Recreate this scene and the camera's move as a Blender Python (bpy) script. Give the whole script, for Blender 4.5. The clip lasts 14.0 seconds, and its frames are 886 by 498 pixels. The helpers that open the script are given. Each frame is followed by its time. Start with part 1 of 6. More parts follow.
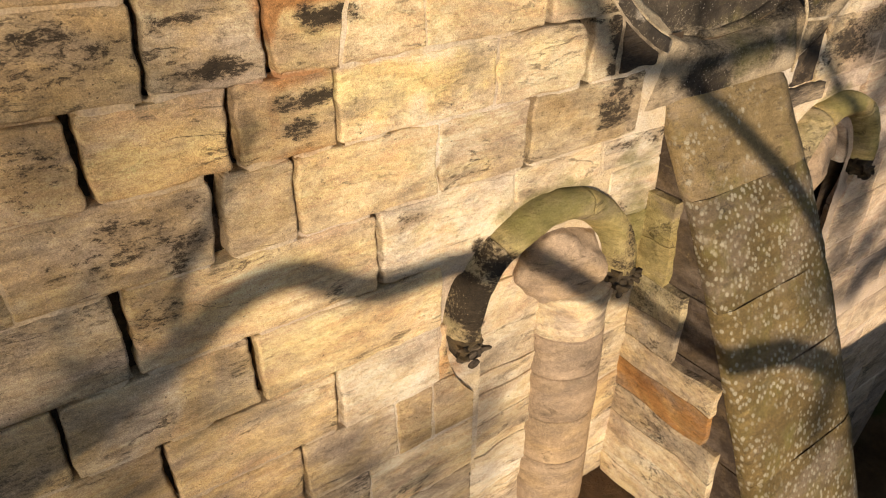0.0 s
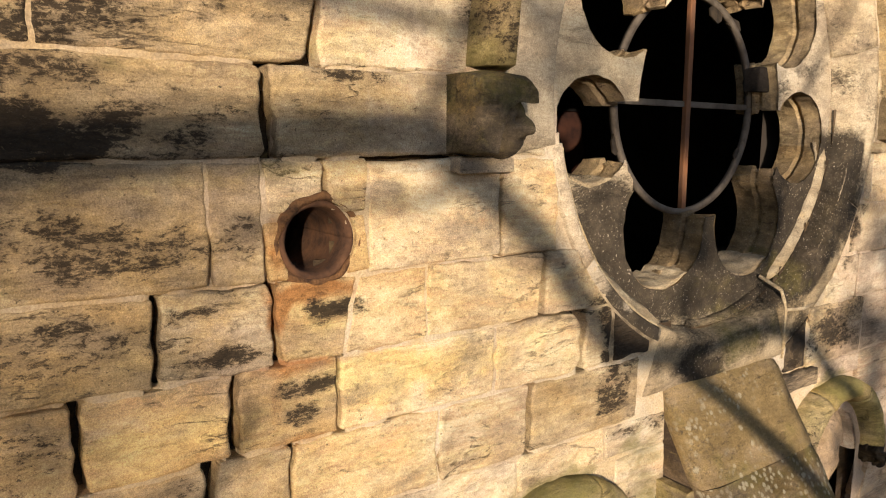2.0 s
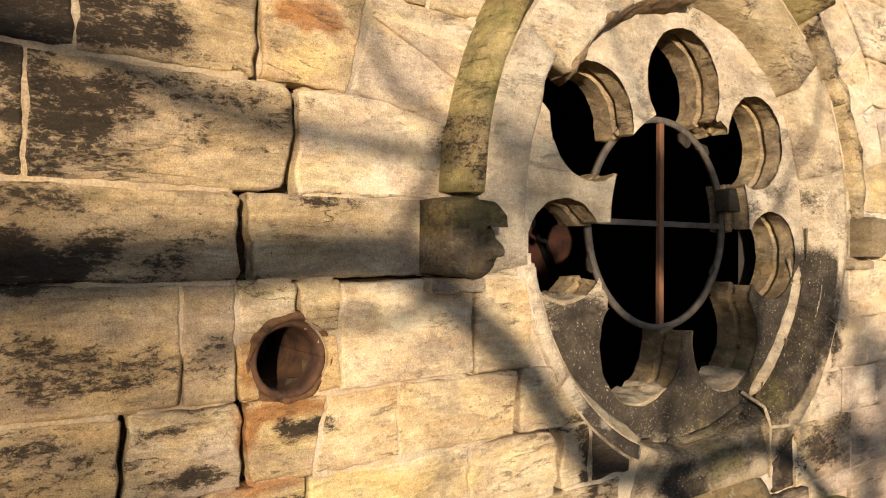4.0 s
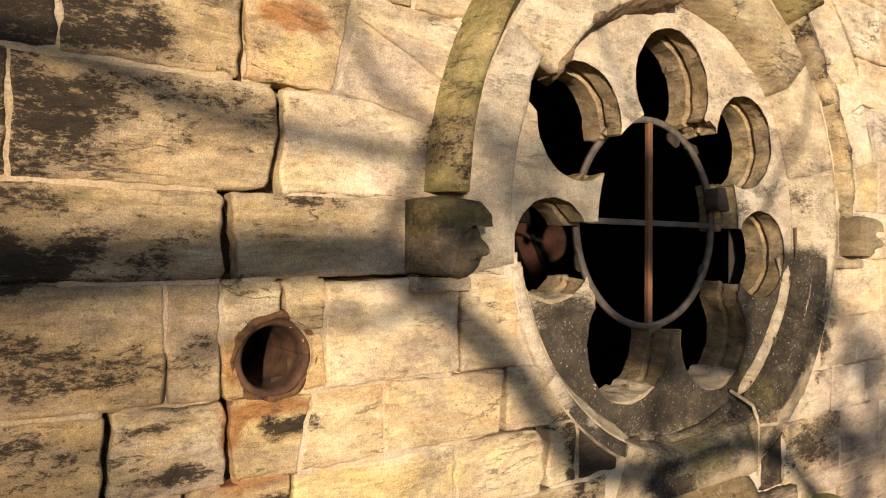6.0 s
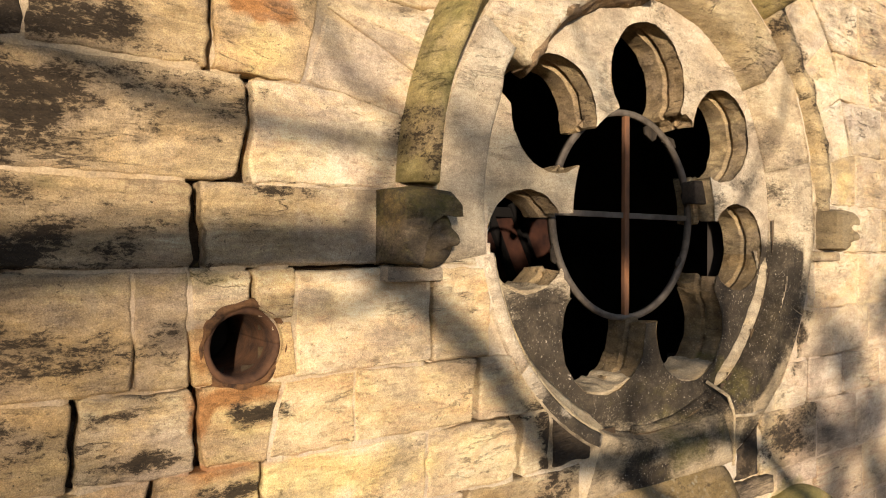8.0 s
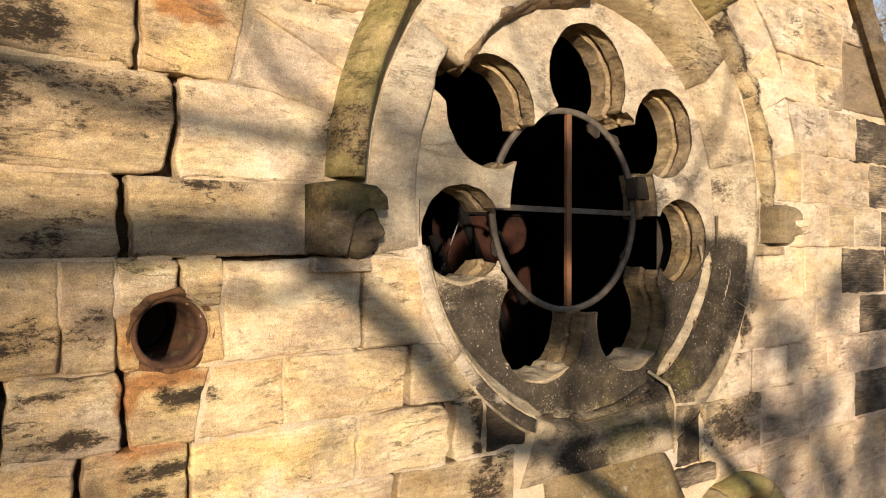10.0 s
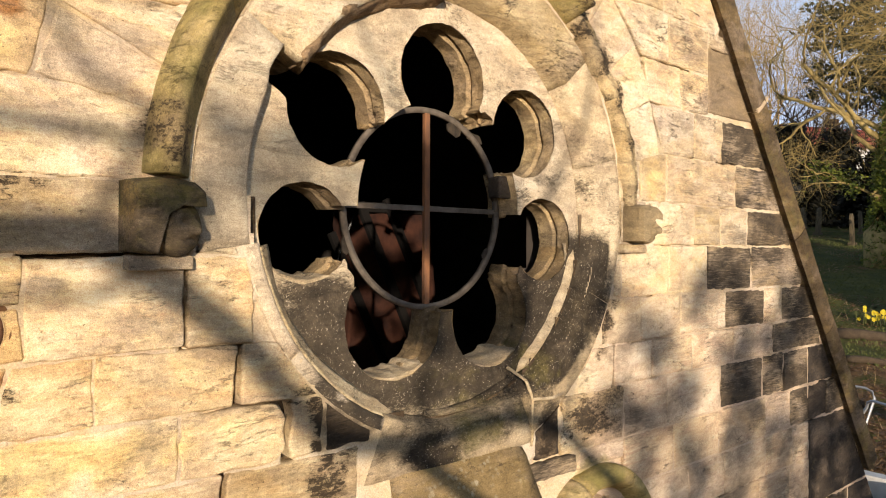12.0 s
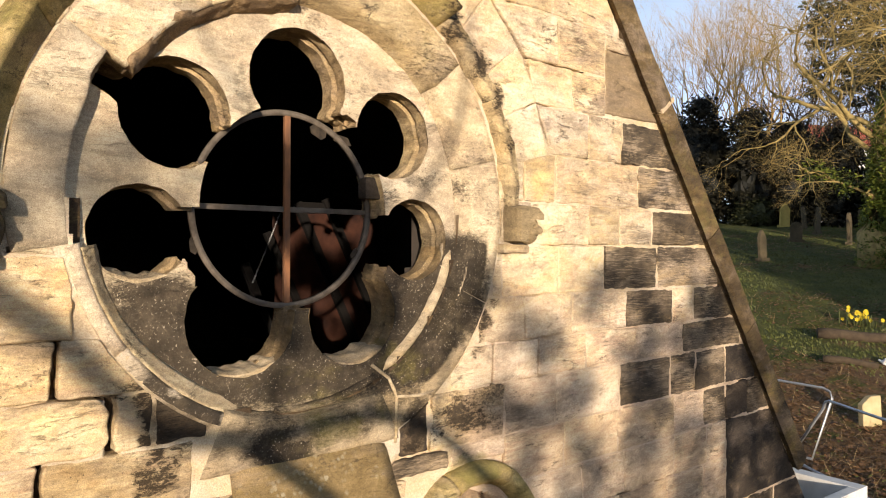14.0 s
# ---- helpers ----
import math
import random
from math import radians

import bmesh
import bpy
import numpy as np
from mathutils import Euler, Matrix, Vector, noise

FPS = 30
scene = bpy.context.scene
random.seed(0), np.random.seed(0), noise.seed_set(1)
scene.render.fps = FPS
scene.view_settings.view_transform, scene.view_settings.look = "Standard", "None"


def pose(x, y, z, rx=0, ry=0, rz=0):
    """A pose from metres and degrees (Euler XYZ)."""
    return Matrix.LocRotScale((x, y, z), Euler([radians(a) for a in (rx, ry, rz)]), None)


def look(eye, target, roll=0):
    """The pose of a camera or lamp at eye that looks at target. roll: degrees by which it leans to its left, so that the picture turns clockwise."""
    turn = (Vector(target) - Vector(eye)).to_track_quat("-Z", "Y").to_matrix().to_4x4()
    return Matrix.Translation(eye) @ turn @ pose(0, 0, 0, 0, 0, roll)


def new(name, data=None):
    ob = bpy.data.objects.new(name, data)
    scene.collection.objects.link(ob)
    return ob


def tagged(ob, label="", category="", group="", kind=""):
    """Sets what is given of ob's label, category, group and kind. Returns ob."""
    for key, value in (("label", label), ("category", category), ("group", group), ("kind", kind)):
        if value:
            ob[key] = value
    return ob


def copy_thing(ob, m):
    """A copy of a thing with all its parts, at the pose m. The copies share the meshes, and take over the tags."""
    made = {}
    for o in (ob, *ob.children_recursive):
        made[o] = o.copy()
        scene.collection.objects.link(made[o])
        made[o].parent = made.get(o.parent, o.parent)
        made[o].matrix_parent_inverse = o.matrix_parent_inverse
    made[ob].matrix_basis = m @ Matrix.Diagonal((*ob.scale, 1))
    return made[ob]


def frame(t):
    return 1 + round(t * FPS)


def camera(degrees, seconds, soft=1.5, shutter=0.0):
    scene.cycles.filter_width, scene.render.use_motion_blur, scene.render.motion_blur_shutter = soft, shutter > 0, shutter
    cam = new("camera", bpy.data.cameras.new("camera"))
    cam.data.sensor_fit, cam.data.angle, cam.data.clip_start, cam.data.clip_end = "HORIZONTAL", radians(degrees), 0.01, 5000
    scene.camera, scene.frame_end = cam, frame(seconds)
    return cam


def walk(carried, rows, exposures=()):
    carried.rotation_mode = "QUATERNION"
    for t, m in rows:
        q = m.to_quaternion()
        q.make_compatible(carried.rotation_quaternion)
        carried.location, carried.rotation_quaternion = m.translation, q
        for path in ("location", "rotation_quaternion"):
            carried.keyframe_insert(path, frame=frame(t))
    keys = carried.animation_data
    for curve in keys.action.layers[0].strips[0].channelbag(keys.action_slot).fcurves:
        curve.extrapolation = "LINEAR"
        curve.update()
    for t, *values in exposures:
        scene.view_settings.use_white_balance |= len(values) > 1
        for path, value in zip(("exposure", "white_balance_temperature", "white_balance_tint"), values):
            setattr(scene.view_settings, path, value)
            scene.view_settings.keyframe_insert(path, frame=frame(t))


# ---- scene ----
cam = camera(64.6, 14.0, soft=1.1)
METRES = 1.7
BASE = pose(-2.637, -1.667, 2.994, -31.3205, -0.3163, -35.0799)
ROWS = [
    (0.0, 0.0, 0.0, 0.0, 0.0, 0.0, -0.0),
    (0.5, 0.0024, 0.0016, -0.0007, 0.03, 5.84, -0.02),
    (1.0, 0.0017, -0.0053, -0.0016, 0.2, 11.61, -0.03),
    (1.5, -0.0002, -0.0185, -0.0053, 0.33, 17.24, -0.04),
    (2.0, 0.0079, -0.0303, -0.0066, 0.34, 23.09, 0.09),
    (2.5, 0.0212, -0.0459, -0.0052, 0.37, 28.6, 0.05),
    (3.0, 0.0362, -0.0628, -0.002, 0.35, 31.8, -0.18),
    (5.5, 0.0804, -0.0776, -0.0045, 0.3, 31.73, -0.16),
    (6.0, 0.0851, -0.0811, -0.0079, 0.28, 31.71, -0.14),
    (6.5, 0.0899, -0.0811, -0.0117, 0.11, 31.63, -0.04),
    (7.0, 0.1004, -0.0789, -0.0155, -0.1, 31.58, 0.11),
    (7.5, 0.114, -0.0776, -0.0182, -0.13, 31.53, 0.14),
    (10.0, 0.2637, -0.1248, -0.0707, -0.28, 31.51, 0.34),
    (10.5, 0.3458, -0.1271, -0.0733, -0.58, 31.44, 0.47),
    (11.0, 0.4252, -0.1261, -0.0733, -1.34, 31.37, 0.92),
    (11.5, 0.47, -0.13, -0.0766, -2.3, 31.33, 1.56),
    (12.0, 0.4912, -0.1379, -0.0788, -4.49, 31.21, 2.85),
    (12.5, 0.5432, -0.1459, -0.0842, -7.58, 31.03, 4.75),
    (13.0, 0.6258, -0.1561, -0.0934, -6.83, 31.18, 4.49),
    (13.5, 0.757, -0.1771, -0.1008, -4.62, 31.19, 2.96),
    (14.0, 0.9194, -0.2012, -0.1151, -3.73, 31.17, 2.35),
]
walk(cam, [(t, BASE @ pose(METRES * x, METRES * y, METRES * z, 90 + pitch, roll, yaw)) for t, x, y, z, yaw, pitch, roll in ROWS],
     exposures=[(0.0, 0.03), (3.0, 0.14), (7.5, 0.15), (11.0, 0.24), (12.5, 0.31), (14.0, 0.40)])

# ---- light ----
SUN = Vector((0.51, 0.853, -0.112)).normalized()  # the way the sunlight travels
world = bpy.data.worlds.new("sky")
scene.world = world
world.use_nodes = True
wt = world.node_tree
sky = wt.nodes.new("ShaderNodeTexSky")
sky.sky_type, sky.sun_disc = "NISHITA", False
sky.sun_elevation, sky.sun_rotation = radians(6.5), math.atan2(-SUN.x, -SUN.y)
# thin bright cloud over the blue
clouds = wt.nodes.new("ShaderNodeTexNoise")
clouds.inputs["Scale"].default_value, clouds.inputs["Detail"].default_value, clouds.inputs["Roughness"].default_value = 2.2, 6, 0.6
veil = wt.nodes.new("ShaderNodeMapRange")
veil.inputs[1].default_value, veil.inputs[2].default_value, veil.inputs[3].default_value, veil.inputs[4].default_value = 0.36, 0.64, 0.55, 0.95
wt.links.new(clouds.outputs[0], veil.inputs[0])
over = wt.nodes.new("ShaderNodeMix")
over.data_type = "RGBA"
over.inputs[7].default_value = (4.5, 5.5, 7.7, 1)
# the haze is thickest near the horizon
way = wt.nodes.new("ShaderNodeTexCoord")
parts = wt.nodes.new("ShaderNodeSeparateXYZ")
wt.links.new(way.outputs["Generated"], parts.inputs[0])
haze = wt.nodes.new("ShaderNodeMapRange")
haze.inputs[1].default_value, haze.inputs[2].default_value, haze.inputs[3].default_value, haze.inputs[4].default_value = 0.2, 0.65, 1.15, 0.16
wt.links.new(parts.outputs[2], haze.inputs[0])
thick = wt.nodes.new("ShaderNodeMath")
thick.operation, thick.use_clamp = "MULTIPLY", True
wt.links.new(veil.outputs[0], thick.inputs[0])
wt.links.new(haze.outputs[0], thick.inputs[1])
wt.links.new(thick.outputs[0], over.inputs[0])
wt.links.new(sky.outputs[0], over.inputs[6])
wt.links.new(over.outputs[2], wt.nodes["Background"].inputs[0])
wt.nodes["Background"].inputs[1].default_value = 0.135
sun = new("sun", bpy.data.lights.new("sun", "SUN"))
sun.data.energy, sun.data.angle, sun.data.color = 5.7, radians(0.55), (1.0, 0.83, 0.65)
sun.matrix_world = look((-20, -30, 12), Vector((-20, -30, 12)) + SUN)


# ---- materials ----
class Mat:
    """A small helper to write node materials."""

    def __init__(self, name, rough=0.9):
        self.m = bpy.data.materials.new(name)
        self.m.use_nodes = True
        self.t = self.m.node_tree
        self.bsdf = self.t.nodes["Principled BSDF"]
        self.bsdf.inputs["Roughness"].default_value = rough
        self.bsdf.inputs["Specular IOR Level"].default_value = 0.25
        self.pos = self.t.nodes.new("ShaderNodeNewGeometry").outputs["Position"]

    def put(self, socket, v):
        if hasattr(v, "links"):
            self.t.links.new(v, socket)
        else:
            socket.default_value = v

    def coords(self, scale=(1, 1, 1), shift=None):
        n = self.t.nodes.new("ShaderNodeMapping")
        self.t.links.new(self.pos, n.inputs[0])
        n.inputs["Scale"].default_value = scale
        if shift is not None:
            self.t.links.new(shift, n.inputs["Location"])
        return n.outputs[0]

    def noise(self, scale, detail=4, rough=0.55, vec=None, dist=0.0):
        n = self.t.nodes.new("ShaderNodeTexNoise")
        n.inputs["Scale"].default_value, n.inputs["Detail"].default_value = scale, detail
        n.inputs["Roughness"].default_value, n.inputs["Distortion"].default_value = rough, dist
        self.t.links.new(vec or self.pos, n.inputs["Vector"])
        return n.outputs[0]

    def cells(self, scale, vec=None, feature="F1"):
        n = self.t.nodes.new("ShaderNodeTexVoronoi")
        n.feature = feature
        n.inputs["Scale"].default_value = scale
        self.t.links.new(vec or self.pos, n.inputs["Vector"])
        return n.outputs["Distance"]

    def ramp(self, fac, *stops):
        n = self.t.nodes.new("ShaderNodeValToRGB")
        while len(n.color_ramp.elements) < len(stops):
            n.color_ramp.elements.new(0.5)
        for e, (p, c) in zip(n.color_ramp.elements, stops):
            e.position = p
            e.color = (c, c, c, 1) if isinstance(c, (int, float)) else (*c, 1)
        self.t.links.new(fac, n.inputs[0])
        return n.outputs[0]

    def mix(self, fac, a, b, how="MIX"):
        n = self.t.nodes.new("ShaderNodeMix")
        n.data_type, n.blend_type = "RGBA", how
        for s, v in ((n.inputs[0], fac), (n.inputs[6], a), (n.inputs[7], b)):
            if isinstance(v, tuple) and len(v) == 3:
                v = (*v, 1)
            self.put(s, v)
        return n.outputs[2]

    def math(self, how, a, b=0.0):
        n = self.t.nodes.new("ShaderNodeMath")
        n.operation = how
        self.put(n.inputs[0], a)
        self.put(n.inputs[1], b)
        return n.outputs[0]

    def rand(self):
        return self.t.nodes.new("ShaderNodeObjectInfo").outputs["Random"]

    def island(self):
        return self.t.nodes.new("ShaderNodeNewGeometry").outputs["Random Per Island"]

    def bump(self, height, strength, distance):
        n = self.t.nodes.new("ShaderNodeBump")
        n.inputs["Strength"].default_value, n.inputs["Distance"].default_value = strength, distance
        self.t.links.new(height, n.inputs["Height"])
        old = self.bsdf.inputs["Normal"]
        if old.links:
            self.t.links.new(old.links[0].from_socket, n.inputs["Normal"])
        self.t.links.new(n.outputs[0], old)

    def colour(self, v):
        self.put(self.bsdf.inputs["Base Color"], (*v, 1) if isinstance(v, tuple) else v)
        return self.m


def wall_tint(m):
    """The slow change of colour over the whole wall, across stones and joints: golden, rosy and brown away from the rose, paler near it."""
    n = m.noise(1.5, 8, 0.66, m.coords((1, 1, 1.7)), 0.9)
    gold = m.ramp(n, (0.36, (0.62, 0.49, 0.33)), (0.45, (0.60, 0.435, 0.24)), (0.53, (0.55, 0.36, 0.15)), (0.60, (0.42, 0.29, 0.16)), (0.67, (0.29, 0.215, 0.14)))
    cream = m.ramp(n, (0.36, (0.80, 0.70, 0.55)), (0.46, (0.76, 0.63, 0.44)), (0.55, (0.70, 0.53, 0.29)), (0.62, (0.58, 0.45, 0.31)), (0.70, (0.44, 0.355, 0.27)))
    sep = m.t.nodes.new("ShaderNodeSeparateXYZ")
    m.t.links.new(m.pos, sep.inputs[0])
    near = m.math("ADD", m.math("MULTIPLY", sep.outputs[0], 0.6), m.math("MULTIPLY", m.noise(1.6, 5, 0.65), 1.4))
    c = m.mix(m.ramp(m.math("ADD", near, 1.15), (0.45, 0.0), (0.90, 1.0)), gold, cream)
    rosy = m.ramp(m.noise(2.3, 7, 0.68, m.coords((1, 1, 1.9)), 0.5), (0.50, 0.0), (0.62, 0.65))
    c = m.mix(rosy, c, (0.47, 0.345, 0.26))
    olive = m.ramp(m.noise(1.5, 6, 0.66, m.coords((1, 1, 1.3)), 0.5), (0.53, 0.0), (0.66, 0.5))
    c = m.mix(olive, c, (0.35, 0.29, 0.155))
    # beyond x = 0.9 the wall turns grey and rosy towards its foot
    low = m.math("ADD", m.math("MULTIPLY", sep.outputs[2], -0.9), m.math("MULTIPLY", m.math("SUBTRACT", m.noise(2.0, 6, 0.68), 0.5), 1.8))
    low = m.math("MULTIPLY", m.ramp(m.math("ADD", low, 3.05), (0.45, 0.0), (0.95, 0.65)), m.ramp(sep.outputs[0], (0.9, 0.0), (1.0, 1.0)))
    return m.mix(low, c, (0.56, 0.405, 0.305))


def weathering(m):
    """The four kinds of dirt that the meshes carry: black crust, yellow ochre, rust and green algae."""
    a = m.t.nodes.new("ShaderNodeAttribute")
    a.attribute_type, a.attribute_name = "GEOMETRY", "dirt"
    sep = m.t.nodes.new("ShaderNodeSeparateColor")
    m.t.links.new(a.outputs["Color"], sep.inputs[0])
    b = m.t.nodes.new("ShaderNodeAttribute")
    b.attribute_type, b.attribute_name = "GEOMETRY", "algae"
    return sep.outputs[0], sep.outputs[1], sep.outputs[2], b.outputs["Fac"]


def sandstone(name, pale, deep, crust=0.0, style="spots", green=0.0, lichen=0.0, bed=0.5, stain=0.35, vary=0.16, relief=0.8, tint=0.0, smoky=0.0):
    """Weathered sandstone: bedding, blotches, iron stains, grit; by amount a black crust, green algae and white lichen.
    tint: share of the wall's slow change of colour.
    smoky: how thickly the black dirt lies as a smooth film with flaked specks, not as a speckled crust."""
    m = Mat(name, 0.94)
    r = m.rand()
    shift = m.t.nodes.new("ShaderNodeCombineXYZ")
    m.put(shift.inputs[0], m.math("MULTIPLY", r, 37.0))
    m.put(shift.inputs[2], m.math("MULTIPLY", r, 11.0))
    loc = shift.outputs[0]
    black_in, yellow_in, rust_in, green_in = weathering(m)
    beds = m.noise(5.0, 8, 0.66, m.coords((0.8, 1.0, 2.4), loc), 0.9)
    thin = m.noise(13.0, 9, 0.72, m.coords((0.30, 1.0, 2.6), loc), 0.7)
    blot = m.noise(3.0, 6, 0.64, m.coords((1, 1, 1.5), loc), 0.6)
    mid = m.noise(9.0, 8, 0.72, m.coords((0.8, 1, 1.4), loc), 0.5)
    speck = m.noise(66, 6, 0.82, m.coords((0.62, 1, 1.3), loc), 0.5)
    c = m.mix(m.ramp(blot, (0.34, 0.0), (0.66, 1.0)), pale, deep)
    if tint:
        c = m.mix(tint, c, wall_tint(m))
    own = m.math("FRACT", m.math("MULTIPLY", r, 17.3))
    c = m.mix(1.0, c, m.ramp(own, (0.0, (0.88, 0.88, 0.89)), (0.35, (1.02, 0.99, 0.94)), (0.7, (1.04, 0.99, 0.87)), (1.0, (1.08, 1.09, 1.09))), "MULTIPLY")
    # iron stains, from yellow to rust
    iron = m.noise(2.4, 7, 0.66, m.coords((0.8, 1, 2.3), loc), 0.8)
    c = m.mix(m.math("MULTIPLY", m.ramp(iron, (0.48, 0.0), (0.66, 1.0)), stain), c, (0.58, 0.39, 0.14))
    c = m.mix(m.math("MULTIPLY", m.ramp(iron, (0.60, 0.0), (0.74, 1.0)), stain * 0.6), c, (0.38, 0.18, 0.07))
    soft = m.math("MULTIPLY", m.math("SUBTRACT", mid, 0.5), 1.5)
    c = m.mix(m.ramp(m.math("ADD", yellow_in, soft), (0.15, 0.0), (0.9, 0.9)), c, (0.72, 0.535, 0.22))
    c = m.mix(m.ramp(m.math("ADD", rust_in, soft), (0.25, 0.0), (0.75, 0.9)), c, (0.40, 0.175, 0.055))
    # bedding: darker and paler layers, grey film
    c = m.mix(m.math("MULTIPLY", m.ramp(beds, (0.50, 0.0), (0.70, 1.0)), 0.6 * bed), c, tuple(0.45 * x for x in deep))
    layered = m.math("MULTIPLY", m.ramp(m.noise(2.6, 4, 0.6, m.coords((1, 1, 1.6), loc)), (0.40, 0.15), (0.62, 1.0)), min(1.0, 1.15 * bed))
    c = m.mix(layered, c, m.ramp(thin, (0.32, 0.26), (0.50, 0.5), (0.68, 0.74)), "OVERLAY")
    film = m.noise(2.1, 7, 0.70, m.coords((1, 1, 1.7)), 0.4)
    c = m.mix(m.math("MULTIPLY", m.ramp(film, (0.50, 0.0), (0.64, 1.0)), 0.60), c, (0.25, 0.19, 0.135))
    # thin open seams along the bedding
    seam = m.math("ABSOLUTE", m.math("SUBTRACT", m.noise(3.2, 7, 0.62, m.coords((0.55, 1, 2.6), loc), 0.5), 0.5))
    seam = m.math("MULTIPLY", m.ramp(seam, (0.003, 1.0), (0.011, 0.0)), m.ramp(m.noise(4.2, 4, 0.6, m.coords((1, 1, 1), loc)), (0.52, 0.0), (0.60, 1.0)))
    c = m.mix(m.math("MULTIPLY", seam, 0.8 * min(1.0, bed * 1.6)), c, (0.06, 0.043, 0.03))
    grain = m.noise(260, 3, 0.8)
    mott = m.noise(60, 6, 0.78)
    c = m.mix(0.68, c, m.ramp(grain, (0.30, 0.22), (0.70, 0.80)), "OVERLAY")
    c = m.mix(0.50, c, m.ramp(mott, (0.30, 0.28), (0.70, 0.72)), "OVERLAY")
    c = m.mix(1.0, c, m.ramp(r, (0.0, 1.0 - vary), (1.0, 1.0 + 0.3 * vary)), "MULTIPLY")
    pits = m.noise(30, 6, 0.72, m.coords((0.7, 1, 1.8), loc))
    dots = m.math("MULTIPLY", m.ramp(m.noise(95, 2, 0.5), (0.27, 1.0), (0.31, 0.0)), m.ramp(m.noise(3.4, 4, 0.6), (0.45, 0.0), (0.6, 1.0)))
    c = m.mix(m.math("MULTIPLY", dots, 0.8), c, (0.055, 0.04, 0.028))
    if green:
        g = m.ramp(m.noise(5.5, 6, 0.7), (0.62 - 0.35 * green, 0.0), (0.84 - 0.3 * green, 1.0))
        c = m.mix(m.math("MULTIPLY", g, min(1.0, 0.4 + green * 0.5)), c, (0.15, 0.135, 0.035))
    c = m.mix(m.ramp(m.math("ADD", green_in, soft), (0.2, 0.0), (0.9, 0.8)), c, (0.17, 0.15, 0.045))
    if smoky:
        f = m.math("ADD", black_in, m.math("ADD", m.math("MULTIPLY", soft, 0.8), m.math("MULTIPLY", m.math("SUBTRACT", speck, 0.5), 1.3)))
        black = m.mix(m.ramp(m.noise(6.0, 7, 0.7), (0.38, 0.0), (0.66, 1.0)), (0.016, 0.012, 0.009), (0.062, 0.047, 0.031))
        black = m.mix(m.ramp(m.noise(2.6, 6, 0.66), (0.52, 0.0), (0.68, 0.5)), black, (0.080, 0.062, 0.03))
        black = m.mix(m.ramp(m.math("ADD", green_in, soft), (0.3, 0.0), (1.0, 0.75)), black, (0.14, 0.115, 0.036))
        flakes = m.math("ADD", m.math("MULTIPLY", m.noise(120, 3, 0.7), 0.62), m.math("MULTIPLY", m.noise(5.0, 5, 0.65), 0.38))
        black = m.mix(m.ramp(flakes, (0.595, 0.0), (0.66, 0.7)), black, (0.46, 0.39, 0.29))
        worn = m.math("MULTIPLY", m.math("SUBTRACT", m.noise(7.0, 8, 0.74, m.pos, 0.6), 0.53), 5.0)
        black = m.mix(m.ramp(worn, (0.0, 0.0), (0.9, 0.6)), black, (0.17, 0.13, 0.088))
        black = m.mix(m.ramp(m.noise(14.0, 7, 0.75, m.coords((1, 1, 0.7))), (0.44, 0.0), (0.60, 0.8)), black, (0.010, 0.008, 0.006))
        chips = m.math("MULTIPLY", m.ramp(m.noise(105, 2, 0.6), (0.645, 0.0), (0.70, 0.85)), m.ramp(m.noise(9.0, 4, 0.6), (0.40, 0.15), (0.58, 1.0)))
        black = m.mix(chips, black, (0.58, 0.50, 0.39))
        c = m.mix(m.math("MULTIPLY", m.ramp(f, (0.15, 0.0), (0.72, 0.95 * smoky)), m.ramp(black_in, (0.02, 0.0), (0.25, 1.0))), c, black)
    else:
        f = m.math("ADD", black_in, m.math("ADD", m.math("MULTIPLY", soft, 1.1), m.math("MULTIPLY", m.math("SUBTRACT", speck, 0.5), 3.2)))
        f = m.math("ADD", f, m.math("MULTIPLY", m.math("SUBTRACT", thin, 0.5), 1.4))
        black = m.mix(m.ramp(speck, (0.40, 0.0), (0.66, 1.0)), (0.012, 0.009, 0.006), (0.048, 0.033, 0.019))
        # a brown film reaches out beyond the black
        c = m.mix(m.math("MULTIPLY", m.ramp(m.math("ADD", black_in, soft), (0.12, 0.0), (0.70, 0.62)), m.ramp(black_in, (0.02, 0.0), (0.2, 1.0))), c, (0.235, 0.165, 0.092))
        c = m.mix(m.math("MULTIPLY", m.ramp(f, (0.40, 0.0), (0.80, 0.95)), m.ramp(black_in, (0.02, 0.0), (0.28, 1.0))), c, black)
    if crust:
        low = m.noise(2.2, 7, 0.64, m.coords((0.75, 1, 1.4), loc), 0.6)
        if style == "bands":
            fine = m.noise(24, 5, 0.78, m.coords((0.26, 1, 4.2), loc), 1.2)
        elif style == "scratches":
            fine = m.noise(34, 5, 0.8, m.coords((0.34, 1, 3.0), loc), 1.4)
        else:
            fine = speck
        k = 0.45
        f = m.math("ADD", m.math("MULTIPLY", low, 1 - k), m.math("MULTIPLY", fine, k))
        f = m.ramp(f, (0.58 - 0.2 * crust, 0.0), (0.66 - 0.19 * crust, 1.0))
        black = m.mix(m.ramp(m.noise(5.0, 6, 0.7, m.coords((1, 1, 1.5), loc), 0.4), (0.40, 0.0), (0.66, 1.0)), (0.022, 0.018, 0.014), (0.11, 0.082, 0.052))
        c = m.mix(m.math("MULTIPLY", f, 0.75 if style == "scratches" else 0.9), c, (0.17, 0.13, 0.09) if style == "scratches" else black)
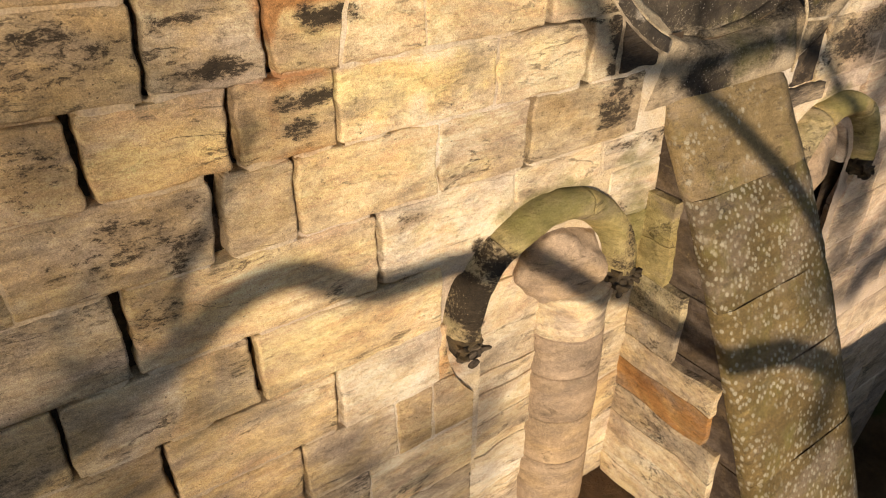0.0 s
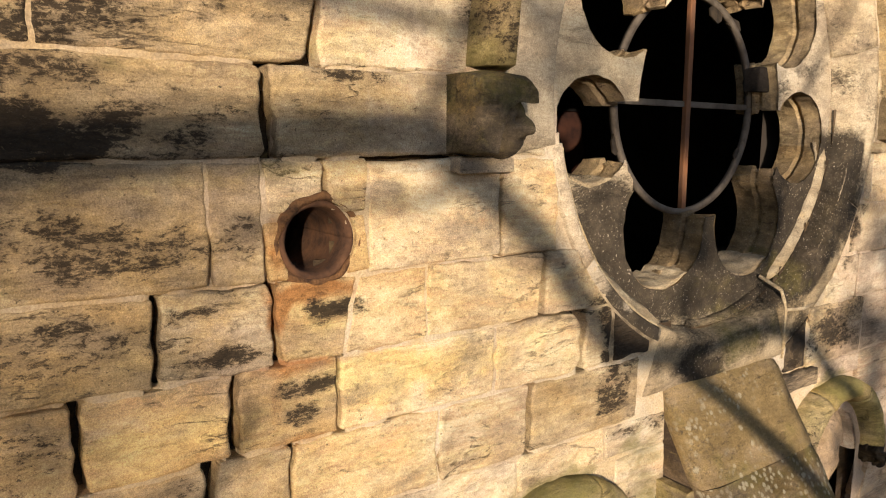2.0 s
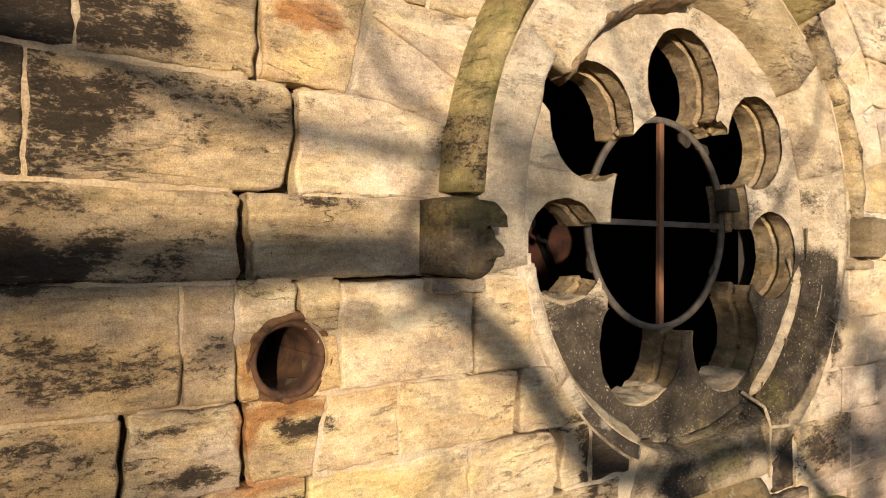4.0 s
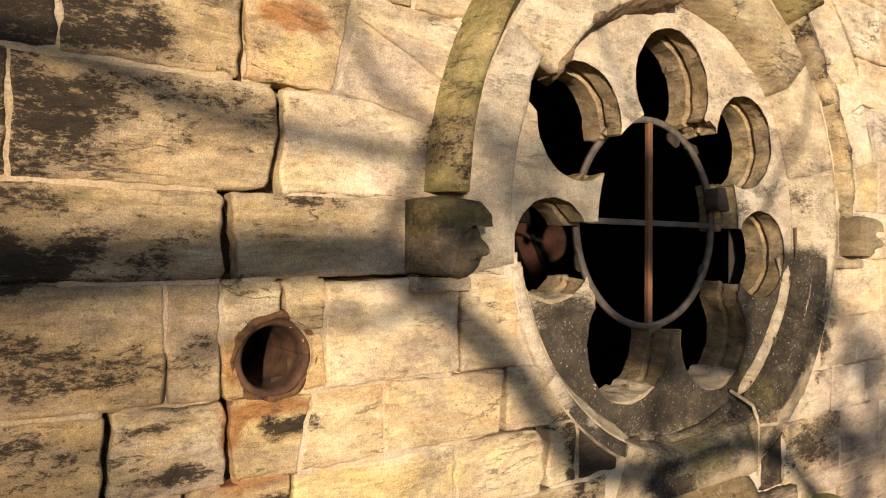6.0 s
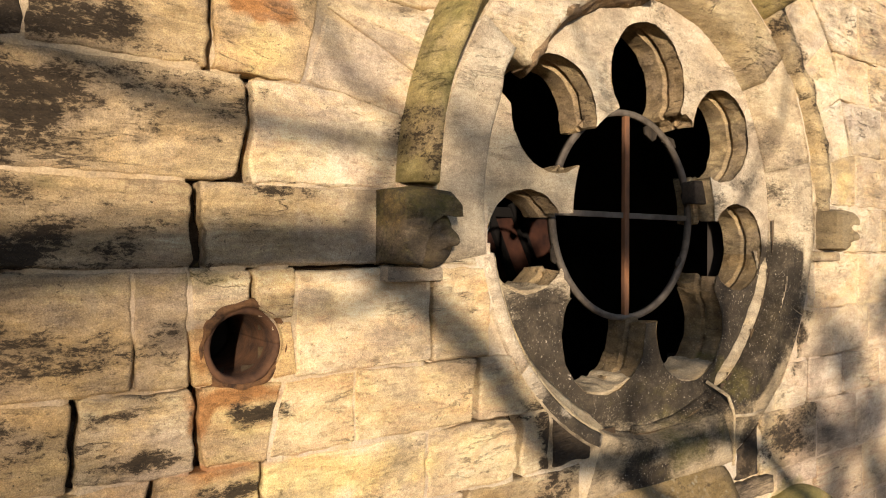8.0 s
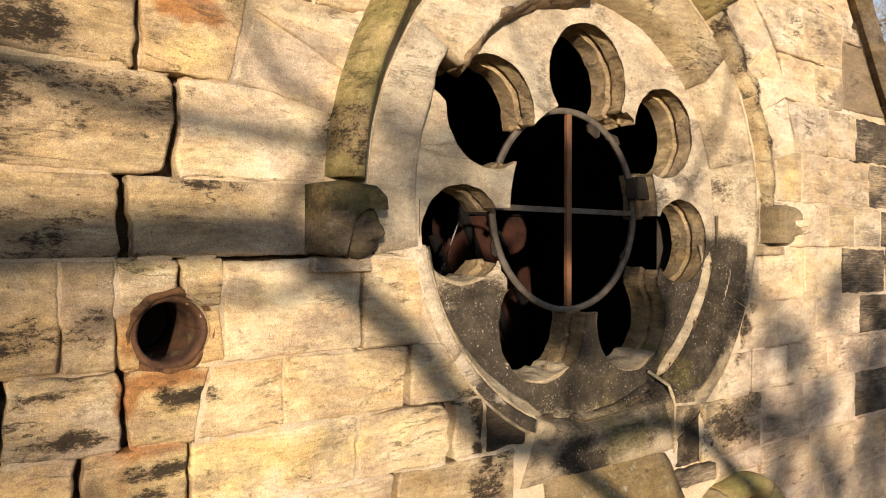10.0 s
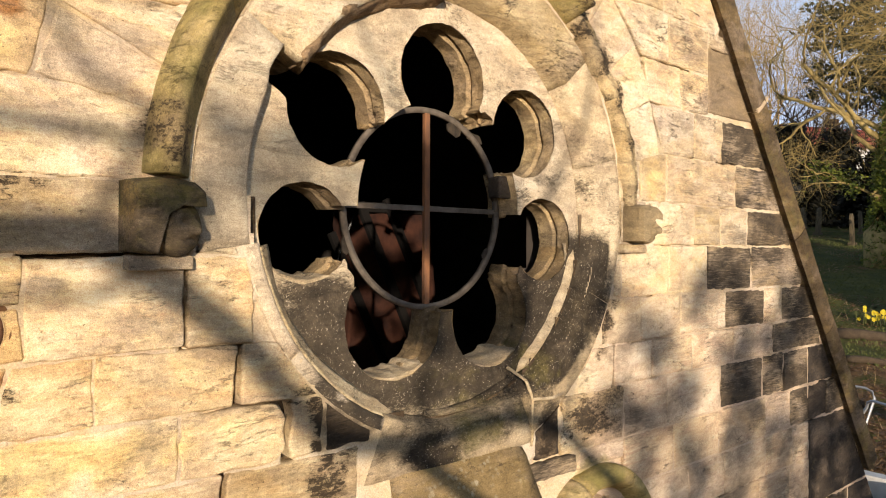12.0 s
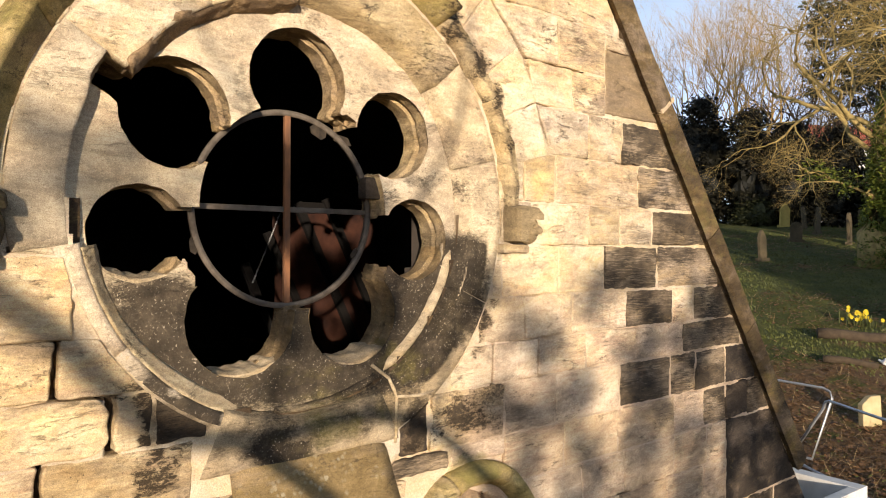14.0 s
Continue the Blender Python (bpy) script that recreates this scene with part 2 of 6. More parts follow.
    if lichen:
        d = m.cells(34.0)
        d2 = m.cells(13.0)
        keep = m.ramp(m.noise(4.0, 5, 0.7), (0.66 - 0.3 * lichen, 0.0), (0.82 - 0.3 * lichen, 1.0))
        ragged = m.math("MULTIPLY", m.math("SUBTRACT", m.noise(90, 3, 0.7), 0.5), 0.35)
        s1 = m.math("MULTIPLY", m.ramp(m.math("ADD", d, ragged), (0.26, 1.0), (0.42, 0.0)), keep)
        s2 = m.math("MULTIPLY", m.ramp(m.math("ADD", d2, ragged), (0.12, 1.0), (0.20, 0.0)), m.ramp(m.noise(2.5, 2), (0.5, 0.0), (0.55, 1.0)))
        c = m.mix(m.math("MULTIPLY", m.math("MAXIMUM", s1, s2), 0.66), c, (0.40, 0.36, 0.25))
    c = m.mix(0.32, c, m.ramp(m.noise(190, 4, 0.8), (0.34, 0.22), (0.66, 0.80)), "OVERLAY")
    c = m.mix(0.6, c, m.ramp(m.noise(7.5, 8, 0.72, m.coords((0.55, 1, 1.5), loc), 0.6), (0.36, 0.30), (0.64, 0.68)), "OVERLAY")
    m.bump(m.math("ADD", beds, m.math("MULTIPLY", m.math("MULTIPLY", thin, layered), 1.3)), 0.85, 0.018 * relief)
    m.bump(m.math("SUBTRACT", 1.0, seam), 0.7, 0.008 * min(1.0, bed * 1.6))
    m.bump(m.ramp(pits, (0.30, 0.0), (0.46, 1.0)), 0.6, 0.007 * relief)
    m.bump(m.math("SUBTRACT", m.math("ADD", grain, mott), dots), 0.7, 0.0036)
    return m.colour(c)


CREAM = sandstone("sandstone_cream", (0.62, 0.48, 0.29), (0.49, 0.345, 0.18), stain=0.35, tint=0.75, vary=0.2, bed=0.6)
WASHED = sandstone("sandstone_washed", (0.68, 0.57, 0.43), (0.54, 0.42, 0.31), crust=0.32, style="scratches", stain=0.28, vary=0.2, tint=0.6, bed=0.6)
PALE = sandstone("sandstone_pale", (0.69, 0.60, 0.46), (0.61, 0.51, 0.365), bed=0.38, stain=0.15, relief=0.8, vary=0.10, tint=0.65)
YELLOW = sandstone("sandstone_yellow", (0.68, 0.54, 0.32), (0.61, 0.44, 0.22), bed=0.45, stain=0.3, vary=0.10, tint=0.5)
ORANGE = sandstone("sandstone_orange", (0.58, 0.42, 0.21), (0.48, 0.30, 0.13), stain=0.5, tint=0.4)
GREY = sandstone("sandstone_grey_brown", (0.47, 0.375, 0.25), (0.35, 0.265, 0.165), crust=0.30, tint=0.55, bed=0.65)
CRUST = sandstone("sandstone_crusted", (0.44, 0.345, 0.215), (0.34, 0.25, 0.15), crust=0.28, tint=0.5, bed=0.7)
SOOTED = sandstone("sandstone_soot_stained", (0.54, 0.43, 0.28), (0.42, 0.31, 0.18), tint=0.5, bed=0.9, relief=1.1)
TOOLED = sandstone("sandstone_tooled_dark", (0.42, 0.34, 0.25), (0.25, 0.195, 0.14), crust=0.74, style="bands", bed=0.9, vary=0.3)
BLACK = sandstone("sandstone_blackened", (0.060, 0.048, 0.038), (0.038, 0.030, 0.024), crust=0.4, style="bands", stain=0.0, bed=0.3)
SMOOTH = sandstone("sandstone_smooth_brown", (0.27, 0.205, 0.13), (0.21, 0.155, 0.095), bed=0.35, stain=0.1, relief=0.3)
ALGAE = sandstone("sandstone_with_algae", (0.46, 0.37, 0.17), (0.29, 0.225, 0.085), green=0.50, relief=0.7)
CARVED = sandstone("sandstone_carved_dark", (0.070, 0.058, 0.026), (0.026, 0.021, 0.011), crust=0.45, green=0.45, relief=0.4)
FOLIAGE = sandstone("sandstone_blackened_foliage", (0.05, 0.037, 0.022), (0.022, 0.017, 0.011), crust=0.3, relief=0.4, stain=0.1)
MOSSY = sandstone("sandstone_hood_weathered", (0.50, 0.42, 0.26), (0.36, 0.29, 0.15), crust=0.30, green=0.45)
WORNSTONE = sandstone("sandstone_worn_hood", (0.58, 0.475, 0.31), (0.45, 0.345, 0.20), crust=0.34, green=0.2, bed=0.7)
SOOT = sandstone("sandstone_sooty_tracery", (0.50, 0.41, 0.28), (0.36, 0.28, 0.17), stain=0.1, relief=0.9, vary=0.1, smoky=1.0)
TRACERY = sandstone("sandstone_tracery", (0.64, 0.55, 0.41), (0.51, 0.42, 0.29), bed=0.3, stain=0.15, relief=0.6, vary=0.1, smoky=1.0)
TRACERY_GREY = sandstone("sandstone_tracery_grey", (0.62, 0.53, 0.40), (0.49, 0.40, 0.28), crust=0.12, bed=0.3, stain=0.15, relief=0.6, vary=0.1, smoky=1.0)
REVEAL = sandstone("sandstone_reveal", (0.50, 0.38, 0.22), (0.33, 0.235, 0.13), bed=1.0, stain=0.3, relief=1.5, vary=0.1, smoky=0.5)
BROKEN = sandstone("sandstone_fresh_break", (0.42, 0.30, 0.18), (0.27, 0.18, 0.10), bed=0.8, stain=0.3, relief=1.8, vary=0.1)
CEMENT = sandstone("pale_cement", (0.60, 0.51, 0.36), (0.42, 0.33, 0.21), bed=0.5, stain=0.3, relief=1.2, vary=0.2, crust=0.22)
LICHEN = sandstone("sandstone_lichen_slab", (0.17, 0.12, 0.05), (0.115, 0.08, 0.03), green=0.35, lichen=0.95, bed=0.3, stain=0.05, relief=0.4, crust=0.15)
SPECKLED = sandstone("sandstone_slab_plain", (0.25, 0.185, 0.095), (0.18, 0.13, 0.06), green=0.25, lichen=0.6, bed=0.4, stain=0.05, relief=0.4, crust=0.15)
RUSTSTONE = sandstone("sandstone_rust_orange", (0.46, 0.25, 0.085), (0.33, 0.155, 0.05), bed=0.8, stain=0.5, relief=0.9)
HEAD = sandstone("sandstone_carved_grey", (0.34, 0.27, 0.17), (0.21, 0.165, 0.10), bed=0.3, stain=0.1, relief=0.5, crust=0.3)
ROSY = sandstone("sandstone_rosy_brown", (0.43, 0.32, 0.215), (0.34, 0.245, 0.155), bed=0.4, stain=0.2, relief=0.4)
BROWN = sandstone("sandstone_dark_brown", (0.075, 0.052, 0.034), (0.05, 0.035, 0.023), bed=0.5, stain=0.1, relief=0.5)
COPING = sandstone("sandstone_coping", (0.095, 0.068, 0.038), (0.06, 0.043, 0.024), crust=0.2, green=0.3, bed=0.5, stain=0.15, relief=0.5)
TONES = dict(c=CREAM, p=PALE, y=YELLOW, o=ORANGE, g=GREY, d=CRUST, b=BLACK, s=SMOOTH, a=ALGAE, l=SOOTED, t=TOOLED, w=WASHED)


def mortar_material():
    m = Mat("lime_mortar", 0.95)
    black_in, yellow_in, rust_in, green_in = weathering(m)
    c = m.mix(0.62, m.mix(m.ramp(m.noise(7, 5, 0.6), (0.35, 0.0), (0.65, 1.0)), (0.56, 0.47, 0.35), (0.42, 0.33, 0.22)), wall_tint(m))
    c = m.mix(m.ramp(m.noise(2.6, 7, 0.7), (0.50, 0.0), (0.68, 0.6)), c, (0.27, 0.205, 0.14))
    soft = m.math("MULTIPLY", m.math("SUBTRACT", m.noise(11, 8, 0.74), 0.5), 1.6)
    c = m.mix(m.ramp(m.math("ADD", yellow_in, soft), (0.15, 0.0), (0.9, 0.8)), c, (0.62, 0.44, 0.18))
    c = m.mix(m.ramp(m.math("ADD", rust_in, soft), (0.2, 0.0), (0.7, 0.9)), c, (0.33, 0.15, 0.055))
    c = m.mix(m.ramp(m.math("ADD", green_in, soft), (0.3, 0.0), (0.9, 0.8)), c, (0.17, 0.15, 0.045))
    c = m.mix(m.ramp(m.math("ADD", m.math("MULTIPLY", black_in, 0.5), soft), (0.3, 0.0), (0.8, 0.8)), c, (0.05, 0.038, 0.026))
    c = m.mix(0.7, c, m.ramp(m.noise(150, 4, 0.75), (0.3, 0.25), (0.7, 0.75)), "OVERLAY")
    m.bump(m.noise(40, 6, 0.75), 0.9, 0.014)
    return m.colour(c)


MORTAR = mortar_material()


def plain(name, a, b, scale=8.0, rough=0.8, metal=0.0, bump=0.3, depth=0.005, stretch=(1, 1, 1)):
    """A surface of two mixed colours with a fine relief."""
    m = Mat(name, rough)
    m.bsdf.inputs["Metallic"].default_value = metal
    v = m.coords(stretch)
    n = m.noise(scale, 6, 0.65, v)
    c = m.mix(m.ramp(n, (0.35, 0.0), (0.65, 1.0)), a, b)
    m.bump(m.noise(scale * 6, 4, 0.6, v), bump, depth)
    return m.colour(c)


RUSTMORTAR = plain("rust_stained_mortar", (0.24, 0.12, 0.05), (0.055, 0.03, 0.018), 26, 0.95, 0.0, 0.9, 0.014)
RUST = plain("rusty_iron", (0.26, 0.115, 0.05), (0.12, 0.065, 0.04), 22, 0.85, 0.0, 0.5, 0.002, (1, 1, 0.3))
IRON = plain("grey_painted_iron", (0.15, 0.125, 0.098), (0.075, 0.060, 0.046), 18, 0.75, 0.0, 0.4, 0.002)
# so dark that the boards inside stay black even where the sun falls
TIMBER = plain("near_black_timber", (0.006, 0.005, 0.004), (0.004, 0.003, 0.003), 8, 0.95, 0.0, 0.5, 0.004, (1, 1, 0.2))
LEAD = plain("dirty_lead", (0.06, 0.045, 0.03), (0.02, 0.016, 0.012), 30, 0.7)
# near-black so that the gloom of unlit interiors lies in the colour
DARK = plain("interior_gloom", (0.050, 0.041, 0.034), (0.032, 0.026, 0.021), 3, 0.95)
PIPESTONE = plain("rust_stained_pipe", (0.14, 0.068, 0.034), (0.05, 0.027, 0.017), 14, 0.92, 0.0, 0.8, 0.006)
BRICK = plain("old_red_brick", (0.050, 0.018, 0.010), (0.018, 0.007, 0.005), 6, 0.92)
BARK = plain("bark", (0.24, 0.17, 0.10), (0.13, 0.09, 0.055), 9, 0.95, 0.0, 0.8, 0.02, (1, 1, 0.25))
# golden sunlight is put into this twig colour; DARKTWIG is the shaded counterpart
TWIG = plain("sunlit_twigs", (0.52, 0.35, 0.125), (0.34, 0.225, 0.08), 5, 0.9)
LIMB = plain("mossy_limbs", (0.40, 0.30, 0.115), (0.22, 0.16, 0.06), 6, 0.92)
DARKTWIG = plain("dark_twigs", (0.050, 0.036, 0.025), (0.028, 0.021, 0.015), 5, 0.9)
CONCRETE = plain("white_concrete", (0.66, 0.65, 0.62), (0.55, 0.54, 0.51), 6, 0.85)
GALV = plain("galvanised_steel", (0.52, 0.53, 0.54), (0.40, 0.41, 0.42), 12, 0.45, 0.7, 0.1, 0.001)
TILE = plain("red_roof_tiles", (0.32, 0.075, 0.045), (0.24, 0.055, 0.04), 2.0, 0.85)
WHITEWALL = plain("white_render", (0.50, 0.49, 0.47), (0.42, 0.41, 0.40), 2.0, 0.85)
GRAVE = plain("mossy_gravestone", (0.105, 0.080, 0.046), (0.058, 0.048, 0.026), 3.5, 0.93, 0.0, 0.5, 0.01)
# lit copy of GRAVE, with golden sunlight put into the colour
GRAVELIT = plain("sunlit_gravestone", (0.46, 0.36, 0.10), (0.34, 0.25, 0.07), 3.5, 0.93, 0.0, 0.5, 0.01)
WHITEGRAVE = plain("pale_gravestone", (0.50, 0.41, 0.24), (0.40, 0.31, 0.16), 5, 0.93, 0.0, 0.5, 0.01)
LOG = plain("fallen_log_bark", (0.085, 0.062, 0.040), (0.048, 0.035, 0.023), 6, 0.95, 0.0, 0.8, 0.02)


def leaf_material(name, a, b):
    m = Mat(name, 0.6)
    return m.colour(m.mix(m.island(), a, b))


IVY = leaf_material("ivy_leaves", (0.16, 0.175, 0.020), (0.045, 0.07, 0.010))
PINE = leaf_material("pine_needles", (0.055, 0.055, 0.016), (0.016, 0.020, 0.008))
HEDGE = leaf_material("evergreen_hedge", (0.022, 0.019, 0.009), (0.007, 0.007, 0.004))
# near-black copy of HEDGE: the shade inside a crown put into colour
SHADE = leaf_material("shaded_foliage", (0.006, 0.006, 0.003), (0.004, 0.004, 0.002))
PETAL = leaf_material("daffodil_yellow", (0.78, 0.56, 0.03), (0.70, 0.62, 0.06))
BLADE = leaf_material("grass_blades", (0.040, 0.056, 0.010), (0.100, 0.105, 0.020))
STRAW = leaf_material("dry_stalks", (0.34, 0.25, 0.13), (0.18, 0.12, 0.06))
LITTER = leaf_material("fallen_leaves", (0.20, 0.105, 0.045), (0.09, 0.052, 0.026))


def ground_material():
    m = Mat("churchyard_ground", 0.95)
    grass = m.mix(m.ramp(m.noise(1.6, 6, 0.7), (0.35, 0.0), (0.65, 1.0)), (0.038, 0.050, 0.009), (0.090, 0.090, 0.018))
    soil = m.mix(m.ramp(m.noise(4.0, 6, 0.7), (0.35, 0.0), (0.65, 1.0)), (0.090, 0.052, 0.025), (0.20, 0.118, 0.054))
    # grass up the slope, bare soil and litter at its foot
    sep = m.t.nodes.new("ShaderNodeSeparateXYZ")
    m.t.links.new(m.pos, sep.inputs[0])
    slope = m.math("ADD", m.math("MULTIPLY", sep.outputs[0], 0.636), m.math("MULTIPLY", sep.outputs[1], 0.772))
    rise = m.ramp(m.math("MULTIPLY", slope, 0.05), (0.50, 0.0), (0.70, 0.17))
    f = m.ramp(m.math("ADD", m.noise(0.45, 6, 0.68), rise), (0.50, 0.0), (0.58, 1.0))
    c = m.mix(f, soil, grass)
    m.bump(m.noise(14, 6, 0.75), 1.0, 0.06)
    m.bump(m.noise(60, 4, 0.7), 0.8, 0.02)
    return m.colour(c)


GROUND = ground_material()


# ---- building helpers ----
def mesh_object(name, bm, material, parent=None, smooth=False):
    me = bpy.data.meshes.new(name)
    bm.to_mesh(me)
    bm.free()
    return data_object(name, me, material, parent, smooth)


def data_object(name, me, material, parent=None, smooth=False):
    if material is not None and not me.materials:
        me.materials.append(material)
    if smooth:
        me.polygons.foreach_set("use_smooth", [True] * len(me.polygons))
    ob = new(name, me)
    ob.parent = parent
    return ob


def part(name, bm, material, parent, label="", smooth=False):
    ob = mesh_object(name, bm, material, parent, smooth)
    return tagged(ob, label)


def raw(name, verts, faces, material, parent=None, smooth=False):
    me = bpy.data.meshes.new(name)
    me.from_pydata([tuple(map(float, v)) for v in verts], [], [tuple(map(int, f)) for f in faces])
    me.update()
    return data_object(name, me, material, parent, smooth)


def thing(name, label, category, m=None, group="", kind=""):
    ob = new(name)
    ob.empty_display_size = 0.05
    if m is not None:
        ob.matrix_world = m
    return tagged(ob, label, category, group, kind)


def box(bm, x0, x1, y0, y1, z0, z1, bevel=0.0, turn=None):
    made = bmesh.ops.create_cube(bm, size=1.0)["verts"]
    m = Matrix.Translation(((x0 + x1) / 2, (y0 + y1) / 2, (z0 + z1) / 2)) @ Matrix.Diagonal((x1 - x0, y1 - y0, z1 - z0, 1))
    if turn is not None:
        m = turn @ m
    bmesh.ops.transform(bm, matrix=m, verts=made)
    if bevel:
        edges = list({e for v in made for e in v.link_edges})
        bmesh.ops.bevel(bm, geom=edges, offset=bevel, segments=2, affect="EDGES", profile=0.6)
    return bm


def roughen(bm, amount, scale, seed=0.0):
    for v in bm.verts:
        n = noise.noise_vector(v.co * scale + Vector((seed, seed * 0.7, -seed)))
        v.co += n * amount
    return bm


def tube(points, radii, sides=6):
    """Vertices and faces of a tube along the points."""
    pts = [Vector(p) for p in points]
    verts, faces = [], []
    for i, p in enumerate(pts):
        d = (pts[min(i + 1, len(pts) - 1)] - pts[max(i - 1, 0)]).normalized()
        a = d.orthogonal().normalized() if abs(d.z) > 0.99 else d.cross(Vector((0, 0, 1))).normalized()
        b = d.cross(a)
        for k in range(sides):
            w = 2 * math.pi * k / sides
            verts.append(p + (a * math.cos(w) + b * math.sin(w)) * radii[i])
    for i in range(len(pts) - 1):
        for k in range(sides):
            q = (k + 1) % sides
            faces.append((i * sides + k, i * sides + q, (i + 1) * sides + q, (i + 1) * sides + k))
    faces.append(tuple(range(sides - 1, -1, -1)))
    faces.append(tuple((len(pts) - 1) * sides + k for k in range(sides)))
    return verts, faces


class Heap:
    """Collects many pieces of mesh."""

    def __init__(self):
        self.v, self.f = [], []

    def add(self, piece):
        n = len(self.v)
        self.v += piece[0]
        self.f += [tuple(i + n for i in f) for f in piece[1]]

    def make(self, name, material, parent=None, smooth=True):
        return raw(name, self.v, self.f, material, parent, smooth)

# ---- the gable wall ----
ROSE_Z = 3.2
ROSE_R = 1.215        # outside of the window's surround
SILL = 1.165          # how far under the middle its flat sill reaches
HOLE = (-1.87, 2.765, 0.100)
ARCHES = ((-0.97, 1.36), (1.02, 1.36))   # the two lancets under the rose: middle of the round head
ARCH_R = 0.47
BUTT = (-0.38, 0.42)


def rose_r(x, z):
    """How far out the window's surround reaches, by direction."""
    a = math.degrees(math.atan2(z - ROSE_Z, x)) % 360
    return 1.045 if 190 < a < 246 else SILL / abs(math.sin(radians(a))) if 246 <= a < 294 else ROSE_R


def rake(z):
    """Half the gable's width at that height."""
    return 2.19 + (4.66 - z) / 1.326


def smoothstep(a, b, x):
    t = min(1.0, max(0.0, (x - a) / (b - a)))
    return t * t * (3 - 2 * t)


# dirt on the wall: place, half width and half height, strength
BLACK_LEFT = [(-2.75, 3.62, 0.36, 0.26, 1.2), (-2.42, 3.62, 0.24, 0.14, 0.95), (-2.15, 3.555, 0.22, 0.03, 0.5), (-2.46, 3.38, 0.22, 0.17, 0.95), (-2.2, 3.46, 0.28, 0.05, 0.55),
              (-1.98, 3.47, 0.2, 0.035, 0.5), (-2.05, 3.40, 0.3, 0.10, 0.33), (-2.56, 3.04, 0.32, 0.09, 1.15), (-2.52, 3.17, 0.22, 0.05, 0.8), (-2.2, 3.10, 0.26, 0.05, 0.38),
              (-2.3, 2.99, 0.5, 0.02, 0.5), (-1.74, 3.205, 0.2, 0.025, 0.5), (-1.62, 3.12, 0.2, 0.02, 0.33), (-2.47, 2.78, 0.30, 0.09, 0.66), (-2.2, 2.76, 0.10, 0.05, 0.52)]
BLACK_LOW = [(-2.08, 2.79, 0.05, 0.08, 0.48), (-2.52, 2.56, 0.24, 0.09, 0.5), (-2.12, 2.487, 0.15, 0.024, 0.95), (-2.18, 2.61, 0.1, 0.02, 0.4), (-1.83, 2.568, 0.09, 0.036, 1.0),
             (-1.87, 2.49, 0.035, 0.03, 0.7), (-1.91, 2.365, 0.11, 0.03, 0.85), (-1.93, 2.295, 0.065, 0.04, 0.8), (-2.38, 2.08, 0.22, 0.09, 0.5), (-2.28, 2.17, 0.1, 0.03, 0.5),
             (-1.60, 1.90, 0.08, 0.04, 0.5), (-2.40, 1.88, 0.10, 0.08, 0.48), (-0.68, 2.11, 0.15, 0.085, 0.72), (-0.9, 2.05, 0.16, 0.03, 0.4), (-0.64, 1.93, 0.09, 0.02, 0.7), (-2.6, 2.33, 0.14, 0.09, 0.35)]
BLACK_ROSE = [(-0.59, 2.33, 0.17, 0.13, 1.7), (-0.14, 2.11, 0.20, 0.07, 1.0), (0.05, 2.18, 0.45, 0.14, 0.4), (0.60, 2.10, 0.10, 0.15, 1.1), (0.95, 2.10, 0.22, 0.12, 0.75), (1.02, 2.72, 0.16, 0.30, 0.75), (-0.33, 3.33, 0.05, 0.05, 0.55),
              (-0.26, 3.72, 0.09, 0.10, 0.45), (0.72, 3.38, 0.16, 0.05, 0.5), (0.62, 3.62, 0.10, 0.08, 0.3), (-0.42, 1.95, 0.10, 0.05, 0.5), (0.35, 3.78, 0.10, 0.06, 0.3),
              (-0.68, 2.42, 0.15, 0.10, 0.85)]
BLACK_HOOD = [(-1.31, 3.38, 0.10, 0.13, 0.6), (-1.12, 4.0, 0.06, 0.2, 0.4), (1.26, 3.62, 0.06, 0.14, 0.75), (1.17, 3.84, 0.07, 0.12, 0.8), (1.03, 4.05, 0.09, 0.11, 0.85), (0.85, 4.22, 0.10, 0.09, 0.8),
              (-1.385, 1.48, 0.065, 0.20, 1.1), (-1.28, 1.66, 0.08, 0.08, 0.9), (-0.57, 1.52, 0.06, 0.14, 0.6), (0.62, 1.52, 0.12, 0.2, 0.6), (0.75, 4.30, 0.12, 0.06, 0.7)]
OCHRE = [(-1.60, 2.345, 0.40, 0.09, 0.95), (-1.86, 2.53, 0.11, 0.10, 0.85), (-1.78, 3.275, 0.13, 0.05, 0.5), (-1.83, 3.60, 0.14, 0.07, 0.75), (1.55, 3.43, 0.13, 0.13, 0.7), (-1.62, 1.85, 0.3, 0.07, 0.4),
         (2.05, 2.92, 0.10, 0.05, 0.5), (-1.2, 2.38, 0.2, 0.06, 0.4), (-2.2, 2.31, 0.22, 0.05, 0.5), (-1.7, 2.10, 0.25, 0.07, 0.45), (-2.3, 2.93, 0.3, 0.03, 0.3), (-0.98, 2.60, 0.10, 0.05, 0.4), (-2.0, 1.60, 0.3, 0.06, 0.4)]
RUSTY = [(-1.80, 3.725, 0.13, 0.05, 1.0), (-1.99, 2.58, 0.035, 0.13, 0.75), (-1.88, 2.635, 0.15, 0.035, 0.8), (-1.96, 2.43, 0.13, 0.022, 0.75), (-1.93, 2.225, 0.14, 0.025, 0.55), (-1.985, 2.76, 0.035, 0.10, 0.5),
         (-0.97, 2.625, 0.08, 0.02, 0.5), (-1.42, 1.24, 0.14, 0.2, 0.35), (2.6, 2.17, 0.12, 0.04, 0.4), (-2.0, 2.33, 0.02, 0.09, 0.5)]
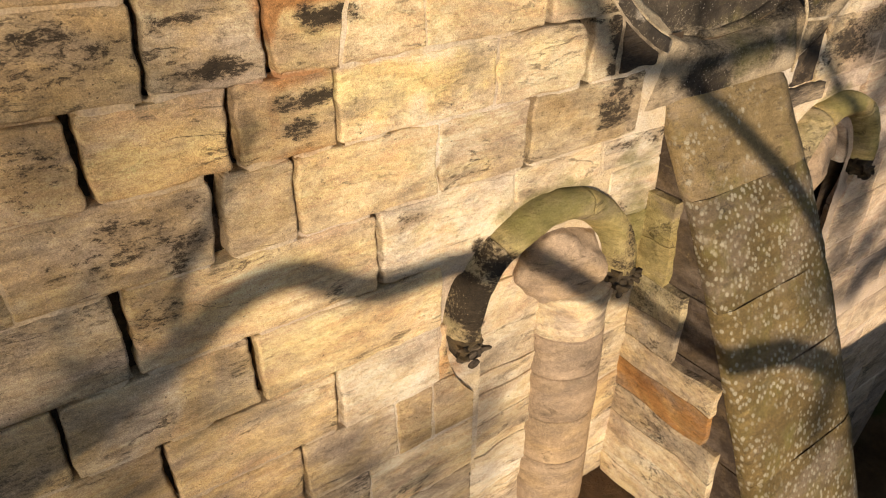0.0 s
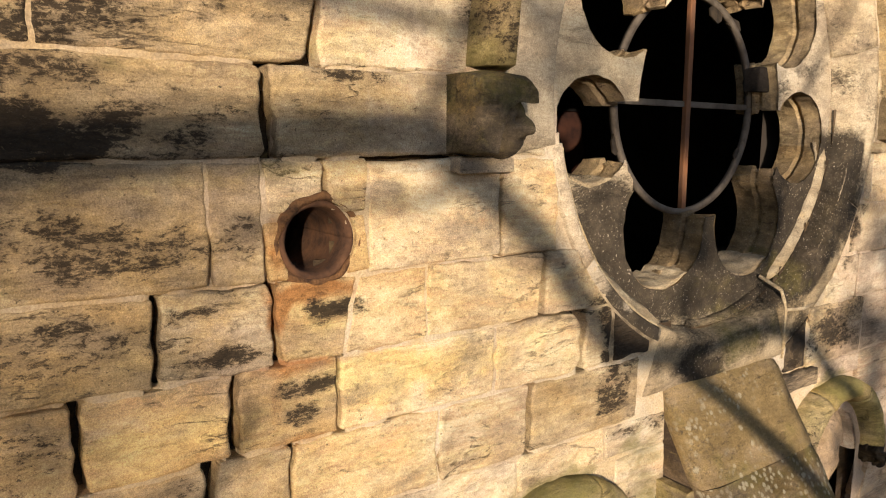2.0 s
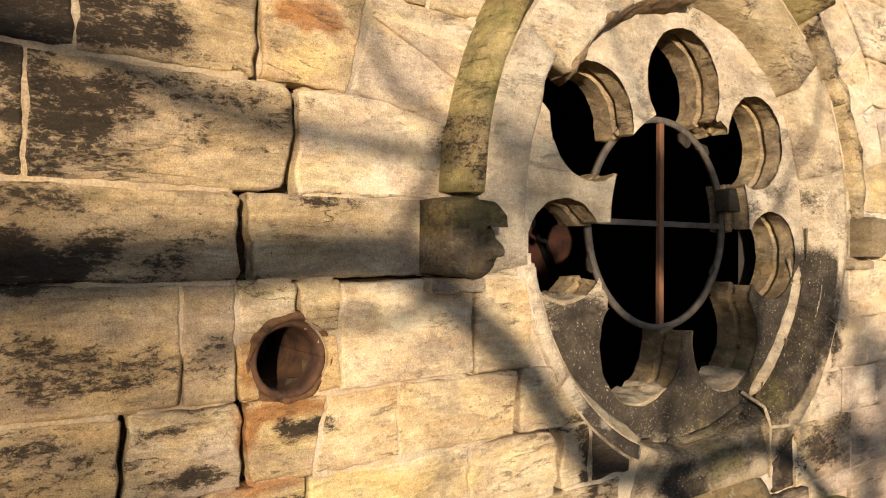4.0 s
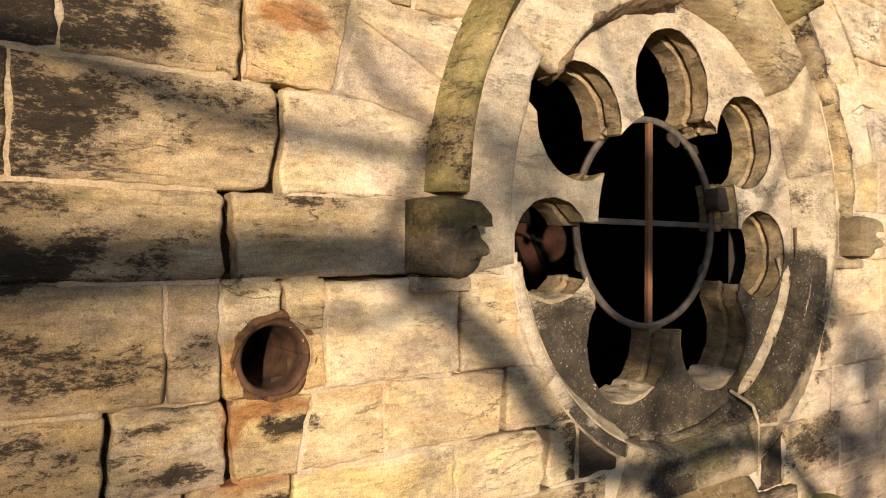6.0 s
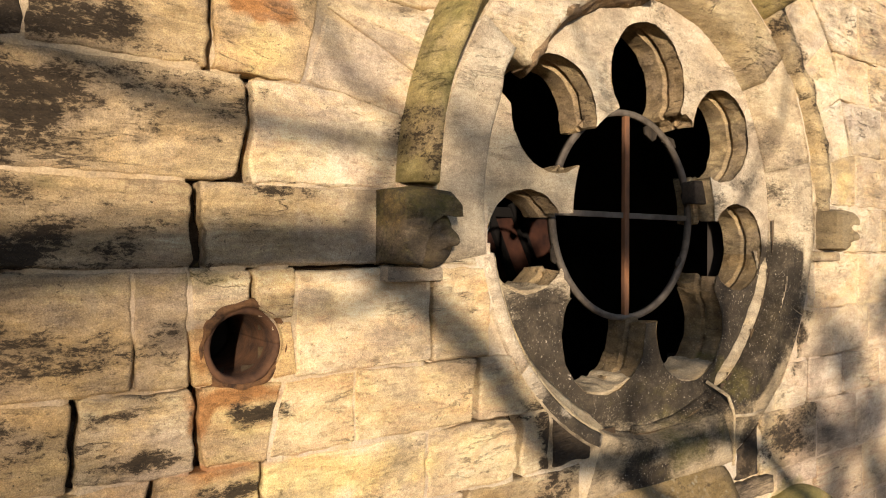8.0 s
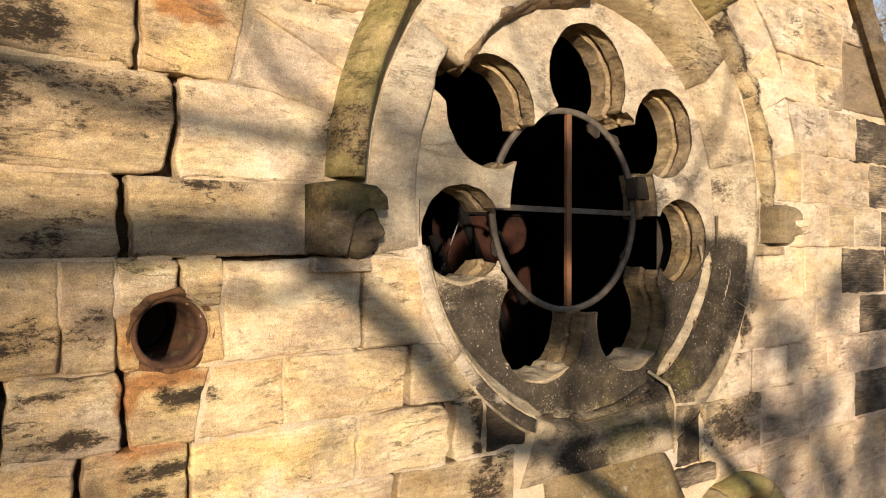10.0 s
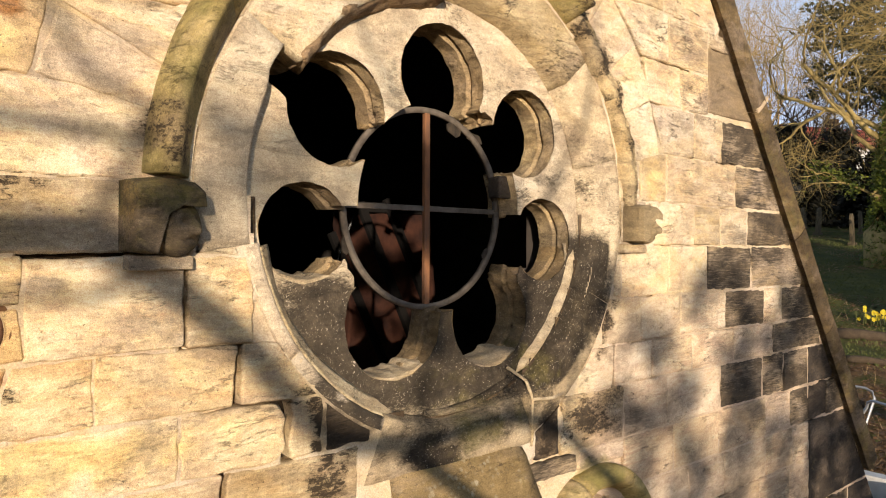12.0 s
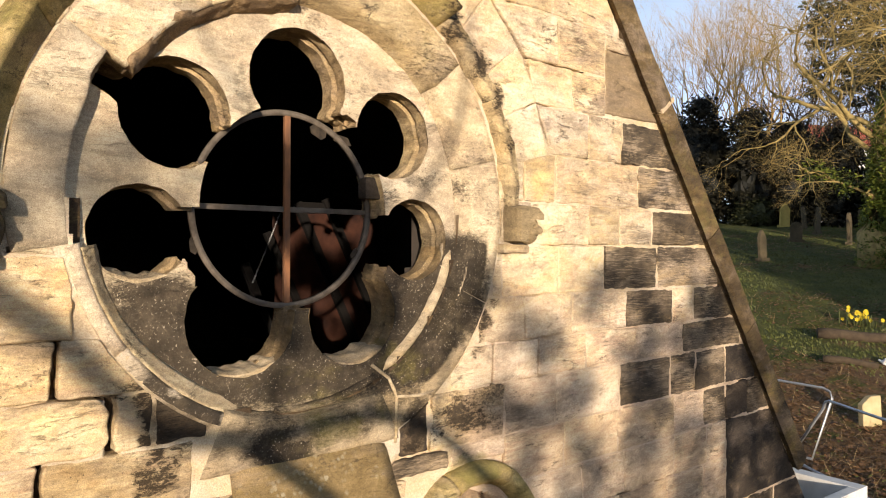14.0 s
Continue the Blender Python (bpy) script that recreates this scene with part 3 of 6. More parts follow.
MOSS = [(0.15, 2.18, 0.28, 0.12, 0.75), (0.56, 2.43, 0.13, 0.11, 0.95), (-0.50, 1.80, 0.14, 0.12, 0.6), (-1.96, 2.955, 0.10, 0.03, 0.5), (-2.38, 3.36, 0.14, 0.10, 0.3), (0.05, 2.40, 0.3, 0.08, 0.4),
        (-2.36, 3.19, 0.06, 0.03, 0.5), (-0.47, 1.55, 0.10, 0.25, 0.8), (-0.98, 1.80, 0.26, 0.08, 0.8), (1.0, 1.80, 0.26, 0.08, 0.7), (-1.35, 3.28, 0.08, 0.1, 0.3)]


def blot_sum(spots, x, z, warp):
    total = 0.0
    for px, pz, rx, rz, much in spots:
        dx, dz = (x - px) / rx, (z - pz) / rz
        if abs(dx) < 2 and abs(dz) < 2:
            d = math.hypot(dx, dz) + warp
            total = max(total, much * (1 - smoothstep(0.35, 1.35, d)))
    return total


def dirt_at(x, z):
    """Black crust, ochre, rust and algae at a place of the gable."""
    warp = 0.7 * noise.noise(Vector((x * 8, 3, z * 11))) + 0.35 * noise.noise(Vector((x * 21, 4, z * 24)))
    black = max(blot_sum(BLACK_LEFT, x, z, warp), blot_sum(BLACK_LOW, x, z, warp), blot_sum(BLACK_ROSE, x, z, warp), blot_sum(BLACK_HOOD, x, z, warp))
    r = math.hypot(x, z - ROSE_Z)
    if r < 1.14:
        # smoke has blackened the lower half of the rose
        level = (2.86 if x < 0 else 2.86 + 0.22 * smoothstep(0.2, 0.7, x)) + 0.12 * noise.noise(Vector((x * 3, 5, z * 3)))
        smoke = smoothstep(level + 0.12, level - 0.10, z)
        if x < -0.3:
            smoke *= 1 - smoothstep(0.93, 0.99, r)
        smoke *= 1 - 0.5 * smoothstep(2.36, 2.26, z)
        black = max(black, (0.95 + 0.35 * noise.noise(Vector((x * 4.5, 9, z * 4.5)))) * smoke)
    return black, blot_sum(OCHRE, x, z, warp), blot_sum(RUSTY, x, z, warp), blot_sum(MOSS, x, z, warp)


def dirty(ob, dz=0.0, dx=0.0):
    """Gives a mesh of the gable its dirt. dx, dz: where its own zero stands."""
    me = ob.data
    co = np.empty(len(me.vertices) * 3)
    me.vertices.foreach_get("co", co)
    co = co.reshape(-1, 3)
    all_of_it = np.array([dirt_at(x + dx, z + dz) for x, _, z in co], dtype=np.float32)
    me.attributes.new("algae", "FLOAT", "POINT").data.foreach_set("value", all_of_it[:, 3].copy())
    all_of_it[:, 3] = 1.0
    me.attributes.new("dirt", "FLOAT_COLOR", "POINT").data.foreach_set("color", all_of_it.ravel())
    return ob


CRACKS = []   # open joints: x0, z0, x1, z1, half width


def crack_depth(x, z):
    deep = 0.0
    for x0, z0, x1, z1, w in CRACKS:
        if min(x0, x1) - 0.05 < x < max(x0, x1) + 0.05 and min(z0, z1) - 0.05 < z < max(z0, z1) + 0.05:
            dx, dz = x1 - x0, z1 - z0
            t = min(1.0, max(0.0, ((x - x0) * dx + (z - z0) * dz) / (dx * dx + dz * dz)))
            d = math.hypot(x - x0 - t * dx, z - z0 - t * dz)
            w = max(w, 0.0075)
            deep = max(deep, 1 - smoothstep(w * 0.8, w * 2.0, d))
    return deep


def in_arch(x, z, grow=0.0):
    for ax, az in ARCHES:
        r = 0.30 + grow
        if (0.0 < z < az and abs(x - ax) < r) or math.hypot(x - ax, z - az) < r:
            return True
    return False


def stone(x0, x1, z0, z1, tone, parent, proud=0.006, open_left=0.0, open_right=0.0, back=0.07, slant=(0.0, 0.0), quad=None, round_right=0.0, lift=0.0):
    """One squared stone of the wall, its face weathered, its edges worn; cut round the rose, the arches' hoods and the pipe's hole.
    slant: how far the left and right ends lean at the top. quad: four corners from the lower left on, for a stone that is not square."""
    if quad is None:
        quad = ((x0, z0), (x1, z0), (x1 + slant[1], z1), (x0 + slant[0], z1))
    x0, x1, z0, z1 = min(quad[0][0], quad[3][0]), max(quad[1][0], quad[2][0]), min(quad[0][1], quad[1][1]), max(quad[2][1], quad[3][1])
    seed = random.uniform(0, 90)
    gap = {"t": 0.008, "b": 0.008}.get(tone, 0.003)
    ragged = 0.010 if tone in "tb" else 0.006
    lean = [random.uniform(-0.007, 0.007) for _ in range(4)]
    tilt, tip = random.uniform(-0.005, 0.005), random.uniform(-0.004, 0.004)
    hollow = random.choice((0.0, 0.0, 0.005, 0.009))
    wide, tall = x1 - x0, z1 - z0
    nx, nz = max(5, min(34, int(wide / 0.020))), max(5, min(18, int(tall / 0.018)))
    wear = random.uniform(0.003, 0.008)
    us = sorted([0.0, 0.006 / wide, 0.014 / wide, 1 - 0.014 / wide, 1 - 0.006 / wide, 1.0] + [(i + 0.5) / nx for i in range(nx)])
    ws = sorted([0.0, 0.006 / tall, 0.014 / tall, 1 - 0.014 / tall, 1 - 0.006 / tall, 1.0] + [(i + 0.5) / nz for i in range(nz)])
    verts, index = [], {}
    for j, w in enumerate(ws):
        for i, u in enumerate(us):
            xl = quad[0][0] + (quad[3][0] - quad[0][0]) * w + gap + open_left
            xr = quad[1][0] + (quad[2][0] - quad[1][0]) * w - gap - open_right
            zl = quad[0][1] + (quad[1][1] - quad[0][1]) * u + gap
            zh = quad[3][1] + (quad[2][1] - quad[3][1]) * u - gap
            over = abs(w - 0.5) * tall
            if round_right:
                q = max(0.0, over - (tall / 2 - round_right))
                xr -= round_right - math.sqrt(max(0.0, round_right * round_right - q * q))
            x, z = xl + u * (xr - xl), zl + w * (zh - zl)
            x += lean[0] * (1 - u) * (2 * w - 1) + lean[1] * u * (2 * w - 1)
            z += lean[2] * (2 * u - 1) * 0.5 + (noise.noise(Vector((x * 5, seed, 0))) * 0.008 + noise.noise(Vector((x * 21, seed, 7))) * ragged) * abs(2 * w - 1)
            k = noise.noise(Vector((seed, z * 9, 3))) * 0.008 + noise.noise(Vector((seed, z * 27, 5))) * ragged
            x += k * abs(2 * u - 1) * (1.0 + 60 * (open_left * (1 - u) + open_right * u))
            du, dw = min(u, 1 - u) * wide, min(w, 1 - w) * tall
            if du < wear and dw < wear:
                k = 0.8 * (wear - max(du, dw))
                x += k if u < 0.5 else -k
                z += k if w < 0.5 else -k
            for cx, cz, cr in ((0.0, ROSE_Z, rose_r(x, z) + 0.004), (*ARCHES[0], ARCH_R + 0.004), (*ARCHES[1], ARCH_R + 0.004), (HOLE[0], HOLE[1], HOLE[2] + 0.010)):
                d = math.hypot(x - cx, z - cz)
                if d < cr:
                    x, z = cx + (x - cx) * cr / max(d, 1e-4), cz + (z - cz) * cr / max(d, 1e-4)
            for ax, az in ARCHES:
                if 0.0 < z < az and abs(x - ax) < 0.335:
                    x = ax + math.copysign(0.335, x - ax)
            lim = rake(z) - 0.012
            x = max(-lim, min(lim, x))
            edge = min(du, dw)
            y = -proud * smoothstep(-0.002, wear, edge) + 0.004 * (1 - smoothstep(0, wear, edge)) + tilt * (u - 0.5) + tip * (w - 0.5)
            y += hollow * smoothstep(0.0, 0.10, edge)
            v3 = Vector((x * 3.2 + seed, z * 17, seed))
            y -= (0.007 * noise.noise(v3) + 0.006 * noise.noise(v3 * 2.3)) * smoothstep(0, 0.03, edge)
            # chips out of the arrises and shallow hollows in the face
            y += 0.012 * max(0.0, noise.noise(Vector((x * 16 + seed, z * 16, 2))) - 0.15) * (1 - smoothstep(0.0, 0.022, edge)) * 2
            y += 0.016 * max(0.0, noise.noise(Vector((x * 4.1 + seed, z * 6.1, 9))) - 0.1)
            y = min(y, -0.0045 + 0.010 * (1 - smoothstep(0.0, 0.009, edge)))
            index[i, j] = len(verts)
            verts.append((x, y - lift, z))
    faces = []
    I, J = len(us), len(ws)
    for j in range(J - 1):
        for i in range(I - 1):
            faces.append((index[i, j], index[i + 1, j], index[i + 1, j + 1], index[i, j + 1]))
    n_front = len(faces)
    rim = [index[i, 0] for i in range(I)] + [index[I - 1, j] for j in range(1, J)] + [index[i, J - 1] for i in range(I - 2, -1, -1)] + [index[0, j] for j in range(J - 2, 0, -1)]
    n0 = len(verts)
    verts += [(verts[k][0], back, verts[k][2]) for k in rim]
    for a in range(len(rim)):
        b = (a + 1) % len(rim)
        faces.append((rim[b], rim[a], n0 + a, n0 + b))
    me = bpy.data.meshes.new("stone")
    me.from_pydata(verts, [], faces)
    me.polygons.foreach_set("use_smooth", [k < n_front for k in range(len(faces))])
    me.update()
    return dirty(data_object("stone", me, TONES[tone], parent))


def blocked(x0, x1, z0, z1):
    """Whether a stone's middle lies where no stone is."""
    x, z = (x0 + x1) / 2, (z0 + z1) / 2
    if math.hypot(x, z - ROSE_Z) < rose_r(x, z) - 0.03 or in_arch(x, z, 0.06) or math.hypot(x - HOLE[0], z - HOLE[1]) < 0.09:
        return True
    return x0 > rake(z) - 0.06 or x1 < -rake(z) + 0.06


def course(wall, z0, z1, joints, tones, cracked={}, slant={}, rounded={}):
    """A course of stones between the joints, left to right, one letter of tone for each; cracked: the joints that stand open, and by how much;
    slant: the joints that lean, and how far at the top; rounded: the stones whose right end is worn round."""
    for k in range(len(joints) - 1):
        x0, x1 = joints[k], joints[k + 1]
        if tones[k] != "-" and not blocked(x0, x1, z0, z1):
            stone(x0, x1, z0, z1, tones[k], wall, random.uniform(0.0, 0.009), cracked.get(k, 0.0), cracked.get(k + 1, 0.0), slant=(slant.get(k, 0.0), slant.get(k + 1, 0.0)), round_right=rounded.get(k, 0.0))
    for k, gape in cracked.items():
        CRACKS.append((joints[k], z0 + 0.004, joints[k] + slant.get(k, 0.0), z1 - 0.004, gape + 0.006))


def fill(wall, z0, z1, x0, x1, tones):
    """A course of stones of chance lengths."""
    x, k = x0, 0
    joints = [x0]
    while x1 - joints[-1] > 0.75:
        joints.append(joints[-1] + random.uniform(0.28, 0.6))
    joints.append(x1)
    course(wall, z0, z1, joints, [random.choice(tones) for _ in joints])


wall = tagged(new("wall_south"), "weathered cream sandstone gable wall with worn open joints", "wall", kind="structure")

# courses to the left of the rose, from the top down
fill(wall, 4.72, 5.0, -2.0, 2.0, "ccgy")
fill(wall, 5.0, 5.3, -1.8, 1.8, "ccgd")
fill(wall, 5.3, 5.6, -1.6, 1.6, "ccgd")
fill(wall, 5.6, 5.9, -1.3, 1.3, "ccgd")
fill(wall, 5.9, 6.2, -1.1, 1.1, "ccgd")
fill(wall, 6.2, 6.5, -0.9, 0.9, "ccgd")
fill(wall, 6.5, 6.9, -0.6, 0.6, "ccgd")
fill(wall, 4.43, 4.72, -2.4, 1.26, "cgyc")
fill(wall, 4.12, 4.43, -2.6, -0.6, "cgyc")
course(wall, 3.82, 4.12, [-3.0, -2.62, -2.2, -1.78, -1.42, -1.0, -0.7], "llcccp")
course(wall, 3.52, 3.82, [-3.1, -2.78, -2.40, -1.965, -1.700], "bblo", {3: 0.003}, {4: 0.065})
# the stones that fan round the hood
stone(0, 0, 0, 0, "p", wall, 0.004, lift=0.004, quad=((-1.695, 3.525), (-1.28, 3.44), (-1.28, 3.59), (-1.625, 3.745)))
stone(0, 0, 0, 0, "p", wall, 0.007, lift=0.003, quad=((-1.625, 3.75), (-1.28, 3.595), (-1.10, 3.82), (-1.63, 3.82)))
course(wall, 3.22, 3.52, [-3.2, -2.9, -2.50, -1.865, -1.05], "bllp", {3: 0.008}, {3: 0.012}, {2: 0.05})
course(wall, 2.98, 3.22, [-3.4, -2.95, -1.99, -1.43, -1.05], "blcp", {2: 0.009}, {2: -0.012}, {1: 0.035})
course(wall, 2.665, 2.98, [-3.5, -3.0, -2.64, -2.155, -2.015], "gddc")
course(wall, 2.665, 2.98, [-1.715, -1.235, -0.99], "pc", {1: 0.002})
course(wall, 2.83, 2.98, [-2.015, -1.845, -1.715], "gc", {1: 0.004})
course(wall, 2.665, 2.83, [-2.015, -1.95], "o")
course(wall, 2.665, 2.83, [-1.79, -1.715], "o")
course(wall, 2.44, 2.665, [-3.4, -2.95, -2.30, -1.99, -1.80, -1.52, -1.045, -0.72], "gdgoyyp", {2: 0.005, 3: 0.007, 6: 0.008}, {2: 0.02, 3: -0.008, 4: 0.05})
course(wall, 2.215, 2.44, [-3.4, -2.95, -2.47, -2.11, -1.815, -1.255, -0.85, -0.70, -0.47], "gccoyypb", {2: 0.007, 3: 0.009, 4: 0.002, 6: 0.008}, {}, {5: 0.075})
course(wall, 1.965, 2.215, [-3.4, -2.95, -2.70, -2.19, -1.96, -1.475, -1.10, -0.54, -0.34], "ggccycdc", {3: 0.012, 4: 0.002, 6: 0.007}, {3: 0.02})
course(wall, 1.685, 1.965, [-3.4, -3.05, -2.475, -1.705, -1.15], "ggcp", {2: 0.009, 3: 0.006})
course(wall, 1.83, 1.965, [-1.15, -0.72, -0.36], "pp")
course(wall, 1.60, 1.83, [-0.66, -0.36], "p")
course(wall, 1.30, 1.60, [-0.56, -0.36], "a")
course(wall, 0.98, 1.30, [-0.62, -0.36], "c")
course(wall, 0.70, 0.98, [-0.66, -0.36], "g")
course(wall, 0.44, 0.70, [-0.66, -0.36], "o")
course(wall, 0.20, 0.44, [-0.66, -0.36], "c")
course(wall, 0.0, 0.20, [-0.66, -0.36], "g")
course(wall, 1.42, 1.685, [-3.4, -3.1, -2.695, -2.15, -1.46], "ggcy", {2: 0.006, 3: 0.006})
course(wall, 1.16, 1.42, [-3.4, -2.95, -2.465, -1.89, -1.47, -1.28], "gccpo", {2: 0.005, 3: 0.005})
course(wall, 0.88, 1.16, [-3.4, -3.0, -2.62, -2.05, -1.665, -1.5, -1.28], "gcccoo", {3: 0.005})
fill(wall, 0.60, 0.88, -3.4, -1.28, "gcco")
fill(wall, 0.30, 0.60, -3.4, -1.28, "gcco")
fill(wall, 0.0, 0.30, -3.4, -1.28, "gccd")
for k in range(13):
    fill(wall, 0.25 + 0.30 * k, 0.55 + 0.30 * k, -rake(0.4 + 0.3 * k), -3.4 if k < 10 else -3.1, "ccgd")

# courses to the right of the rose
course(wall, 4.44, 4.71, [1.12, 1.65, 2.26], "ww", {}, {0: -0.3})
course(wall, 4.14, 4.44, [1.43, 1.705, 2.17], "ww", {}, {0: -0.30})
course(wall, 4.33, 4.44, [2.17, 2.6], "g")
course(wall, 3.88, 4.14, [1.505, 1.84, 2.17], "pw", {}, {0: -0.07})
course(wall, 3.90, 4.33, [2.17, 2.80], "s")
course(wall, 3.585, 3.88, [1.66, 2.00, 2.355, 3.0], "wgt", {}, {0: -0.15})
for a0, a1, far in ((13.0, 24.5, 1.66), (24.5, 36.0, 1.68), (36.0, 48.0, 1.67), (48.0, 61.0, 1.66)):
    lo, hi = radians(a0), radians(a1)
    stone(0, 0, 0, 0, "p", wall, random.uniform(0.002, 0.007), lift=0.002, quad=((1.33 * math.cos(lo), ROSE_Z + 1.33 * math.sin(lo)), (far * math.cos(lo), ROSE_Z + far * math.sin(lo)),
                                                                     (far * math.cos(hi), ROSE_Z + far * math.sin(hi)), (1.33 * math.cos(hi), ROSE_Z + 1.33 * math.sin(hi))))
course(wall, 3.29, 3.59, [1.2, 1.41, 1.685, 2.535, 3.25], "pywt")
course(wall, 3.035, 3.29, [1.2, 1.49, 2.015, 2.335, 2.705, 3.5], "ppdwt")
course(wall, 2.735, 3.035, [1.15, 1.23, 1.715, 2.18, 2.775, 3.6], "ppptt", {3: 0.002})
course(wall, 2.475, 2.735, [1.0, 1.05, 1.42, 1.845, 2.415, 2.975, 3.25, 3.85], "-ppwtwt", {2: 0.003})
course(wall, 2.245, 2.475, [0.85, 1.165, 1.54, 1.985, 2.53, 3.10, 3.95], "ppwwwt", {1: 0.002})
course(wall, 1.94, 2.245, [0.72, 1.255, 1.695, 2.34, 2.945, 3.285, 3.72, 4.2], "gwptttb")
course(wall, 1.65, 1.94, [1.26, 1.775, 2.325, 2.99, 3.40, 3.73, 4.085, 4.5], "wpwwtbt")
course(wall, 1.94, 2.245, [0.50, 0.70], "b")
course(wall, 1.36, 1.65, [1.49, 1.95, 2.4, 3.0, 3.45, 3.74], "pwpww")
course(wall, 1.05, 1.36, [1.40, 1.8, 2.35, 2.9, 3.4, 3.74], "wpwww")
course(wall, 0.95, 1.65, [3.74, 4.98], "b")
fill(wall, 0.75, 1.05, 1.40, 3.74, "wwgw")
fill(wall, 0.66, 0.95, 3.74, 5.2, "tb")
fill(wall, 0.45, 0.75, 1.40, 3.74, "wwgw")
fill(wall, 0.36, 0.66, 3.74, 5.4, "tb")
fill(wall, 0.15, 0.45, 1.40, 3.74, "wwgw")
fill(wall, 0.0, 0.36, 3.74, 5.6, "tb")
for k in range(8):
    fill(wall, -0.3 * (k + 1), -0.3 * k, 0.46, 4.6, "wwpg")
course(wall, 1.83, 1.94, [0.46, 0.85, 1.26], "tw")
course(wall, 1.36, 1.83, [0.40, 0.56], "w")

# a ragged open joint between two courses
CRACKS.append((-1.98, 3.215, -1.85, 3.235, 0.012))
CRACKS.append((-1.04, 2.445, -0.86, 2.435, 0.012))
CRACKS.append((-1.72, 2.98, -1.42, 2.98, 0.008))
CRACKS.append((1.14, 4.42, 1.42, 4.15, 0.007))
CRACKS.append((1.42, 4.15, 1.50, 3.88, 0.006))
CRACKS.append((1.51, 3.88, 1.64, 3.65, 0.006))
CRACKS.append((1.60, 4.14, 1.95, 4.125, 0.008))


def open_wall(x, z, r):
    """Whether the wall is pierced here."""
    cut = 1.045 if z < ROSE_Z else ROSE_R - 0.02
    return abs(x) > rake(z) or math.hypot(x, z - ROSE_Z) < cut - r or in_arch(x, z) or math.hypot(x - HOLE[0], z - HOLE[1]) < HOLE[2]


def wall_sheet(x0, x1, z0, z1, step, front, r, lost=None):
    """A sheet of small squares, less the openings; front(x, z) gives its depth."""
    nx, nz = int((x1 - x0) / step), int((z1 - z0) / step)
    verts, faces, at = [], [], {}

    def vert(i, k):
        if (i, k) not in at:
            at[i, k] = len(verts)
            x, z = x0 + i * step, z0 + k * step
            verts.append((x, front(x, z), z))
        return at[i, k]
    for k in range(nz):
        for i in range(nx):
            if lost is not None and lost(x0 + (i + 0.5) * step, z0 + (k + 0.5) * step):
                continue
            if not open_wall(x0 + (i + 0.5) * step, z0 + (k + 0.5) * step, r):
                faces.append((vert(i, k), vert(i + 1, k), vert(i + 1, k + 1), vert(i, k + 1)))
    return verts, faces


def joint_depth(x, z):
    y = 0.0005 + 0.003 * noise.noise(Vector((x * 6, 0, z * 6))) + 0.002 * noise.noise(Vector((x * 33, 2, z * 33)))
    lost = smoothstep(0.20, 0.34, noise.noise(Vector((x * 2.3, 11, z * 3.1))) + 0.3 * noise.noise(Vector((x * 9, 11, z * 9))))
    return y + 0.062 * max(crack_depth(x, z), 0.35 * lost)


dirty(raw("mortar", *wall_sheet(-3.5, 5.0, 0.55, 4.95, 0.0135, joint_depth, 0.04, lambda x, z: crack_depth(x, z) > 0.75), MORTAR, wall, True))
raw("mortar", *wall_sheet(0.44, 4.6, -2.42, 0.57, 0.03, lambda x, z: 0.001, 0.04), MORTAR, wall, True)
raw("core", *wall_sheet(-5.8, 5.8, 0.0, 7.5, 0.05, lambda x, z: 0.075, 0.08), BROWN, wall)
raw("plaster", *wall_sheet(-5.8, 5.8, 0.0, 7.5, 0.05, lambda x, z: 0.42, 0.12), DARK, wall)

# ---- the rose window ----
rose = thing("rose_window", "round sandstone rose window with seven broken lobes and no glass", "window", pose(0, 0, ROSE_Z))


def ring_piece(name, a0, a1, profile, material, parent, wobble=0.004, steps=None, label="", centre=(0.0, 0.0), gap=0.0022, reach=None, soiled=None):
    """A piece of a round moulding from angle a0 to a1 in degrees; profile: (radius, depth) from the outside in."""
    n = steps or max(4, int(abs(a1 - a0) / 2.2))
    seed = random.uniform(0, 50)
    verts, faces = [], []
    m = len(profile)
    for i in range(n + 1):
        a = radians(a0 + (a1 - a0) * i / n)
        cut = gap / profile[0][0]
        a = min(max(a, radians(min(a0, a1)) + cut), radians(max(a0, a1)) - cut)
        for r, y in profile:
            p = Vector((r * math.cos(a), y, r * math.sin(a)))
            d = noise.noise_vector(p * 6 + Vector((seed, 0, 0))) * wobble + noise.noise_vector(p * 23 + Vector((seed, 4, 0))) * wobble * 0.5
            if reach is not None:
                p += reach(math.degrees(a), r, y)
            p += d
            verts.append((centre[0] + p.x, p.y, centre[1] + p.z))
    for i in range(n):
        for k in range(m):
            q = (k + 1) % m
            faces.append((i * m + k, (i + 1) * m + k, (i + 1) * m + q, i * m + q))
    faces.append(tuple(range(m)))
    faces.append(tuple(n * m + k for k in range(m - 1, -1, -1)))
    ob = raw(name, verts, faces, material, parent, True)
    if soiled is not None:
        dirty(ob, soiled[1], soiled[0])
    return tagged(ob, label)


def dense(profile, step=0.03):
    """The closed profile with more points on its long sides."""
    out = []
    for (r0, y0), (r1, y1) in zip(profile, profile[1:] + profile[:1]):
        n = max(1, int(math.hypot(r1 - r0, y1 - y0) / step))
        n = min(n, 8)
        out += [(r0 + (r1 - r0) * k / n, y0 + (y1 - y0) * k / n) for k in range(n)]
    return out


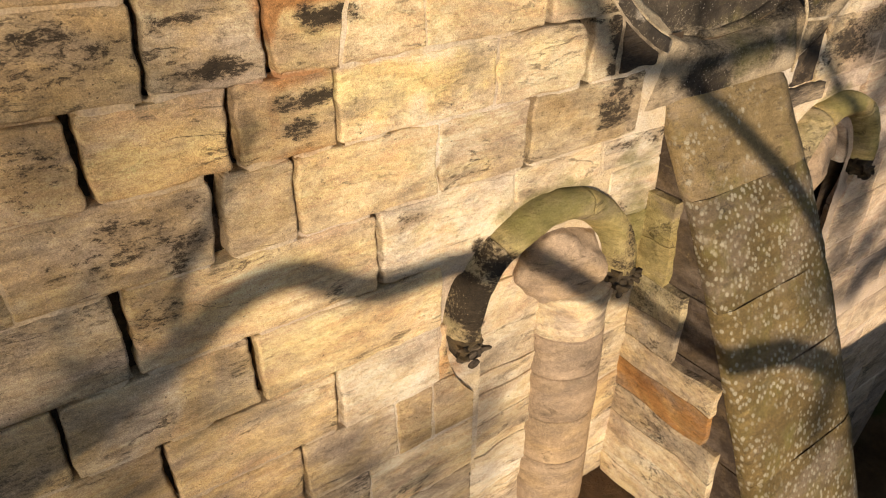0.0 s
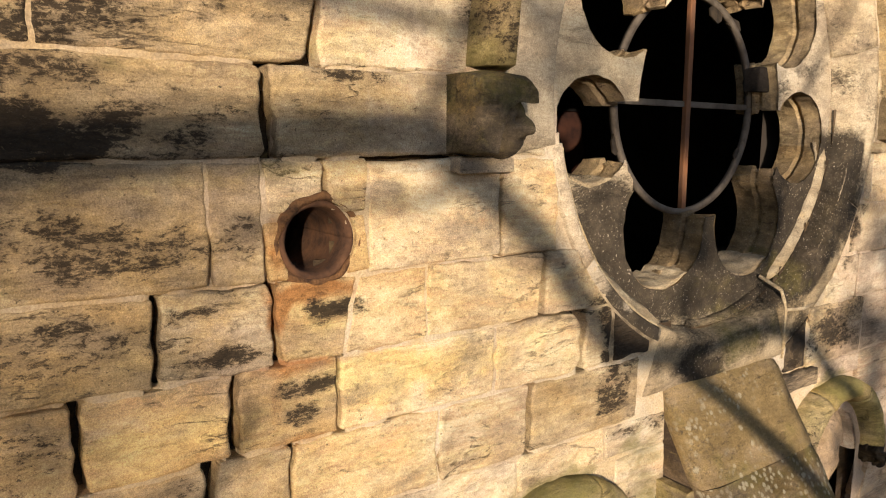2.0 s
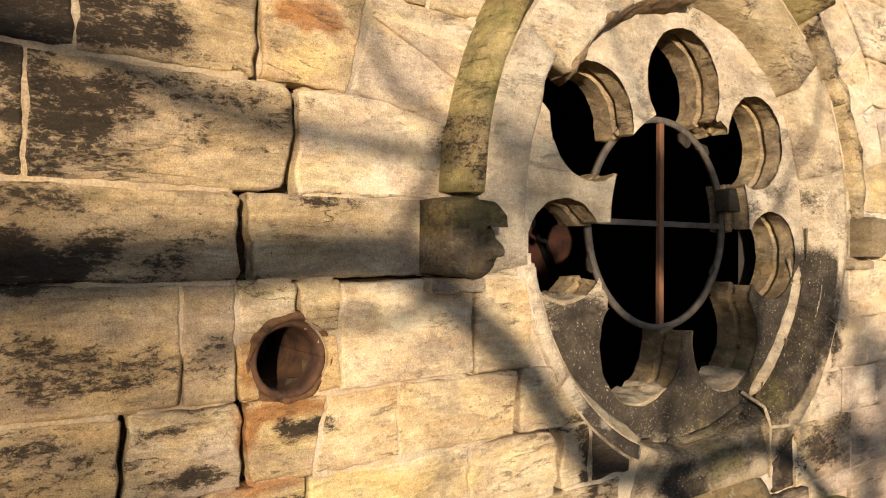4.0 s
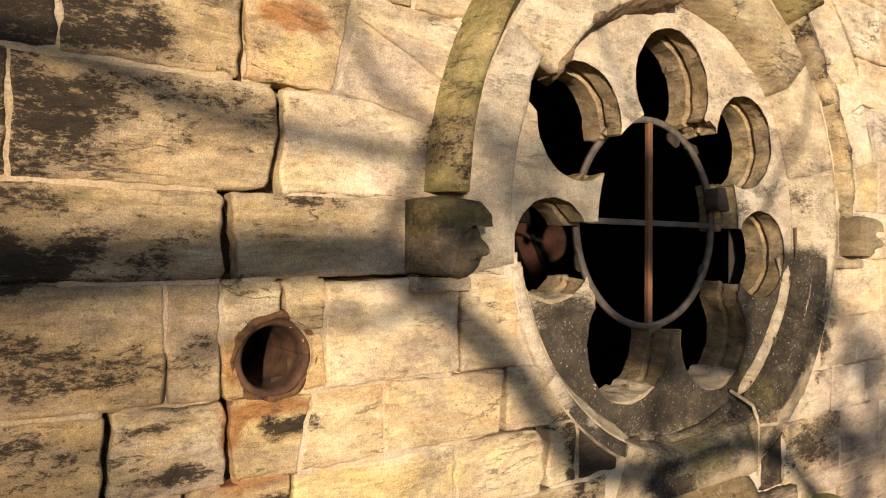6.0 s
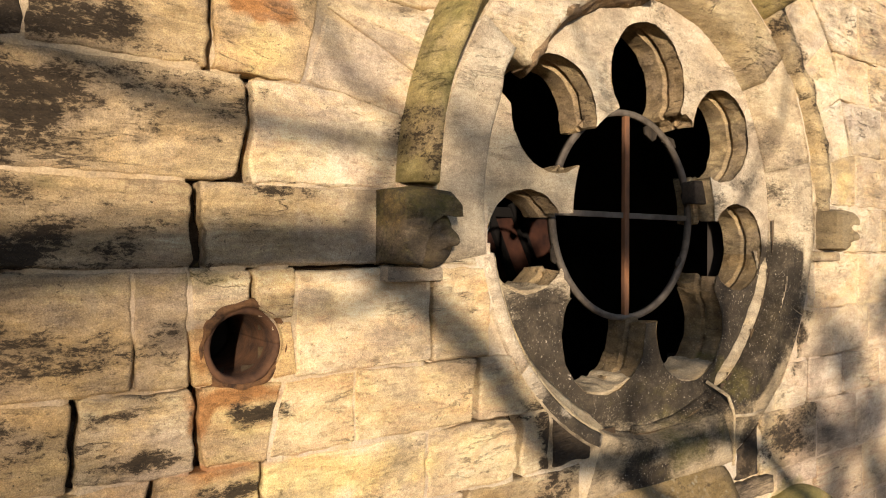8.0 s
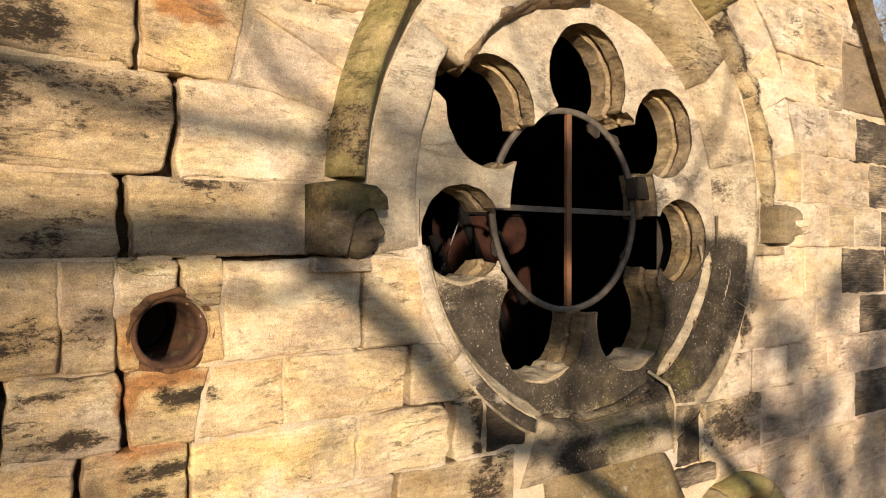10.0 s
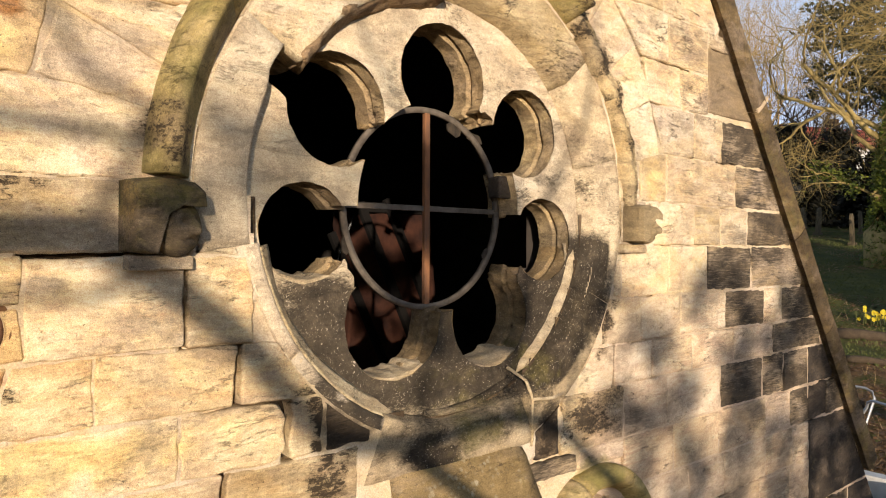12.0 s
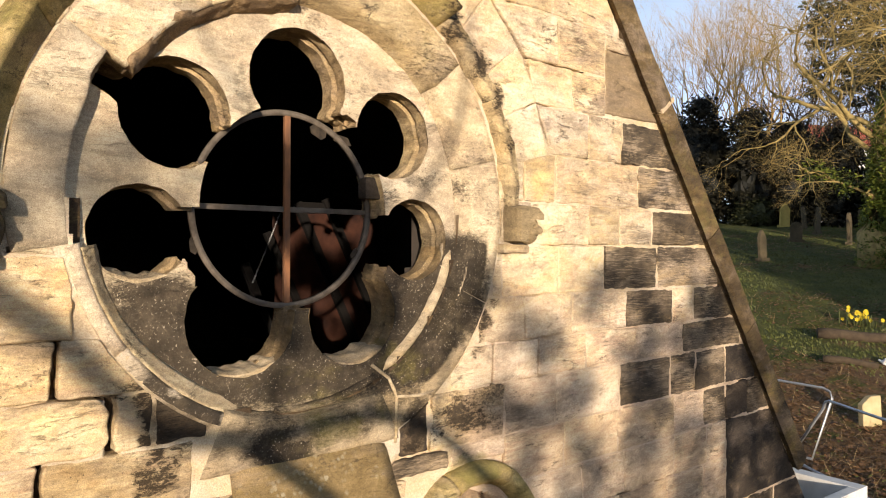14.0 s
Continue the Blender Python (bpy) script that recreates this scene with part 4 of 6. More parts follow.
SURROUND = dense([(1.213, 0.10), (1.213, 0.002), (1.208, -0.006), (1.02, -0.004), (0.998, 0.003), (0.962, 0.090), (0.95, 0.115), (1.06, 0.14)])
STEEP = dense([(1.213, 0.10), (1.213, 0.002), (1.208, -0.006), (1.025, -0.004), (1.014, 0.004), (1.004, 0.090), (1.0, 0.115), (1.06, 0.14)])
LIPPED = dense([(1.213, 0.10), (1.213, 0.002), (1.208, -0.006), (0.965, -0.004), (0.950, 0.004), (0.95, 0.060), (0.95, 0.115), (1.06, 0.14)])
LOW = dense([(1.098, 0.10), (1.098, 0.002), (1.09, -0.006), (1.0, -0.004), (0.978, 0.003), (0.958, 0.080), (0.945, 0.108), (1.06, 0.14)])
NARROW = dense([(1.043, 0.10), (1.043, 0.004), (1.036, -0.002), (0.995, -0.001), (0.984, 0.008), (0.955, 0.090), (0.945, 0.115), (1.02, 0.14)])


def notched(a, r, y):
    """Where the ring has broken away beside the notch at the upper left."""
    k = smoothstep(144, 147, a) * (1 - smoothstep(154, 157, a))
    return Vector((math.cos(radians(a)), 0, math.sin(radians(a)))) * max(0.0, 1.04 - r) * k if y < 0.13 else Vector((0, 0, 0))


def flat_foot(a, r, y):
    """The lowest piece has a flat foot, not a round one."""
    t = max(0.0, (r - 1.0) / 0.098)
    far = 1.0 + t * (SILL - 0.004) / abs(math.sin(radians(a))) - t
    return Vector((math.cos(radians(a)), 0, math.sin(radians(a)))) * (far - r if r > 1.0 else 0.0)


for a0, a1, prof, mat, reach, lab in ((94, 119, LIPPED, PALE, None, "pale voussoir with a broken lip"), (119, 147, LIPPED, PALE, None, "pale voussoir with a broken lip"), (147, 190, STEEP, TRACERY, notched, ""),
                                      (190, 216, NARROW, TRACERY_GREY, None, "grey brown voussoir"), (216, 246, NARROW, TRACERY_GREY, None, "grey brown voussoir"), (246, 294, LOW, SOOT, flat_foot, "sooty sill stone with algae"),
                                      (294, 336, SURROUND, SOOT, None, "blackened voussoir"), (336, 375, SURROUND, TRACERY_GREY, None, ""), (375, 402, SURROUND, TRACERY_GREY, None, ""),
                                      (402, 454, SURROUND, WORNSTONE, None, "grey brown voussoir")):
    ring_piece("voussoir", a0, a1, prof, mat, rose, 0.004, None, lab, (0, 0), 0.0018, reach, (0, ROSE_Z))
# cement fillets along the lower rim
FILLET = dense([(0.988, 0.03), (0.976, 0.014), (0.950, 0.052), (0.925, 0.086), (0.905, 0.106), (0.95, 0.12)], 0.016)
THIN = dense([(0.960, 0.088), (0.948, 0.074), (0.928, 0.086), (0.914, 0.096), (0.904, 0.108), (0.94, 0.125)], 0.016)


def tapered(a0, a1):
    """Lets both ends of a fillet run out into the stone."""
    return lambda a, r, y: Vector((0, 0.045 * (1 - smoothstep(0, 9, min(a % 360 - a0, a1 - a % 360))), 0))


ring_piece("cement_fillet", 191, 252, FILLET, CEMENT, rose, 0.008, None, "pale cement fillet", reach=tapered(180, 252))
ring_piece("cement_fillet", 298, 350, THIN, CEMENT, rose, 0.006, None, "pale cement fillet", reach=tapered(296, 352))
ring_piece("cement_fillet", 262, 297, [(0.955, 0.075), (0.946, 0.062), (0.930, 0.086), (0.922, 0.102), (0.95, 0.115)], SOOT, rose, 0.005, None, "thin sooty cement fillet", soiled=(0, ROSE_Z))
for k, pts in enumerate((((0.40, 2.42), (0.445, 2.36), (0.475, 2.30), (0.49, 2.262)), ((0.49, 2.262), (0.56, 2.255), (0.64, 2.25), (0.73, 2.262)), ((0.492, 2.26), (0.488, 2.18), (0.492, 2.10), (0.485, 2.03)))):
    h = Heap()
    h.add(tube([Vector((x, (0.088 if x < 0.43 else 0.0) - 0.002, z - ROSE_Z)) for x, z in pts], [0.009, 0.008, 0.010, 0.007], 7))
    h.make("joint_cement", CEMENT, rose)
# the rough edge of the broken lip
LIP = dense([(0.972, 0.004), (0.955, -0.006), (0.935, 0.012), (0.922, 0.045), (0.910, 0.080), (0.900, 0.106), (0.95, 0.118)], 0.012)
ring_piece("broken_layer", 94, 147, LIP, BROKEN, rose, 0.018, 80, "rough brown break under the lip", (0, 0), 0.0)

# the pierced plate: outline of seven lobes that open into the middle
LOBES = [90.5, 146.6, 190.2, 241.0, 300.0, 348.3, 396.5]      # direction of each lobe
LOBE_AT = [0.600, 0.690, 0.735, 0.585, 0.600, 0.695, 0.672]    # how far out it sits
LOBE_R = [0.250, 0.235, 0.203, 0.258, 0.250, 0.215, 0.226]
TIPS = [0.490, 0.478, 0.60, 0.480, 0.59, 0.488, 0.53]          # how far in each rib between two lobes still stands


def lobed_outline():
    """Closed outline of the opening."""
    pts = []
    rnd = random.Random(4)
    for k in range(7):
        a, at, lr = radians(LOBES[k]), LOBE_AT[k], LOBE_R[k]
        cx, cz = at * math.cos(a), at * math.sin(a)
        nxt = radians(LOBES[k + 1] if k < 6 else LOBES[0] + 360)

        def meet(q, tip):
            tip = max(tip, LOBE_AT[q] - 0.88 * LOBE_R[q])
            c = (tip * tip + LOBE_AT[q] ** 2 - LOBE_R[q] ** 2) / (2 * tip * LOBE_AT[q])
            return math.acos(max(-1, min(1, c))), tip
        ends = []
        for sign, tip in ((-1, TIPS[k - 1]), (1, TIPS[k])):
            w, tip = meet(k, tip)
            ends.append(math.atan2(tip * math.sin(a + sign * w) - cz, tip * math.cos(a + sign * w) - cx))
        start, end = ends
        while end < start:
            end += 2 * math.pi
        if end - start < math.pi:
            end += 2 * math.pi
        n = 64
        for i in range(n + 1):
            t = start + (end - start) * i / n
            r = lr + 0.006 * noise.noise(Vector((3 * math.cos(t) + k, 3 * math.sin(t), 0))) + 0.004 * noise.noise(Vector((9 * math.cos(t) + k, 9 * math.sin(t), 4)))
            if k == 1 and radians(143) < t % (2 * math.pi) < radians(173):
                # the broken notch beside the upper left lobe
                q = (math.degrees(t) % 360 - 143) / 30
                r += 0.105 * (1 - abs(2 * q - 1) ** 5) + 0.008 * math.sin(t * 61)
            pts.append((cx + r * math.cos(t), cz + r * math.sin(t)))
        a_from, a_to = a + meet(k, TIPS[k])[0], nxt - meet((k + 1) % 7, TIPS[k])[0]
        m = 6
        for i in range(m + 1):
            t = a_from + (a_to - a_from) * i / m
            r = TIPS[k] + (rnd.uniform(-0.016, 0.016) if TIPS[k] > 0.5 else 0.0)
            p = (r * math.cos(t), r * math.sin(t))
            if math.hypot(p[0] - pts[-1][0], p[1] - pts[-1][1]) > 0.004:
                pts.append(p)
    return pts


def normals_of(pts):
    out = []
    for i in range(len(pts)):
        (ax, az), (bx, bz) = pts[i - 1], pts[(i + 1) % len(pts)]
        dx, dz = bx - ax, bz - az
        d = math.hypot(dx, dz) or 1.0
        out.append((dz / d, -dx / d))
    return out


def pierced_plate():
    from mathutils.geometry import delaunay_2d_cdt
    outline = lobed_outline()
    nrm = normals_of(outline)
    outer = [(1.13 * math.cos(2 * math.pi * i / 120), 1.13 * math.sin(2 * math.pi * i / 120)) for i in range(120)]
    pts = [Vector(p) for p in outer] + [Vector(p) for p in outline]
    extra = []
    for i in range(-38, 39):
        for k in range(-38, 39):
            x, z = i * 0.031 + (k % 2) * 0.0155, k * 0.031
            r = math.hypot(x, z)
            if r < 1.11 and r > 0.49 and all(math.hypot(x - q * math.cos(radians(a)), z - q * math.sin(radians(a))) > s + 0.018 for a, q, s in zip(LOBES, LOBE_AT, LOBE_R)):
                extra.append(Vector((x, z)))
    n, m = len(outer), len(outline)
    faces = [list(range(n)), [n + i for i in range(m - 1, -1, -1)]]
    vs, es, fs, *_ = delaunay_2d_cdt(pts + extra, [(i, (i + 1) % n) for i in range(n)] + [(n + i, n + (i + 1) % m) for i in range(m)], [], 0, 1e-5)
    poly = [(p.x, p.y) for p in vs]

    def inside(x, z):
        hit = False
        for i in range(m):
            (ax, az), (bx, bz) = outline[i - 1], outline[i]
            if (az > z) != (bz > z) and x < (bx - ax) * (z - az) / (bz - az) + ax:
                hit = not hit
        return hit
    verts = []
    for x, z in poly:
        y = 0.100 + 0.006 * noise.noise(Vector((x * 5, 1, z * 5))) + 0.004 * noise.noise(Vector((x * 17, 1, z * 17)))
        verts.append((x, y, z))
    out = []
    for f in fs:
        cx = sum(poly[i][0] for i in f) / len(f)
        cz = sum(poly[i][1] for i in f) / len(f)
        if math.hypot(cx, cz) < 1.13 and not inside(cx, cz):
            out.append(tuple(f))
    return outline, nrm, verts, out


outline, nrm, pv, pf = pierced_plate()
# one stone for each rib between two lobes: split the plate by angle
RIBMATS = [TRACERY] * 4 + [TRACERY_GREY] * 3
for k in range(7):
    a0, wide = LOBES[k], ((LOBES[k + 1] if k < 6 else LOBES[0] + 360) - LOBES[k])
    pick = []
    for f in pf:
        cx, cz = sum(pv[i][0] for i in f) / len(f), sum(pv[i][2] for i in f) / len(f)
        if (math.degrees(math.atan2(cz, cx)) - a0) % 360 < wide:
            pick.append(f)
    used = sorted({i for f in pick for i in f})
    back = {i: n for n, i in enumerate(used)}
    verts, faces = [pv[i] for i in used], [tuple(back[i] for i in f) for f in pick]
    # the reveal behind this rib's share of the outline, with its glazing groove
    m = len(outline)
    prof = [(0.100, 0.0), (0.109, 0.006), (0.15, 0.006), (0.185, 0.005), (0.19, 0.020), (0.207, 0.020), (0.212, -0.010), (0.26, -0.010), (0.31, -0.006)]
    share = []
    for i in range(m):
        x, z = outline[i]
        mx, mz = (x + outline[(i + 1) % m][0]) / 2, (z + outline[(i + 1) % m][1]) / 2
        if (math.degrees(math.atan2(mz, mx)) - a0) % 360 < wide:
            share.append(i)
    seed = k * 3.7
    for i in share:
        j = (i + 1) % m
        base = len(verts)
        for (dep, off) in prof:
            for q in (i, j):
                x, z = outline[q][0] - nrm[q][0] * -off, outline[q][1] - nrm[q][1] * -off
                p = Vector((x, dep, z))
                d = noise.noise_vector(p * 15 + Vector((2.1, 0, 0))) * (0.010 if dep > 0.105 else 0.0)
                verts.append((x + d.x, dep + 0.3 * d.y, z + d.z))
        for s in range(len(prof) - 1):
            b = base + 2 * s
            faces.append((b, b + 1, b + 3, b + 2))
    ob = dirty(raw("tracery_rib", verts, faces, RIBMATS[k], rose, False), ROSE_Z)
    ob.data.materials.append(REVEAL)
    ob.data.polygons.foreach_set("material_index", [0 if i < len(pick) else 1 for i in range(len(faces))])
    tagged(ob, ("pale sandstone tracery rib", "pale sandstone tracery rib, whole to the ring", "sooty tracery rib, snapped off short", "sooty tracery rib",
                "sooty tracery rib, snapped off short", "grey tracery rib with a dark patch", "cream tracery rib, snapped off short")[k])



def bank(cx, cz, rad, a0, a1, thick, seed):
    """A worn bank of lime plaster on the ledge of a lobe: follows the lobe's curve, thick in the middle, ragged at the edge."""
    verts, faces, n, m = [], [], 40, 12
    for i in range(n + 1):
        u = i / n
        a = radians(a0 + (a1 - a0) * u)
        t = thick * math.sin(math.pi * u) ** 0.6 * (0.75 + 0.6 * noise.noise(Vector((u * 6, seed, 0))))
        for k in range(m + 1):
            w = k / m
            y = 0.103 + 0.205 * w
            env = smoothstep(0.0, 0.18, u) * (1 - smoothstep(0.82, 1.0, u))
            r = rad + 0.022 - (0.026 + t * (0.25 + 0.75 * smoothstep(0.0, 0.5, w))) * env
            p = Vector((cx + r * math.cos(a), y, cz + r * math.sin(a)))
            p += noise.noise_vector(p * 11 + Vector((seed, 0, 0))) * 0.010 + noise.noise_vector(p * 37 + Vector((seed, 0, 0))) * 0.003
            verts.append(p)
    for i in range(n):
        for k in range(m):
            q = i * (m + 1) + k
            faces.append((q, q + 1, q + m + 2, q + m + 1))
    # its front edge turns down on to the face of the rib
    for i in range(n + 1):
        a = radians(a0 + (a1 - a0) * i / n)
        p = Vector(verts[i * (m + 1)])
        verts.append(p + Vector((0.022 * math.cos(a), 0.012, 0.022 * math.sin(a))))
    base = (n + 1) * (m + 1)
    for i in range(n):
        faces.append((i * (m + 1), (i + 1) * (m + 1), base + i + 1, base + i))
    return tagged(raw("loose_plaster", verts, faces, CEMENT, rose, True), "pale broken plaster on a ledge")


for k, a0, a1, thick, seed in ((2, 205, 312, 0.045, 4), (3, 238, 318, 0.030, 6), (4, 236, 325, 0.042, 7)):
    bank(LOBE_AT[k] * math.cos(radians(LOBES[k])), LOBE_AT[k] * math.sin(radians(LOBES[k])), LOBE_R[k], a0, a1, thick, seed)


def shard(x, z, size, turn, seed):
    """A broken piece of dirty glass and lead that still hangs in the ring."""
    rr = random.Random(seed)
    bm = bmesh.new()
    rim = [(size * q * math.cos(w), 0.45 * size * q * math.sin(w)) for w, q in [(k * 1.047, rr.uniform(0.55, 1.1)) for k in range(6)]]
    m = Matrix.Translation((x, 0.235, z - ROSE_Z)) @ Matrix.Rotation(radians(turn), 4, "Y")
    front, rear = ([bm.verts.new(m @ Vector((u, y, v))) for u, v in rim] for y in (-0.004, 0.004))
    bm.faces.new(front)
    bm.faces.new(rear[::-1])
    for k in range(6):
        bm.faces.new((front[(k + 1) % 6], front[k], rear[k], rear[(k + 1) % 6]))
    bmesh.ops.recalc_face_normals(bm, faces=bm.faces[:])
    part("lead_scrap", bm, LEAD, rose, "bent scrap of leaded glazing")


shard(0.17, 3.592, 0.075, 28, 1)
shard(0.30, 3.572, 0.065, 24, 2)
shard(0.435, 3.29, 0.055, 78, 3)
shard(0.385, 2.985, 0.05, -60, 4)
shard(-0.455, 3.02, 0.045, 80, 5)

bm = bmesh.new()
box(bm, 0.405, 0.60, 0.150, 0.23, 3.268 - ROSE_Z, 3.378 - ROSE_Z, 0.008)
bmesh.ops.subdivide_edges(bm, edges=[e for e in bm.edges if e.calc_length() > 0.04], cuts=3, use_grid_fill=True)
roughen(bm, 0.008, 18, 3.0)
part("slate_insert", bm, BLACK, rose, "dark slate block wedged into a rib")

# iron ring and cross bars
RING = [(0.482, 0.226), (0.482, 0.250), (0.455, 0.250), (0.455, 0.226)]
ring_piece("iron_ring", 0, 360, RING, IRON, rose, 0.0008, 120, "grey iron ring", (0, 0), 0.0)
bm = bmesh.new()
box(bm, -0.0155, 0.0155, 0.226, 0.248, -0.458, 0.458, 0.003)
part("upright_bar", bm, RUST, rose, "rust brown upright bar")
bm = bmesh.new()
box(bm, -0.458, 0.458, 0.236, 0.254, -0.013, 0.013, 0.003)
part("cross_bar", bm, IRON, rose, "grey iron cross bar")

# ---- hood mould with carved stops ----
hood = thing("hood_mould", "arched sandstone hood mould with green algae over the rose", "hood mould", pose(0, 0, ROSE_Z))
HOOD = dense([(1.385, 0.05), (1.385, -0.03), (1.37, -0.09), (1.335, -0.145), (1.312, -0.148), (1.268, -0.072), (1.224, 0.004), (1.222, 0.05)], 0.025)
WORN = dense([(1.36, 0.05), (1.36, -0.01), (1.345, -0.035), (1.31, -0.028), (1.30, -0.055), (1.265, -0.06), (1.245, -0.03), (1.235, 0.0), (1.232, 0.05)], 0.02)
for a0, a1, mat in ((2, 30, WORNSTONE), (30, 53, WORNSTONE), (53, 75, ALGAE), (75, 98, ALGAE), (98, 124, ALGAE), (124, 150, ALGAE), (150, 178, ALGAE)):
    ring_piece("hood_stone", a0, a1, WORN if a0 < 50 else HOOD, mat, hood, 0.024 if a0 < 50 else 0.006, soiled=(0, ROSE_Z))


def carved_stop(x, z, material, label, size=1.0):
    """A weathered carved label stop in one worn mesh: a draped block with a head and face under its brow."""
    bm = bmesh.new()
    # the draped block, cut back round the face
    drape = [(-0.125, 0.115), (-0.03, 0.130), (0.075, 0.122), (0.112, 0.092), (0.116, 0.050), (0.085, 0.048), (0.030, 0.052), (-0.020, 0.020), (-0.040, -0.060), (-0.055, -0.118), (-0.125, -0.108)]
    rings = []
    for y, k, drop in ((0.05, 1.02, 0.0), (-0.06, 1.0, 0.0), (-0.125, 0.97, 0.004), (-0.155, 0.88, 0.010)):
        rings.append([bm.verts.new((u * k, y, v * k - drop)) for u, v in drape])
    m = len(drape)
    for a, b in zip(rings, rings[1:]):
        for k in range(m):
            bm.faces.new((a[k], a[(k + 1) % m], b[(k + 1) % m], b[k]))
    bm.faces.new(rings[-1])
    bm.faces.new(rings[0][::-1])
    bmesh.ops.recalc_face_normals(bm, faces=bm.faces[:])
    # the worn head under it, with nose, hollow eyes and mouth
    ahead, side = Vector((0.42, -0.907, 0)), Vector((0.907, 0.42, 0))
    for v in bmesh.ops.create_icosphere(bm, subdivisions=5, radius=1.0)["verts"]:
        q = v.co.normalized()
        u, w, f = q.dot(side), q.z, q.dot(ahead)
        k = 1.0
        if f > 0:
            k += 0.42 * math.exp(-(u / 0.15) ** 2) * smoothstep(-0.32, -0.16, w) * (1 - smoothstep(-0.1, 0.42, w))
            k -= 0.40 * math.exp(-((abs(u) - 0.34) / 0.17) ** 2 - ((w - 0.20) / 0.13) ** 2)
            k -= 0.22 * math.exp(-((w + 0.46) / 0.05) ** 2 - (u / 0.36) ** 2)
        v.co = Vector((0.032, -0.068, -0.030)) + Vector((q.x * 0.078, q.y * 0.078, q.z * 0.098)) * k
    for cx, cy, cz, rx, ry, rz in ((0.0, -0.02, -0.04, 0.085, 0.07, 0.075),):
        bmesh.ops.create_icosphere(bm, subdivisions=3, radius=1.0, matrix=Matrix.Translation((cx, cy, cz)) @ Matrix.Diagonal((rx, ry, rz, 1)))
    roughen(bm, 0.003, 25, x)
    ob = mesh_object("label_stop", bm, material, None, True)
    ob.matrix_world = pose(x, 0, z) @ Matrix.Diagonal((size, size, size, 1))
    mod = ob.modifiers.new("merge", "REMESH")
    mod.mode, mod.voxel_size, mod.use_smooth_shade = "VOXEL", 0.0035, True
    return tagged(ob, label, "carving", "label stops of the rose")


carved_stop(-1.325, 3.105, CARVED, "worn dark carved head with green algae under the hood")
carved_stop(1.35, 3.15, HEAD, "worn carved head of grey sandstone under the hood", 0.88)
for x, z in ((-1.335, 2.962), (1.30, 3.015)):
    bm = bmesh.new()
    box(bm, x - 0.105, x + 0.105, -0.055, 0.03, z - 0.026, z + 0.022, 0.010)
    bmesh.ops.subdivide_edges(bm, edges=[e for e in bm.edges if e.calc_length() > 0.05], cuts=2, use_grid_fill=True)
    roughen(bm, 0.006, 20, x)
    part("ledge", bm, GREY, wall)

# ---- pipe hole ----
pipe = thing("pipe", "rusty round pipe end set in the wall", "pipe", pose(HOLE[0], 0, HOLE[1]))
ring_piece("rim", 0, 360, dense([(0.115, 0.02), (0.110, 0.002), (0.100, -0.006), (0.091, 0.002), (0.088, 0.03), (0.087, 0.40), (0.11, 0.40)], 0.04), PIPESTONE, pipe, 0.005, 72, "", (0, 0), 0.0)
ring_piece("collar", 0, 360, dense([(0.134, 0.02), (0.124, -0.001), (0.114, -0.008), (0.105, -0.004), (0.100, 0.03)], 0.008), RUSTMORTAR, pipe, 0.014, 90, "crumbling rust-stained mortar collar", (0, 0), 0.0)
# near-black disc that stands in for the shade deep in the pipe
bm = bmesh.new()
bmesh.ops.create_circle(bm, cap_ends=True, radius=0.1, segments=24, matrix=pose(0, 0.395, 0, 90))
part("end_plate", bm, DARK, pipe)

# ---- coping of the gable ----
coping = thing("gable_coping", "brown sandstone coping stones along the gable's slopes", "coping")


def coping_stone(side, s0, s1, material):
    """A coping stone between two lengths down the slope from the apex."""
    ang = math.atan(1.326)
    apex = 4.66 + 2.19 * 1.326
    along = Vector((math.cos(ang), 0, -math.sin(ang)))
    up = Vector((math.sin(ang), 0, math.cos(ang)))
    bm = bmesh.new()
    n = 7
    prof = [(0.0, -0.015), (-0.02, -0.055), (0.03, -0.075), (0.15, -0.075), (0.175, -0.05), (0.185, 0.0), (0.185, 0.42), (-0.02, 0.42)]
    rows = []
    for k in range(n + 1):
        s = s0 + 0.004 + (s1 - s0 - 0.008) * k / n
        row = []
        for u, y in prof:
            p = Vector((0, y, apex)) + along * s + up * u
            q = p + noise.noise_vector(p * 7) * 0.006
            row.append(bm.verts.new((side * q.x, q.y, q.z)))
        rows.append(row)
    m = len(prof)
    for a, b in zip(rows, rows[1:]):
        for k in range(m):
            q = (k + 1) % m
            bm.faces.new((a[k], b[k], b[q], a[q]) if side < 0 else (a[q], b[q], b[k], a[k]))
    bm.faces.new(rows[0])
    bm.faces.new(rows[-1][::-1])
    bmesh.ops.recalc_face_normals(bm, faces=bm.faces[:])
    return part("coping_stone", bm, material, coping)


for side in (-1, 1):
    cuts = [0.0, 0.55, 1.6, 2.55, 3.45, 4.50, 5.60, 6.55, 7.45, 8.18]
    for s0, s1 in zip(cuts, cuts[1:]):
        coping_stone(side, s0, s1, COPING)
        if s0 == 4.50:
            bm = bmesh.new()
            ang = math.atan(1.326)
            turn = Matrix.Translation((side * s0 * math.cos(ang), 0, 4.66 + 2.19 * 1.326 - s0 * math.sin(ang))) @ Matrix.Rotation(side * ang, 4, "Y")
            box(bm, -0.016, 0.016, -0.080, 0.40, 0.005, 0.19, 0.006, turn)
            bmesh.ops.subdivide_edges(bm, edges=[e for e in bm.edges if e.calc_length() > 0.05], cuts=3, use_grid_fill=True)
            roughen(bm, 0.010, 18, side)
            part("joint_mortar", bm, MORTAR, coping, "pale mortar in an open joint")

